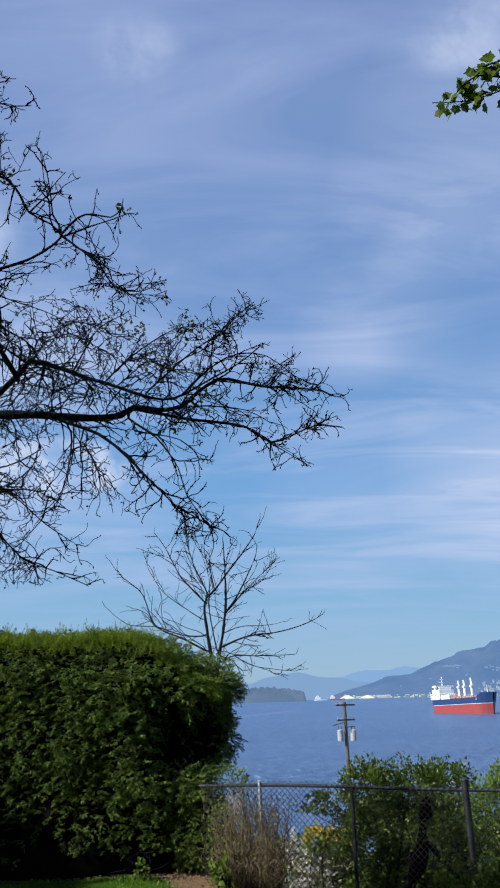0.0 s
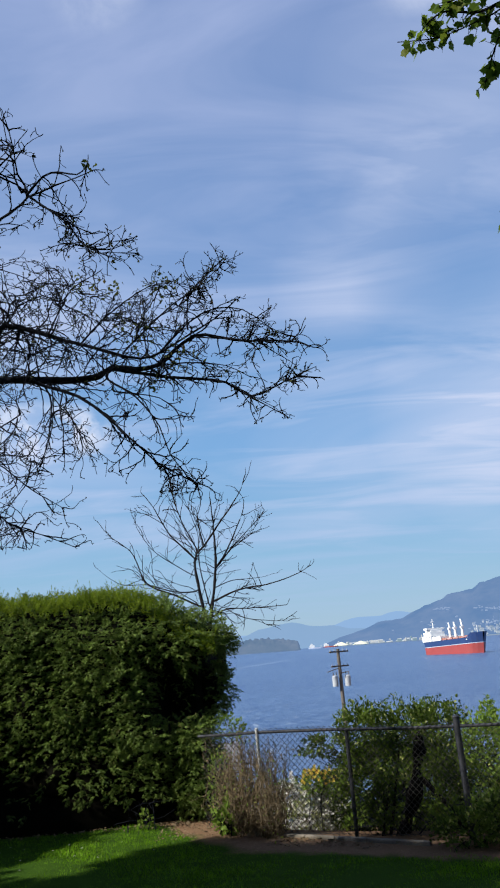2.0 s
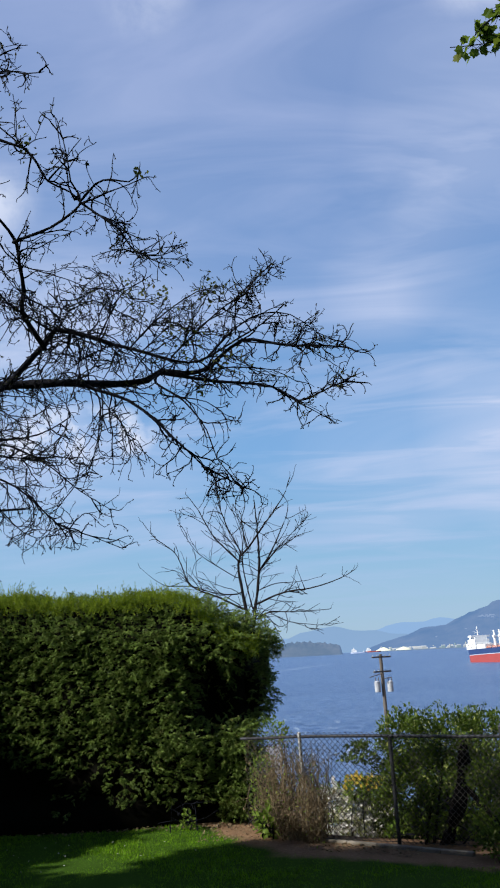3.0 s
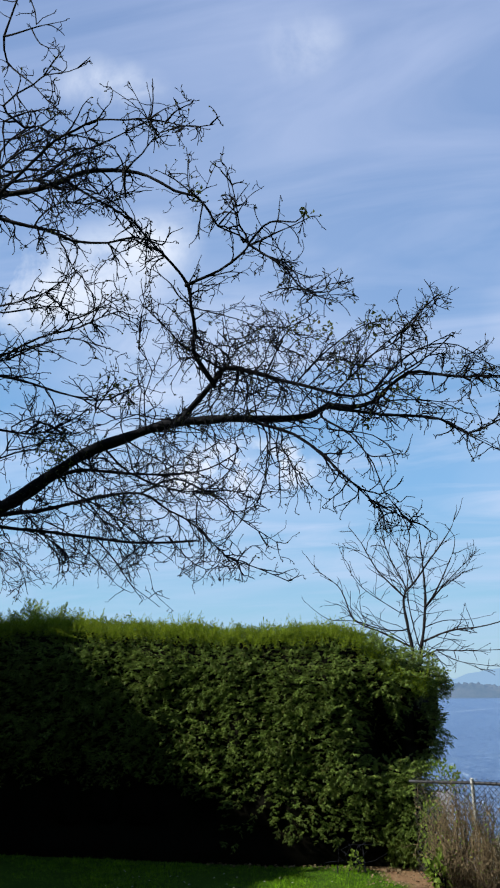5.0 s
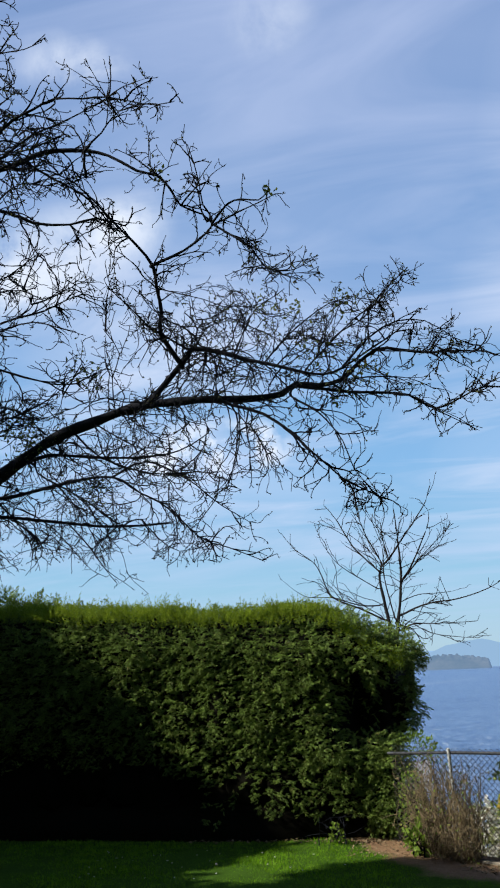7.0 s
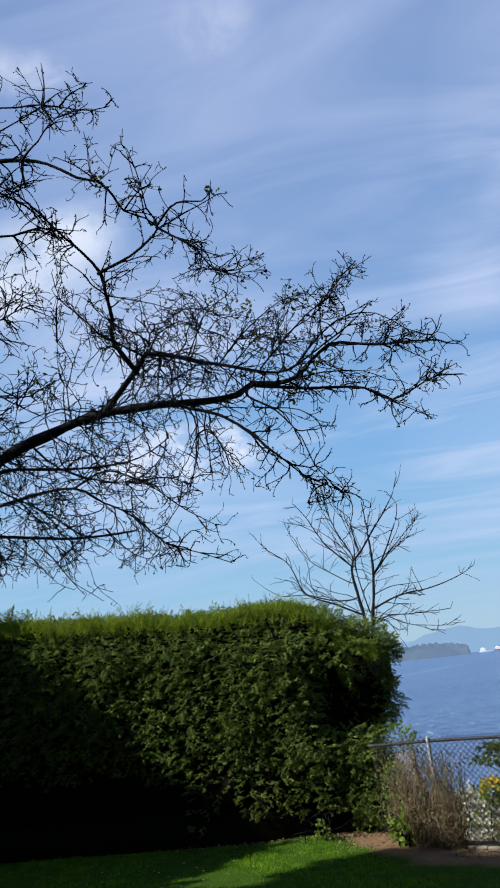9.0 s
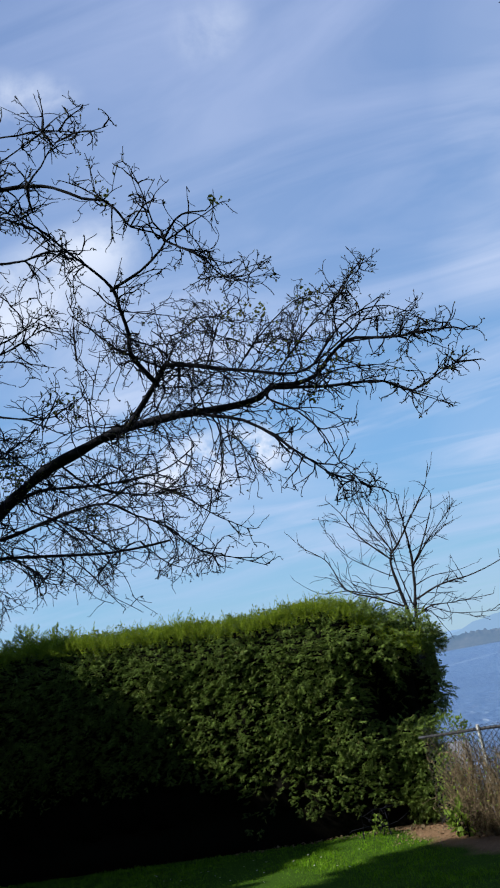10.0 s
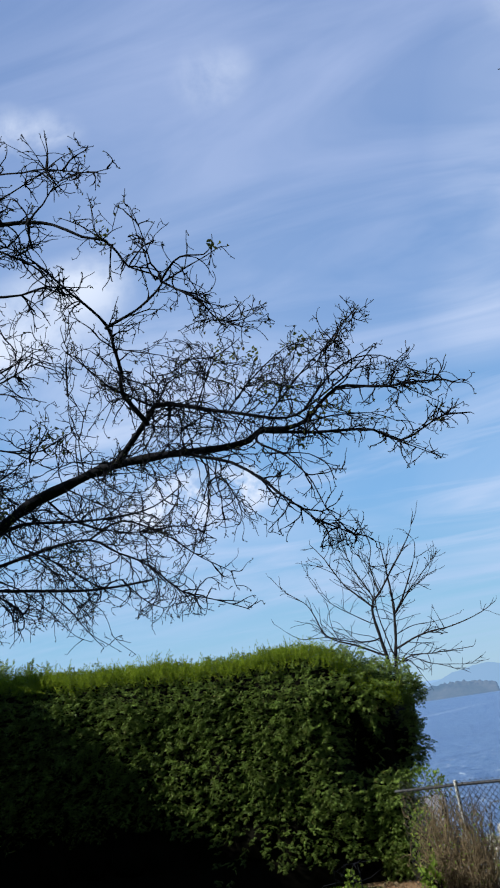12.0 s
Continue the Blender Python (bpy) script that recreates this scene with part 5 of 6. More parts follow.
def build_fence():
    fence = thing("fence", (0.1, 11.28, 0), "weathered galvanised chain-link fence with a top rail", "fence")
    top = 1.24
    for k, (x, r, h, lean) in enumerate(((0.10, 0.022, 1.285, 0.03), (1.21, 0.024, 1.24, 0.01), (2.46, 0.040, 1.34, 0.03), (4.3, 0.03, 1.26, 0.0), (6.2, 0.03, 1.26, 0.0))):
        a = fence_point(x)
        metal = zinc if x == 0.10 else steel
        v, f = tube([a + (lean, 0, -0.1), a + (lean * 0.5, 0, h * 0.5), a + (0, 0, h)], [r, r, r], 12)
        post = part("post", mesh_of("post", under(fence, v), f, True), metal, fence)
        bm = bmesh.new()
        bmesh.ops.create_uvsphere(bm, u_segments=12, v_segments=6, radius=r * 1.15, matrix=Matrix.Translation(Vector(under(fence, a + (0, 0, h)))) @ Matrix.Diagonal((1, 1, 0.6, 1)))
        part("cap", bm, metal, post)
        for z in (0.3, 0.75, 1.1):
            bm = bmesh.new()
            bmesh.ops.create_cone(bm, cap_ends=True, segments=12, radius1=r * 1.12, radius2=r * 1.12, depth=0.022, matrix=Matrix.Translation(Vector(under(fence, a + (lean * (1 - z / h), 0, z)))))
            part("tie_band", bm, metal, post)
    rail = np.array([fence_point(x, top + 0.006 * math.sin(2.2 * x) - 0.07 * max(0, 0.1 - x)) for x in np.linspace(-0.70, 7.0, 60)])
    v, f = tube(rail, np.full(60, 0.020), 10)
    part("top_rail", mesh_of("top_rail", under(fence, v), f, True), steel, fence)
    low = np.array([fence_point(x, 0.04) for x in np.linspace(-0.55, 7.0, 40)])
    v, f = tube(low, np.full(40, 0.004), 5)
    part("tension_wire", mesh_of("tension_wire", under(fence, v), f, True), wire, fence)
    # woven mesh: bent wires side by side, hooked into one another, with knuckles over the rail
    pieces, pitch, rows = [], 0.036, 34
    along = np.array([1.0, -0.43, 0]) / math.hypot(1, 0.43)
    out = np.array([-0.43, -1.0, 0]) / math.hypot(1, 0.43)
    for k in range(int(7.7 / pitch)):
        at_x = -0.62 + along[0] * k * pitch
        base = fence_point(at_x)
        j = np.arange(rows + 1)
        side = np.where((j + k) % 2, 0.5, -0.5) * pitch * 1.04
        bulge = np.where((j + k) % 2, 0.003, -0.003)
        sag = 0.006 * np.sin(j * 0.4 + k * 0.11)
        p = base + along * side[:, None] + out * (0.024 + bulge + sag)[:, None] + np.array([0, 0, 1.0]) * (0.03 + j * (top + 0.025) / rows)[:, None]
        pieces.append(tube(p, np.full(rows + 1, 0.0038), 4))
    v, f = joined(pieces)
    part("chain_link_mesh", mesh_of("chain_link_mesh", under(fence, v), f, True), wire, fence, kind="stuff")


build_fence()


def build_kerb():
    kerb = thing("garden_edging", (1.0, 10.85, 0), "low dirt-stained brownish concrete edging along the foot of the fence", "edging")
    line = spline([(0.28, 11.22, 0.0), (0.78, 10.90, 0.0), (1.19, 10.66, 0.0), (1.57, 10.42, 0.0), (1.98, 10.16, 0.0)], 0.02)
    along = np.concatenate([[0], np.cumsum(np.linalg.norm(np.diff(line, axis=0), axis=1))])
    count = 5
    for k in range(count):
        p, q = (np.array([np.interp(along[-1] * u, along, line[:, i]) for i in range(3)]) for u in (k / count, (k + 1) / count))
        mid, way = under(kerb, (p + q) / 2), q - p
        bm = bmesh.new()
        box(bm, mid[0], mid[1], 0.0, np.linalg.norm(way) - 0.003, 0.070, 0.070, math.atan2(way[1], way[0]), 0.012)
        part("block", bm, concrete, kerb)


build_kerb()


# ---- shrubs ----
def leaf_shape():
    """An oval leaf with a fold."""
    return [(0, 0, 0), (0.26, 0.28, 0.09), (0.24, 0.68, 0.08), (0, 1, -0.03), (-0.24, 0.68, 0.08), (-0.26, 0.28, 0.09), (0, 0.5, 0)], [(0, 1, 6), (1, 2, 6), (2, 3, 6), (3, 4, 6), (4, 5, 6), (5, 0, 6)]


def shrub(name, base, label, masses, count, leaf, mat, seed, stems=40, stem_mat=None, up=0.35, blossoms=None, gaps=None):
    """A shrub: bowed stems from the base into rounded masses, clad in leaves, thickest outside."""
    rng = np.random.default_rng(seed)
    ob = thing(name, base, label, "shrub")
    masses = np.array(masses)
    lines, places, ways = [], [], []
    share = masses[:, 1].prod(1) ** (2 / 3)
    share /= share.sum()
    for k in range(stems):
        m = masses[rng.choice(len(masses), p=share)]
        u = rng.normal(size=3)
        u /= np.linalg.norm(u)
        end = m[0] + u * m[1] * rng.uniform(0.4, 0.98)
        root = np.array(base) + rng.normal(scale=(0.25 * (masses[:, 0, 0].max() - masses[:, 0, 0].min() + 0.4), 0.12, 0)) + (0, 0, -0.1)
        mid = (root + end) / 2 + rng.normal(scale=0.10, size=3) + (0, 0, 0.12)
        path = spline([root, mid, end], 0.08)
        lines.append((path, np.linspace(0.011, 0.003, len(path))))
        for _ in range(5):
            a = path[rng.integers(len(path) // 2, len(path))]
            b = a + rng.normal(scale=0.16, size=3)
            lines.append((np.array([a, (a + b) / 2 + rng.normal(scale=0.02, size=3), b]), np.array([0.004, 0.003, 0.002])))
    for m, s in zip(masses, share):
        n = int(count * s)
        u = rng.normal(size=(n, 3))
        u /= np.linalg.norm(u, axis=1, keepdims=True)
        reach = rng.uniform(0.25, 1.0, (n, 1)) ** 0.45
        lump = np.array([1 + 0.42 * noise.noise(Vector(a) * 3.0 + Vector((seed, 0, 0))) for a in u])[:, None]
        places.append(m[0] + u * m[1] * reach * lump)
        ways.append(u + rng.normal(scale=0.7, size=(n, 3)) + (0, 0, up))
    places, ways = np.vstack(places), np.vstack(ways)
    keep = places[:, 2] > ground_z(places[:, 0], places[:, 1]) + 0.02
    if gaps is not None:
        keep &= np.array([noise.noise(Vector(q) * 4.5) + 0.5 * noise.noise(Vector(q) * 10.0) for q in places]) > gaps
    places, ways = places[keep], ways[keep]
    v, f = joined([tube(p, r, 4) for p, r in lines])
    part("stem_growth", mesh_of("stem_growth", under(ob, v), f, True), stem_mat or bark_dark, ob)
    v, f = scatter(*leaf_shape(), places, frames_along(ways, rng.normal(scale=0.8, size=ways.shape) + np.array([0, 0, 0.8])), rng.uniform(0.6, 1.25, len(places)) * leaf)
    part("foliage", mesh_of("foliage", under(ob, v), f), mat, ob, kind="stuff")
    if blossoms:
        bmat, many, size, tag, spread = blossoms
        pick = np.argsort(-(places[:, 2] + rng.normal(scale=spread, size=len(places))))[:many]
        base5 = np.repeat(places[pick] + (0, -0.02, 0.03), 5, 0)
        turn = np.tile(np.arange(5) * 1.2566, many)
        way5 = np.stack([np.cos(turn), -0.4 + 0 * turn, np.sin(turn) + 0.3], -1) + rng.normal(scale=0.2, size=(many * 5, 3))
        v, f = scatter(*leaf_shape(), base5, frames_along(way5, np.tile([[0, -1.0, 0.5]], (many * 5, 1))), np.full(many * 5, size))
        part("blossom", mesh_of("blossom", under(ob, v), f), bmat, ob, tag, kind="stuff")
    return ob


def at_ground(x, y):
    return (x, y, float(ground_z(x, y)))


shrub("broadleaf_shrub", at_ground(2.2, 11.6), "large glossy green shrub rising behind the fence",
      [((1.58, 12.2, 1.02), (0.42, 0.42, 0.45)), ((2.14, 12.2, 0.95), (0.50, 0.50, 0.53)), ((2.64, 12.1, 0.98), (0.40, 0.45, 0.48)), ((1.5, 11.9, 0.35), (0.5, 0.45, 0.6)), ((2.3, 11.8, 0.3), (0.6, 0.5, 0.6)),
       ((0.97, 12.0, 0.94), (0.36, 0.20, 0.15)), ((2.9, 11.5, 0.4), (0.5, 0.4, 0.55)), ((1.5, 11.6, -0.2), (0.42, 0.35, 0.4)), ((2.1, 11.4, -0.15), (0.45, 0.35, 0.42)), ((2.7, 11.2, -0.1), (0.45, 0.3, 0.4)), ((1.75, 12.4, 0.30), (0.55, 0.35, 0.62)), ((2.5, 12.3, 0.25), (0.60, 0.35, 0.62)), ((1.62, 10.82, 0.85), (0.28, 0.12, 0.28)), ((2.28, 10.65, 0.85), (0.26, 0.10, 0.32)), ((1.55, 10.85, 0.32), (0.22, 0.10, 0.30)), ((2.28, 10.6, 0.35), (0.16, 0.08, 0.28)), ((1.95, 10.75, 1.12), (0.30, 0.12, 0.14))], 70000, 0.046, bush_leaf, 31, 80, gaps=-0.20)
shrub("young_shrub", at_ground(3.2, 11.3), "light green shrub with upright young shoots beside the fence",
      [((3.15, 11.6, 0.75), (0.40, 0.4, 0.55)), ((3.25, 11.7, 1.2), (0.10, 0.12, 0.26)), ((3.5, 11.3, 0.9), (0.3, 0.35, 0.4)), ((3.5, 10.8, 0.35), (0.6, 0.4, 0.5))], 8500, 0.050, sprout_leaf, 32, 40)
shrub("low_shrub", at_ground(2.5, 9.95), "low loose leafy green shrub at the foot of the fence",
      [((2.35, 9.95, 0.18), (0.42, 0.25, 0.25)), ((2.8, 9.8, 0.28), (0.45, 0.3, 0.35)), ((3.2, 9.6, 0.3), (0.4, 0.3, 0.4))], 3600, 0.050, bush_leaf, 33, 12)
shrub("white_flowering_shrub", at_ground(0.80, 12.5), "pale shrub with white blossom behind the fence",
      [((0.51, 12.45, 0.19), (0.24, 0.18, 0.29)), ((0.80, 12.40, 0.06), (0.24, 0.18, 0.31)), ((1.03, 12.35, 0.0), (0.22, 0.16, 0.29)), ((0.47, 12.4, -0.16), (0.28, 0.18, 0.31)), ((0.88, 12.3, -0.26), (0.37, 0.18, 0.28)), ((1.23, 12.3, -0.16), (0.26, 0.16, 0.29))], 5600, 0.044, pale_leaf, 34, 16, stem_mat=dry_stem, blossoms=(flower_white, 760, 0.040, "white blossom", 2.0))
shrub("orange_flowering_shrub", at_ground(1.02, 12.45), "shrub with orange and yellow blossom below the fence",
      [((0.88, 12.35, 0.42), (0.22, 0.14, 0.17)), ((1.12, 12.35, 0.36), (0.22, 0.14, 0.22))], 1700, 0.05, sprout_leaf, 35, 18, blossoms=(flower_orange, 120, 0.030, "orange-yellow blossom", 0.12))
# stands in shade; the brighter leaf colour makes up for sunlight
shrub("low_shrub", at_ground(2.35, 10.75), "low leafy shrub behind the fence, sunlight put into its bright green leaves",
      [((2.32, 10.72, 0.16), (0.26, 0.12, 0.24)), ((2.75, 10.60, 0.20), (0.26, 0.12, 0.30)), ((1.30, 11.35, -0.02), (0.20, 0.12, 0.20))], 1500, 0.050, sprout_leaf, 39, 10)
shrub("leafy_sprout", at_ground(-0.33, 11.5), "bright green broad-leaved sprout at the fence's foot",
      [((-0.33, 11.5, 0.16), (0.15, 0.12, 0.20))], 150, 0.10, sprout_leaf, 36, 10)
shrub("leafy_sprout", at_ground(-1.50, 12.25), "small green sprout at the foot of the hedge",
      [((-1.50, 12.25, 0.14), (0.09, 0.08, 0.15))], 90, 0.05, sprout_leaf, 38, 6)
shrub("hedge_side_sapling", at_ground(-0.35, 12.6), "thin pale-leaved sapling between hedge and fence",
      [((-0.35, 12.6, 1.2), (0.26, 0.22, 0.22)), ((-0.42, 12.2, 0.6), (0.18, 0.2, 0.40)), ((-0.1, 12.7, 1.1), (0.12, 0.1, 0.16)), ((-0.45, 12.0, 0.22), (0.16, 0.2, 0.22))], 1100, 0.045, sprout_leaf, 37, 16)


def build_dry_vine():
    rng = np.random.default_rng(41)
    ob = thing("dry_vine", (0.0, 11.15, 0), "tangle of dry brown vine stems on the fence", "vine")
    lines = []
    for _ in range(330):
        x = -0.34 + 0.68 * rng.random() ** 0.9
        y = float(fence_y(x)) + rng.uniform(-0.16, 0.16)
        h = rng.uniform(0.50, 1.30) * (1 - 0.55 * max(0, x - 0.05))
        pts = [(x, y, -0.05)]
        for k in range(5):
            pts.append((pts[-1][0] + rng.normal(scale=0.062), pts[-1][1] + rng.normal(scale=0.05), pts[-1][2] + h / 5 * rng.uniform(0.6, 1.3)))
        if rng.random() < 0.4:
            pts.append((pts[-1][0] + rng.normal(scale=0.1), pts[-1][1], pts[-1][2] - rng.uniform(0.05, 0.3)))
        path = spline(pts, 0.08)
        lines.append((path, np.linspace(0.0048, 0.0022, len(path))))
        for _ in range(4):
            a = path[rng.integers(2, len(path))]
            b = a + rng.normal(scale=0.10, size=3)
            lines.append((np.array([a, (a + b) / 2 + rng.normal(scale=0.02, size=3), b]), np.array([0.003, 0.002, 0.0015])))
    v, f = joined([tube(p, r, 4) for p, r in lines])
    part("stem_growth", mesh_of("stem_growth", under(ob, v), f, True), dry_stem, ob, kind="stuff")
    # a few curled dead leaves
    low = [p[-1] for p, _ in lines if p[-1][2] < 1.22]
    pick = [low[i] for i in rng.integers(0, len(low), 800)]
    v, f = scatter(*leaf_shape(), np.array(pick), frames_along(rng.normal(size=(800, 3)), rng.normal(size=(800, 3))), rng.uniform(0.02, 0.045, 800))
    part("dead_foliage", mesh_of("dead_foliage", under(ob, v), f), dry_stem, ob, kind="stuff")
    # olive leaves still on the vine
    pick = np.array([low[i] for i in rng.integers(0, len(low), 420)]) + rng.normal(scale=0.03, size=(420, 3))
    v, f = scatter(*leaf_shape(), pick, frames_along(rng.normal(size=(420, 3)), rng.normal(size=(420, 3))), rng.uniform(0.02, 0.045, 420))
    part("foliage", mesh_of("foliage", under(ob, v), f), sprout_leaf, ob, kind="stuff")


build_dry_vine()


stump_bark = material("stump_bark", rough_surface((0.005, 0.005, 0.006), (0.009, 0.008, 0.008), (0.018, 0.016, 0.015), 7, 40, 0.95, 0.9))


def build_stump():
    ob = thing("old_stump", at_ground(1.85, 10.85), "dark weathered stump leaning behind the fence", "stump")
    path = spline([(1.62, 10.82, -0.3), (1.80, 10.82, 0.02), (1.88, 10.82, 0.18), (2.00, 10.82, 0.49), (2.06, 10.82, 0.81), (2.10, 10.82, 1.17)], 0.1)
    v, f = tube(path, np.interp(np.linspace(0, 1, len(path)), [0, 0.3, 0.6, 0.75, 1], [0.05, 0.055, 0.085, 0.075, 0.05]), 14)
    bumpy = [Vector(a) + noise.noise_vector(Vector(a) * 4) * 0.07 + noise.noise_vector(Vector(a) * 11) * 0.02 for a in v]
    part("stem", mesh_of("stem", under(ob, bumpy), f, True), stump_bark, ob)
    for dx, dz in ((-0.13, 0.95), (-0.22, 0.70), (0.10, 1.05)):
        shoot = spline([(1.72 + dx, 10.85, -0.2), (1.85 + dx, 10.85, 0.35), (1.98 + dx, 10.9, dz)], 0.1)
        v, f = tube(shoot, np.linspace(0.022, 0.010, len(shoot)), 8)
        part("shoot", mesh_of("shoot", under(ob, v), f, True), stump_bark, ob)
    spur = spline([(2.02, 10.80, 0.66), (2.12, 10.70, 0.56), (2.37, 10.62, 0.24), (2.47, 10.60, 0.04)], 0.08)
    v, f = tube(spur, np.linspace(0.035, 0.025, len(spur)), 8)
    part("branch", mesh_of("branch", under(ob, v), f, True), stump_bark, ob)


build_stump()


# ---- lawn ----
def build_grass():
    rng = np.random.default_rng(51)
    n = 125000
    x, y = rng.uniform(-8.0, 3.0, n), rng.uniform(7.6, 12.7, n)
    wob = np.array([noise.noise(Vector((a * 1.8, b * 1.8, 0.4))) for a, b in zip(x, y)])
    keep = np.minimum(x + 0.5 * y - 4.85, y + 0.43 * x - 10.32) + 0.30 * wob < 0.10
    keep &= (np.abs(wob) < 0.75) | (rng.random(n) < 0.5)
    x, y, wob = x[keep], y[keep], wob[keep]
    p = np.stack([x, y, ground_z(x, y) - 0.005], -1)
    way = rng.normal(scale=0.42, size=p.shape) + np.array([0, 0, 1.0])
    blade = [(-0.09, 0, 0), (0.09, 0, 0), (0.06, 0.55, 0.05), (-0.06, 0.55, 0.05), (0, 1, 0.16)]
    v, f = scatter(blade, [(0, 1, 2), (0, 2, 3), (3, 2, 4)], p, frames_along(way, rng.normal(size=p.shape)), rng.uniform(0.018, 0.042, len(p)) * (1 + 0.6 * wob))
    ob = part("grass", mesh_of("grass", v, f), grass_blade)
    tagged(ob, "short mown lawn grass, lush green in the sun", "grass", kind="stuff")


build_grass()


def build_litter():
    rng = np.random.default_rng(53)
    # dry leaf scraps on the bare soil
    n = 1100
    x = rng.uniform(-1.3, 1.4, n)
    y = np.where(x < 0.1, rng.uniform(11.4, 12.8, n), fence_y(x) - rng.uniform(0.05, 0.6, n))
    p = np.stack([x, y, ground_z(x, y) + 0.012], -1)
    v, f = scatter(*leaf_shape(), p, frames_along(rng.normal(size=p.shape) * (1, 1, 0.2), rng.normal(scale=0.4, size=p.shape) + np.array([0, 0, 1.0])), rng.uniform(0.012, 0.045, n))
    m = 260
    x2 = rng.uniform(-3.6, -0.9, m)
    y2 = 12.25 + 0.25 * rng.random(m)
    p2 = np.stack([x2, y2, ground_z(x2, y2) + 0.02], -1)
    v2, f2 = scatter(*leaf_shape(), p2, frames_along(rng.normal(size=p2.shape) * (1, 1, 0.3), rng.normal(scale=0.5, size=p2.shape) + np.array([0, 0, 1.0])), rng.uniform(0.02, 0.06, m))
    v, f = joined([(v, f), (v2, f2)])
    litter = part("leaf_litter", mesh_of("leaf_litter", v, f), dry_stem)
    tagged(litter, "dry leaf scraps on the bare soil", "leaf litter", kind="stuff")
    # daisies in the lawn
    n = 34
    x, y = rng.uniform(-4.6, -1.2, n), rng.uniform(9.9, 12.0, n)
    base = np.repeat(np.stack([x, y, ground_z(x, y) + 0.05], -1), 6, 0)
    turn = np.tile(np.arange(6) * 1.0472, n)
    way = np.stack([np.cos(turn), np.sin(turn), 0 * turn + 0.25], -1)
    v, f = scatter(*leaf_shape(), base, frames_along(way, np.tile([[0, 0, 1.0]], (n * 6, 1))), np.full(n * 6, 0.013))
    daisies = part("daisy", mesh_of("daisy", v, f), flower_white)
    tagged(daisies, "tiny white daisies in the mown lawn", "flowers", kind="stuff")


build_litter()


# ---- pole, ship, far shore ----
def cyl(bm, a, b, r0, r1=None, seg=12):
    a, b = Vector(a), Vector(b)
    m = Matrix.Translation((a + b) / 2) @ (b - a).to_track_quat("Z", "Y").to_matrix().to_4x4()
    bmesh.ops.create_cone(bm, cap_ends=True, segments=seg, radius1=r0, radius2=r0 if r1 is None else r1, depth=(b - a).length, matrix=m)


def build_pole():
    x, y = 8.7, 79.5
    z = float(ground_z(x, y))
    ob = thing("utility_pole", (x, y, z), "weathered wooden utility pole with crossarms and two transformers", "utility pole")
    grey_wood = material("grey_wood", rough_surface((0.10, 0.09, 0.08), (0.15, 0.135, 0.12), (0.07, 0.065, 0.06), 2, 20, 0.9))
    can = material("can_paint", rough_surface((0.30, 0.33, 0.37), (0.38, 0.41, 0.44), (0.3, 0.3, 0.3), 2, 12, 0.5))
    top = 1.75 - z
    bm = bmesh.new()
    cyl(bm, (0.15, 0, -0.5), (-0.05, 0, top), 0.22, 0.15)
    part("shaft", bm, grey_wood, ob)
    turn = radians(35)
    for h, half in ((top - 0.25, 1.15), (top - 1.55, 1.05)):
        bm = bmesh.new()
        box(bm, 0, -0.18, h, half * 2, 0.12, 0.14, turn, 0.01)
        arm = part("crossarm", bm, grey_wood, ob)
        for k in (-0.9, -0.45, 0.45, 0.9):
            bm = bmesh.new()
            q = Vector((math.cos(turn) * k * half, math.sin(turn) * k * half - 0.18, h))
            cyl(bm, q + Vector((0, 0, 0.07)), q + Vector((0, 0, 0.22)), 0.05, 0.03, 8)
            part("insulator", bm, can, arm)
    for sx in (-0.55, 0.62):
        bm = bmesh.new()
        cyl(bm, (sx, -0.1, top - 3.35), (sx, -0.1, top - 2.45), 0.27, seg=20)
        cyl(bm, (sx, -0.1, top - 2.45), (sx, -0.1, top - 2.36), 0.27, 0.15, 20)
        tank = part("transformer", bm, can, ob, "pale grey transformer can")
        for k in (-0.12, 0.12):
            bm = bmesh.new()
            cyl(bm, (sx + k, -0.1, top - 2.4), (sx + k * 1.3, -0.1, top - 2.05), 0.05, 0.03, 8)
            part("bushing", bm, grey_wood, tank)
    bm = bmesh.new()
    cyl(bm, (-0.05, -0.05, top - 2.2), (0.75, -0.1, top - 2.1), 0.04)
    cyl(bm, (0.0, -0.05, top - 1.7), (-1.25, -0.7, top - 2.0), 0.04)
    part("bracket", bm, grey_wood, ob)


build_pole()


def paint(name, col, rough=0.5):
    return material(name, rough_surface(col, tuple(c * 0.86 for c in col), tuple(c * 0.7 + 0.02 for c in col), 0.08, 0.6, rough, 0.05))


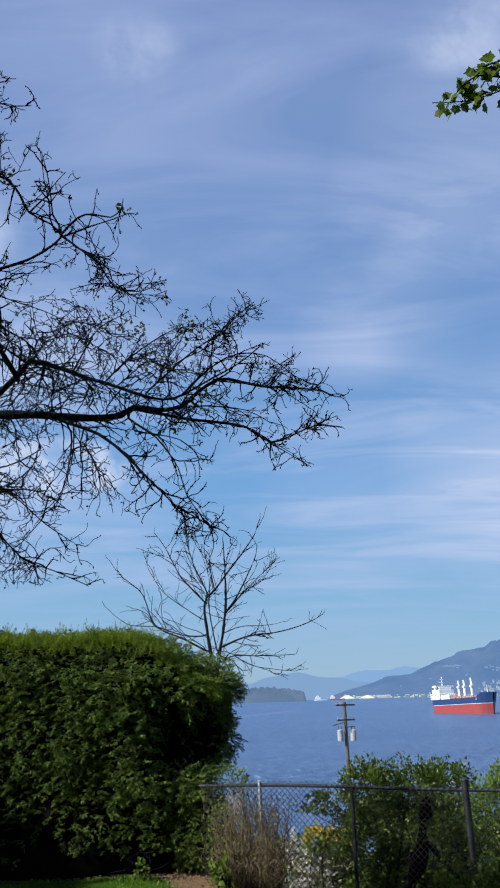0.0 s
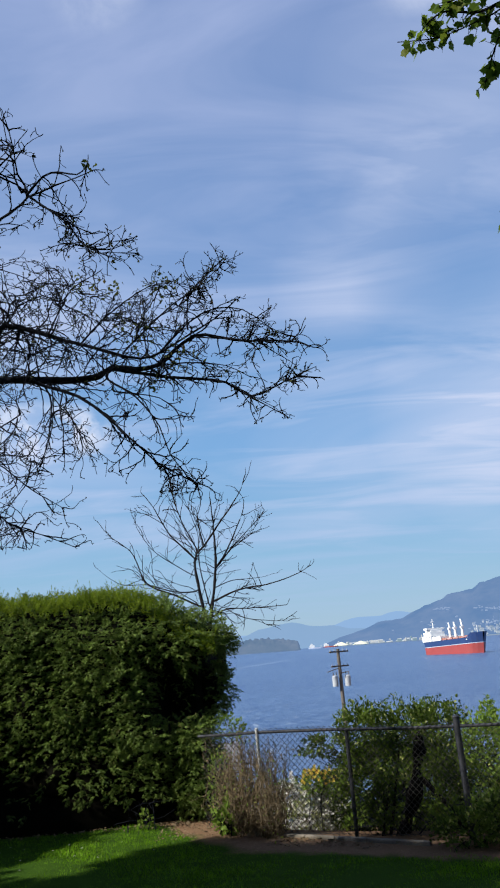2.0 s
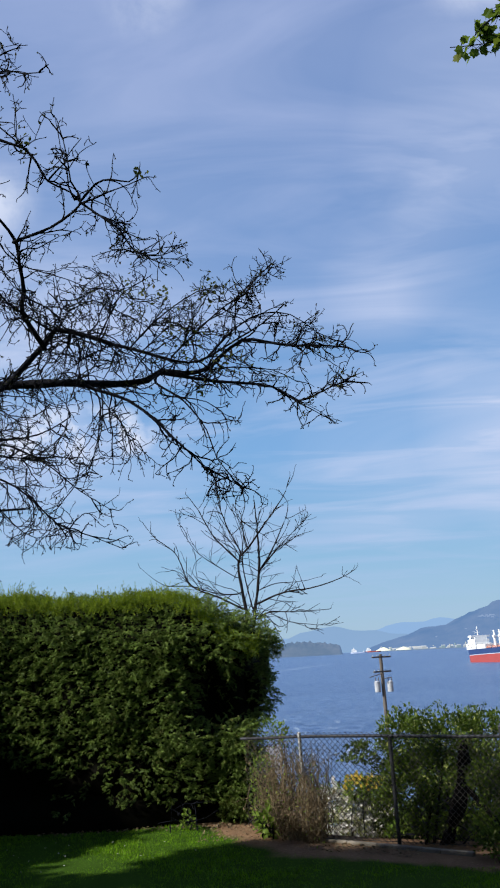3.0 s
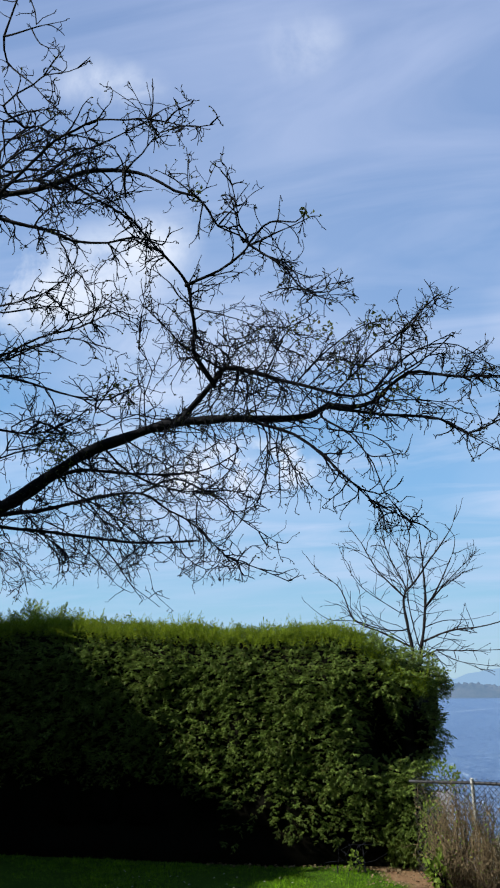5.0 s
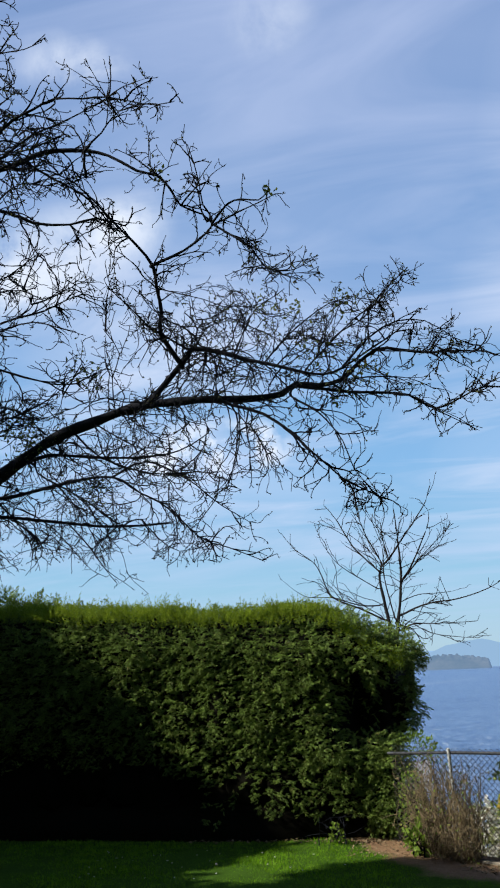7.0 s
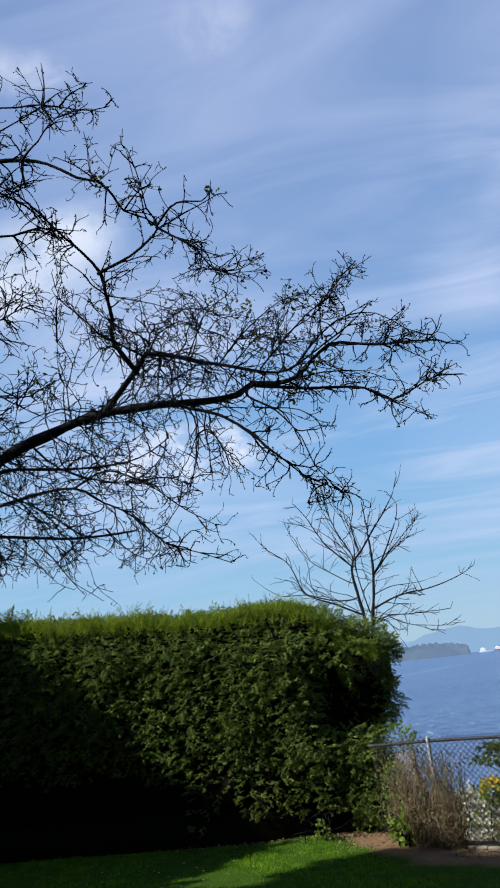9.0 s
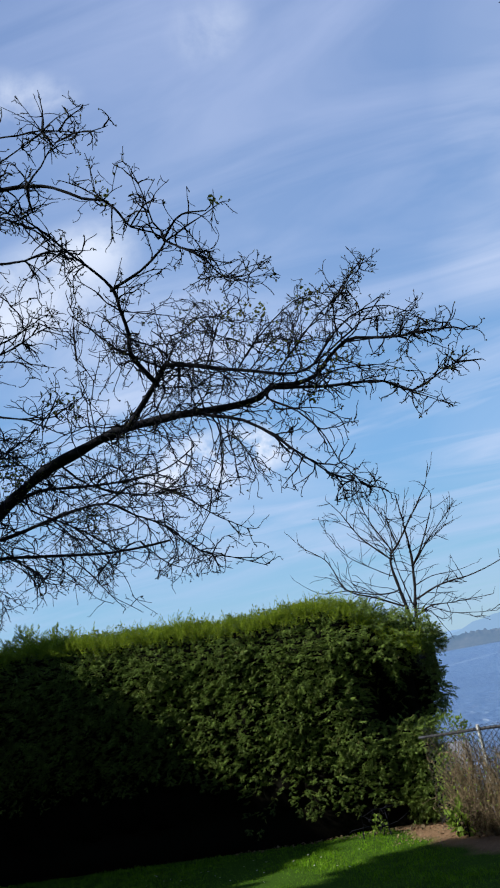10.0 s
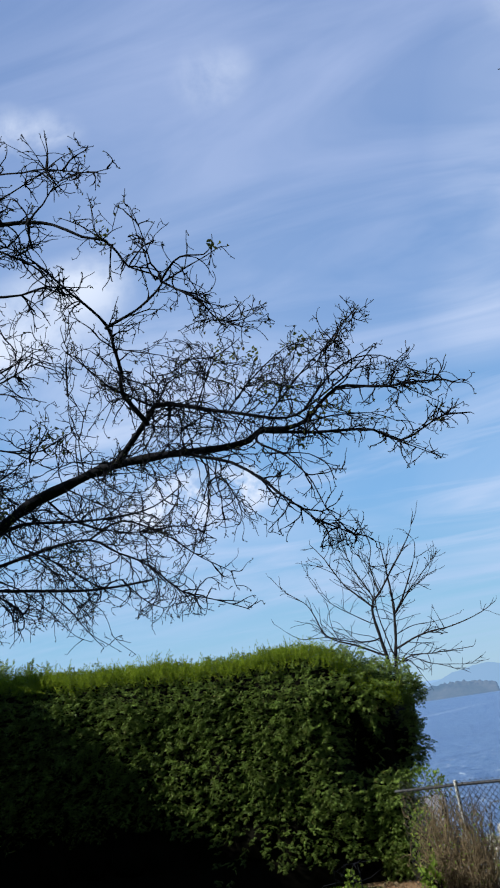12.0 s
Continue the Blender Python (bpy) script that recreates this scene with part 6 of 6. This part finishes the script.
def build_ship():
    """A bulk carrier at anchor, bow towards the right and a little nearer."""
    ship = thing("cargo_ship", (0, 0, 0), "bulk carrier with a navy and red hull and white deckhouse", "ship")
    navy, red, white, buff = paint("navy_paint", (0.018, 0.045, 0.145)), paint("red_lead", (0.32, 0.055, 0.050)), paint("white_paint", (0.80, 0.80, 0.78)), paint("hatch_red", (0.36, 0.13, 0.09))
    length, beam, deck, boot = 82.0, 17.0, 11.8, 6.9
    # stations from stern to bow: place, half breadth at the water and at the deck, deck height
    st = []
    for u in np.linspace(0, 1, 25):
        full = min(1, (u / 0.10) ** 0.5 * 0.45 + 0.55) if u < 0.10 else 1.0
        fine = 1.0 if u < 0.80 else max(0.0, 1 - ((u - 0.80) / 0.20) ** 2.2)
        flare = 1.0 if u < 0.86 else max(0.02, 1 - ((u - 0.86) / 0.145) ** 2.6)
        st.append((u * length - length / 2, beam / 2 * full * fine, beam / 2 * min(full + 0.1, 1) * flare, deck + (3.4 if u > 0.90 else 0) + 0.6 * max(0, u - 0.6) + (1.6 if u < 0.02 else 0)))

    def band(z0, z1, name, mat):
        bm = bmesh.new()
        sides = []
        for s in (-1, 1):
            rows = []
            for x, w0, w1, d in st:
                a, b = (z0 if z0 is not None else d), (z1 if z1 is not None else d)
                rows.append([bm.verts.new((x + 2.5 * h / deck * (x > length * 0.38), s * (w0 + (w1 - w0) * max(0, min(1, h / d)) ** 1.5), h)) for h in (a, (a + b) / 2, b)])
            for p, q in zip(rows, rows[1:]):
                for k in (0, 1):
                    bm.faces.new((p[k], q[k], q[k + 1], p[k + 1])[::s])
            sides.append(rows)
        # the transom and the deck
        port, starboard = sides
        for k in (0, 1):
            bm.faces.new((port[0][k], port[0][k + 1], starboard[0][k + 1], starboard[0][k]))
        for k in range(len(st) - 1):
            bm.faces.new((port[k][2], port[k + 1][2], starboard[k + 1][2], starboard[k][2]))
        bmesh.ops.remove_doubles(bm, verts=list(bm.verts), dist=0.02)
        bmesh.ops.recalc_face_normals(bm, faces=bm.faces)
        return part(name, bm, mat, ship)

    band(-4.0, boot, "lower_hull", red)
    band(boot + 0.01, boot + 0.45, "waterline_stripe", paint("stripe_paint", (0.45, 0.52, 0.62)))
    band(boot + 0.46, None, "upper_hull", navy)
    for k in range(5):
        bm = bmesh.new()
        box(bm, -7 + 9.0 * k, 0, deck + 0.9, 7.6, 12, 1.8, 0, 0.2)
        part("hatch_cover", bm, buff, ship)
    bm = bmesh.new()
    box(bm, -32, 0, deck + 2.6, 15, 16.5, 5.2, 0, 0.2)
    box(bm, -18, 0, deck + 1.9, 14, 13.5, 3.8, 0, 0.2)
    box(bm, -32, 0, deck + 6.6, 12, 14.5, 3.4, 0, 0.2)
    box(bm, -32, 0, deck + 9.2, 9, 12, 2.4, 0, 0.2)
    box(bm, -31, 0, deck + 11.0, 6, 18, 1.5, 0, 0.15)
    house = part("deckhouse", bm, white, ship)
    glass = paint("dark_pane", (0.03, 0.04, 0.05), 0.2)
    for lvl in range(2):
        for k in range(6):
            for face in ((-24.46, -6.5 + 2.6 * k, 0), (-38 + 2.3 * k, -8.28, 1)):
                bm = bmesh.new()
                box(bm, face[0], face[1], deck + 1.5 + 2.4 * lvl, 0.1 if not face[2] else 0.8, 0.8 if not face[2] else 0.1, 0.8)
                part("window", bm, glass, house)
    bm = bmesh.new()
    box(bm, -38, 0, deck + 8, 4, 5, 5, 0, 0.3)
    part("funnel", bm, navy, ship)
    bm = bmesh.new()
    cyl(bm, (-32, 0, deck + 11), (-32, 0, deck + 19.5), 0.6, 0.3)
    box(bm, -32, 0, deck + 14.5, 0.6, 5, 0.5)
    box(bm, -32, 0, deck + 17.2, 0.8, 2.5, 0.5)
    part("radar_mast", bm, white, ship)
    for x in (-5.5, 3.0, 14.0):
        bm = bmesh.new()
        cyl(bm, (x, 0, deck), (x, 0, deck + 9), 1.25, 1.1, 16)
        box(bm, x, 0, deck + 9.4, 2.6, 2.8, 1.8, 0, 0.2)
        crane = part("crane", bm, white, ship)
        bm = bmesh.new()
        cyl(bm, (x + 0.6, 0, deck + 9.6), (x - 0.6, 0, deck + (14.5 if x < 10 else 16)), 0.9, 0.7, 8)
        part("jib", bm, white, crane)
    bm = bmesh.new()
    cyl(bm, (36, 0, deck + 3), (36, 0, deck + 9), 0.4, 0.2)
    part("fore_mast", bm, white, ship)
    for s in (-1, 1):
        bm = bmesh.new()
        cyl(bm, (-27, s * 8.3, deck + 1.0), (32, s * 8.3, deck + 1.0), 0.07, seg=5)
        for k in range(24):
            cyl(bm, (-27 + 59 * k / 23, s * 8.3, deck), (-27 + 59 * k / 23, s * 8.3, deck + 1.0), 0.06, seg=5)
        part("railing", bm, white, ship)
    bm = bmesh.new()
    box(bm, 30, -8.2, deck - 1.2, 3.2, 0.1, 1.5)
    part("hull_mark", bm, white, ship, "white painted mark on the bow")
    az, far = radians(13.9), 745.0
    ship.matrix_world = pose(math.sin(az) * far, math.cos(az) * far, WATER_Z, 0, -1.7, -71.75)


build_ship()


def build_small_ship(az, far, length, hull, label):
    ob = thing("small_ship", (math.sin(radians(az)) * far, math.cos(radians(az)) * far, WATER_Z), label, "ship", "small ships at the terminal")
    bm = bmesh.new()
    rows = []
    for u in np.linspace(-0.5, 0.5, 9):
        wv = 0.09 * length * (1 - abs(2 * u) ** 4)
        rows.append([bm.verts.new((u * length, s * max(wv, 0.3), h)) for s, h in ((-1, 0.0), (-1, 0.07 * length), (1, 0.07 * length), (1, 0.0))])
    for a, b in zip(rows, rows[1:]):
        for k in range(3):
            bm.faces.new((a[k], b[k], b[k + 1], a[k + 1]))
    bm.faces.new(rows[0])
    bm.faces.new(rows[-1][::-1])
    bmesh.ops.recalc_face_normals(bm, faces=bm.faces)
    part("hull", bm, paint("small_hull_" + hull[0], hull[1]), ob)
    bm = bmesh.new()
    box(bm, -0.28 * length, 0, 0.13 * length, 0.30 * length, 0.13 * length, 0.15 * length, 0, 0.3)
    box(bm, -0.30 * length, 0, 0.23 * length, 0.16 * length, 0.10 * length, 0.07 * length, 0, 0.3)
    part("deckhouse", bm, paint("white_paint", (0.8, 0.8, 0.78)), ob)
    for x, z in ((-0.3, 0.2), (0.3, 0.05)):
        bm = bmesh.new()
        cyl(bm, (x * length, 0, z * length), (x * length, 0, (z + 0.14) * length), 0.8, 0.4, 6)
        part("mast", bm, paint("white_paint", (0.8, 0.8, 0.78)), ob)


build_small_ship(4.80, 3500, 66, ("pale", (0.50, 0.56, 0.70)), "small white and blue ship by the far terminal")
build_small_ship(5.75, 3900, 70, ("red", (0.45, 0.09, 0.06)), "red-hulled ship moored at the far terminal")


def build_terminal():
    """Pale stockpiles, sheds and silos along the far shore."""
    rng = np.random.default_rng(61)
    # pile, shore and building tones carry their haze as a glow
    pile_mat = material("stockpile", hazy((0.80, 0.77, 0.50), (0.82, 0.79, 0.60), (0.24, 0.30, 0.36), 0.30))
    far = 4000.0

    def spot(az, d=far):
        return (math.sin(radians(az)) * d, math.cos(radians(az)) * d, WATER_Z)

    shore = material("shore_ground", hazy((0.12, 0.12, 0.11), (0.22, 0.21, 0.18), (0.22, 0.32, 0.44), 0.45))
    bm = bmesh.new()
    c = [Vector(spot(a, d)) for a, d in ((5.6, 3900), (12.5, 4050), (30, 3500), (30, 4400), (12.5, 4400), (5.6, 4300))]
    top = [bm.verts.new(v + Vector((0, 0, 3))) for v in c]
    low = [bm.verts.new(v + Vector((0, 0, -2))) for v in c]
    bm.faces.new(top)
    for k in range(6):
        bm.faces.new((low[k], low[(k + 1) % 6], top[(k + 1) % 6], top[k]))
    bmesh.ops.recalc_face_normals(bm, faces=bm.faces)
    tagged(part("far_shore", bm, shore), "flat industrial shore across the inlet", "shore", kind="structure")
    for az, half, h in ((6.45, 42, 15), (7.75, 40, 14)):
        ob = thing("stockpile", spot(az, 3960), "pale yellow heap of bulk cargo on the far shore", "stockpile", "stockpiles")
        bm = bmesh.new()
        bmesh.ops.create_cone(bm, segments=28, radius1=half, radius2=half * 0.12, depth=h, matrix=Matrix.Translation((0, 0, 3 + h / 2)) @ Matrix.Diagonal((1, 0.6, 1, 1)))
        for v in bm.verts:
            v.co += noise.noise_vector(v.co * 0.06) * 2.0
        part("heap", bm, pile_mat, ob)
    tones = [material("far_tone_%s" % k, hazy(c, tuple(0.8 * v for v in c), (0.20, 0.28, 0.38), 0.45)) for k, c in (("grey", (0.45, 0.45, 0.44)), ("buff", (0.55, 0.50, 0.40)), ("slate", (0.20, 0.27, 0.22)), ("pale", (0.66, 0.65, 0.62)))]
    for k in range(190):
        az = 6.3 + 6.2 * ((k * 0.618) % 1.0) if k < 160 else rng.uniform(12.5, 18)
        d = rng.uniform(4010, 4300)
        if k % 4 == 0:
            ob = thing("silo", spot(az, d), "pale concrete storage silo on the far shore", "silo", "far silos")
            bm = bmesh.new()
            r, h = rng.uniform(2.5, 5), rng.uniform(12, 26)
            cyl(bm, (0, 0, 0), (0, 0, h), r, seg=16)
            cyl(bm, (0, 0, h), (0, 0, h + 2), r, 1, 16)
            part("drum", bm, tones[k % 3], ob)
        else:
            ob = thing("warehouse", spot(az, d), "pale low warehouse on the far shore", "warehouse", "far warehouses")
            bm = bmesh.new()
            lx, ly, h = rng.uniform(6, 26), rng.uniform(8, 18), rng.uniform(4, 15)
            box(bm, 0, 0, h / 2, lx, ly, h)
            part("wall", bm, tones[k % 4], ob)
            bm = bmesh.new()
            ridge_v = [bm.verts.new(q) for q in ((-lx / 2, -ly / 2, h), (lx / 2, -ly / 2, h), (lx / 2, ly / 2, h), (-lx / 2, ly / 2, h), (-lx / 2, 0, h + 3), (lx / 2, 0, h + 3))]
            for q in ((0, 1, 5, 4), (2, 3, 4, 5), (0, 4, 3), (1, 2, 5), (0, 3, 2, 1)):
                bm.faces.new([ridge_v[i] for i in q])
            part("roof", bm, tones[(k + 2) % 4], ob)
    # pale houses on the mountain's foot
    # haze put into the house colour as a glow
    hill_tone = material("hill_house", hazy((0.46, 0.44, 0.42), (0.26, 0.27, 0.28), (0.17, 0.24, 0.38), 0.86))
    groups = ((14, 13.20, 0.40, 1.70, 0.05), (6, 15.55, 0.18, 1.57, 0.04), (16, 16.68, 0.30, 1.44, 0.06), (26, 16.34, 0.55, 0.55, 0.13), (12, 15.69, 0.8, 0.23, 0.08), (8, 13.5, 1.6, 0.75, 0.35))
    for az0, wide, el0, tall in [g[1:] for g in groups for _ in range(g[0])]:
        az, el = rng.normal(az0, wide), max(0.12, rng.normal(el0, tall))
        rise = float(np.interp(az, [p[0] for p in MOUNTAIN], [p[1] for p in MOUNTAIN]))
        share = min(0.95, max(0.02, (el + 0.2) / (rise + 0.2)))
        d = 4500 - 450 * (1 - 2 / math.pi * math.asin(share ** 1.11)) - 45
        bm = bmesh.new()
        box(bm, 0, 0, 2.0, rng.uniform(4, 10), 8, rng.uniform(2.5, 5.5))
        ob = thing("hillside_house", (math.sin(radians(az)) * d, math.cos(radians(az)) * d, 2.3 + math.tan(radians(el)) * d), "pale house on the wooded slope across the water", "house", "hillside houses")
        part("wall", bm, hill_tone, ob)


build_terminal()


def build_shore_blocks():
    """Pale apartment blocks at the foot of the far mountain."""
    rng = np.random.default_rng(67)
    # wall and roof tones with the haze glowing in them
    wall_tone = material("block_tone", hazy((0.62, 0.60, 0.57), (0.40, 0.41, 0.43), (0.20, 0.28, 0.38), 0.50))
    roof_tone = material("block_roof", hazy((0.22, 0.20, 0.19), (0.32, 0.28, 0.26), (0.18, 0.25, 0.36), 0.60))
    for _ in range(34):
        az, up = rng.normal(16.4, 0.75), abs(rng.normal(0.0, 0.42))
        d = 4060 + 60 * up
        ob = thing("apartment_block", (math.sin(radians(az)) * d, math.cos(radians(az)) * d, WATER_Z + 2 + math.tan(radians(up)) * d), "pale apartment block on the slope across the water", "building", "far apartment blocks")
        lx, h = rng.uniform(6, 16), rng.uniform(6, 18)
        bm = bmesh.new()
        box(bm, 0, 0, h / 2 - 8, lx, 10, h + 16)
        part("wall", bm, wall_tone, ob)
        bm = bmesh.new()
        box(bm, 0, 0, h + 0.8, lx + 1, 11, 1.6)
        part("roof", bm, roof_tone, ob)


build_shore_blocks()


def build_lower_house():
    """The roof and wall below the bank, seen in glimpses through fence and vine."""
    ob = thing("lower_house", at_ground(-2.0, 25.5), "grey-roofed pale house standing below the garden", "house")
    x0, y0, z0 = ob.location
    slate = material("shingle_grey", rough_surface((0.10, 0.10, 0.11), (0.15, 0.15, 0.16), (0.20, 0.20, 0.21), 2, 25, 0.85))
    stucco = paint("stucco", (0.26, 0.27, 0.32), 0.8)
    bm = bmesh.new()
    box(bm, 0, 0, (-0.7 - z0) / 2 - 0.2, 3.0, 3.0, -0.7 - z0, 0, 0.02)
    part("wall", bm, stucco, ob)
    bm = bmesh.new()
    e, r = -0.85 - z0, -0.30 - z0
    q = [bm.verts.new(v) for v in ((-1.7, -1.8, e), (1.7, -1.8, e), (1.7, 1.8, e), (-1.7, 1.8, e), (-1.7, 0, r), (1.7, 0, r))]
    for i in ((0, 1, 5, 4), (2, 3, 4, 5), (0, 4, 3), (1, 2, 5), (0, 3, 2, 1)):
        bm.faces.new([q[k] for k in i])
    part("roof", bm, slate, ob)
    for k in range(2):
        bm = bmesh.new()
        box(bm, 0.2 + 1.1 * k, -1.53, e - 0.75, 0.8, 0.06, 0.9)
        part("window", bm, paint("pale_pane", (0.5, 0.55, 0.65), 0.15), ob)


build_lower_house()


def build_shade_walls():
    """Plain unseen walls, added behind the viewer, to the left and to the right, to block sun and sky light."""
    stucco = paint("shade_wall_stucco", (0.20, 0.19, 0.18), 0.9)
    for k, (x, y, z, sx, sy, sz) in enumerate(((-10.1, 4.5, 2.0, 0.3, 19.0, 4.1), (1.0, -5.75, 5.2, 22.5, 0.3, 10.5), (12.4, -0.4, 4.2, 0.3, 10.4, 8.6))):
        bm = bmesh.new()
        box(bm, x, y, z, sx, sy, sz)
        tagged(part("wall_shade_%d" % (k + 1), bm, stucco), "plain wall added out of view to block light around the garden", "wall", kind="structure")


build_shade_walls()


def build_shade_tree(x0, y0, tall, label, crown, seed):
    """An unseen leafy tree, added by the left wall to cast shade over lawn and hedge. crown: masses with centre, half
    sizes and leaves.
    """
    rng = np.random.default_rng(seed)
    tree = thing("unseen_shade_tree", (x0, y0, float(ground_z(x0, y0))), label, "tree", "trees by the house")
    trunk = spline([(x0, y0, -0.1), (x0 + 0.1, y0, tall * 0.3), (x0 - 0.05, y0 + 0.1, tall * 0.6), (x0, y0 + 0.2, tall)], 0.2)
    v, f = tube(trunk, np.linspace(0.024, 0.006, len(trunk)) * tall, 12)
    part("trunk", mesh_of("trunk", under(tree, v), f, True), bark_grey, tree)
    base = []
    for centre, size, count in crown:
        c, r = np.array(centre), np.array(size)
        for _ in range(7):
            u = rng.normal(size=3)
            end = c + u / np.linalg.norm(u) * r * rng.uniform(0.5, 0.9)
            root = trunk[rng.integers(len(trunk) // 2, len(trunk))]
            path = spline([root, (root + end) / 2 + (0, 0, 0.2), end], 0.2)
            v, f = tube(path, np.linspace(0.030, 0.007, len(path)), 6)
            part("limb", mesh_of("limb", under(tree, v), f, True), bark_grey, tree)
        u = rng.normal(size=(count, 3))
        u /= np.linalg.norm(u, axis=1, keepdims=True)
        lump = np.array([1 + 0.30 * noise.noise(Vector(a) * 2.6 + Vector((c[1], 0, 0))) for a in u])[:, None]
        base.append(c + u * r * lump * rng.random((count, 1)) ** 0.45)
    base = np.vstack(base)
    v, f = scatter(*maple_outline(), base, frames_along(rng.normal(size=base.shape), rng.normal(scale=0.7, size=base.shape) + np.array([0, 0, 1.0])), rng.uniform(0.13, 0.26, len(base)))
    part("foliage", mesh_of("foliage", under(tree, v), f), maple_leaf, tree, kind="stuff")


# crown masses placed along the sun's way to shape the shade
build_shade_tree(-8.9, 4.9, 8.2, "tall leafy broad-crowned tree added out of view to shade the lawn",
                  (((-9.0, 4.5, 7.85), (0.9, 2.2, 1.75), 3000), ((-8.9, 6.85, 6.6), (0.7, 1.2, 0.85), 1300), ((-9.0, 2.0, 7.2), (0.9, 1.8, 1.5), 1500), ((-8.9, 6.2, 4.6), (0.6, 1.4, 1.2), 1300), ((-8.9, 7.55, 3.95), (0.5, 0.80, 0.90), 900)), 91)
build_shade_tree(-9.3, 10.9, 5.0, "lower rounded leafy tree added out of view to shade lawn and hedge",
                  (((-9.3, 12.6, 4.2), (0.6, 1.3, 1.35), 1900), ((-9.3, 10.8, 4.45), (0.6, 1.15, 1.30), 2000), ((-9.2, 9.5, 4.1), (0.5, 0.9, 1.10), 1250), ((-9.0, 8.6, 3.75), (0.5, 0.9, 1.0), 1100), ((-9.0, 9.65, 5.0), (0.45, 0.75, 0.45), 420), ((-9.0, 8.75, 4.72), (0.4, 0.55, 0.36), 260), ((-9.3, 11.75, 5.5), (0.5, 0.75, 0.62), 560)), 92)
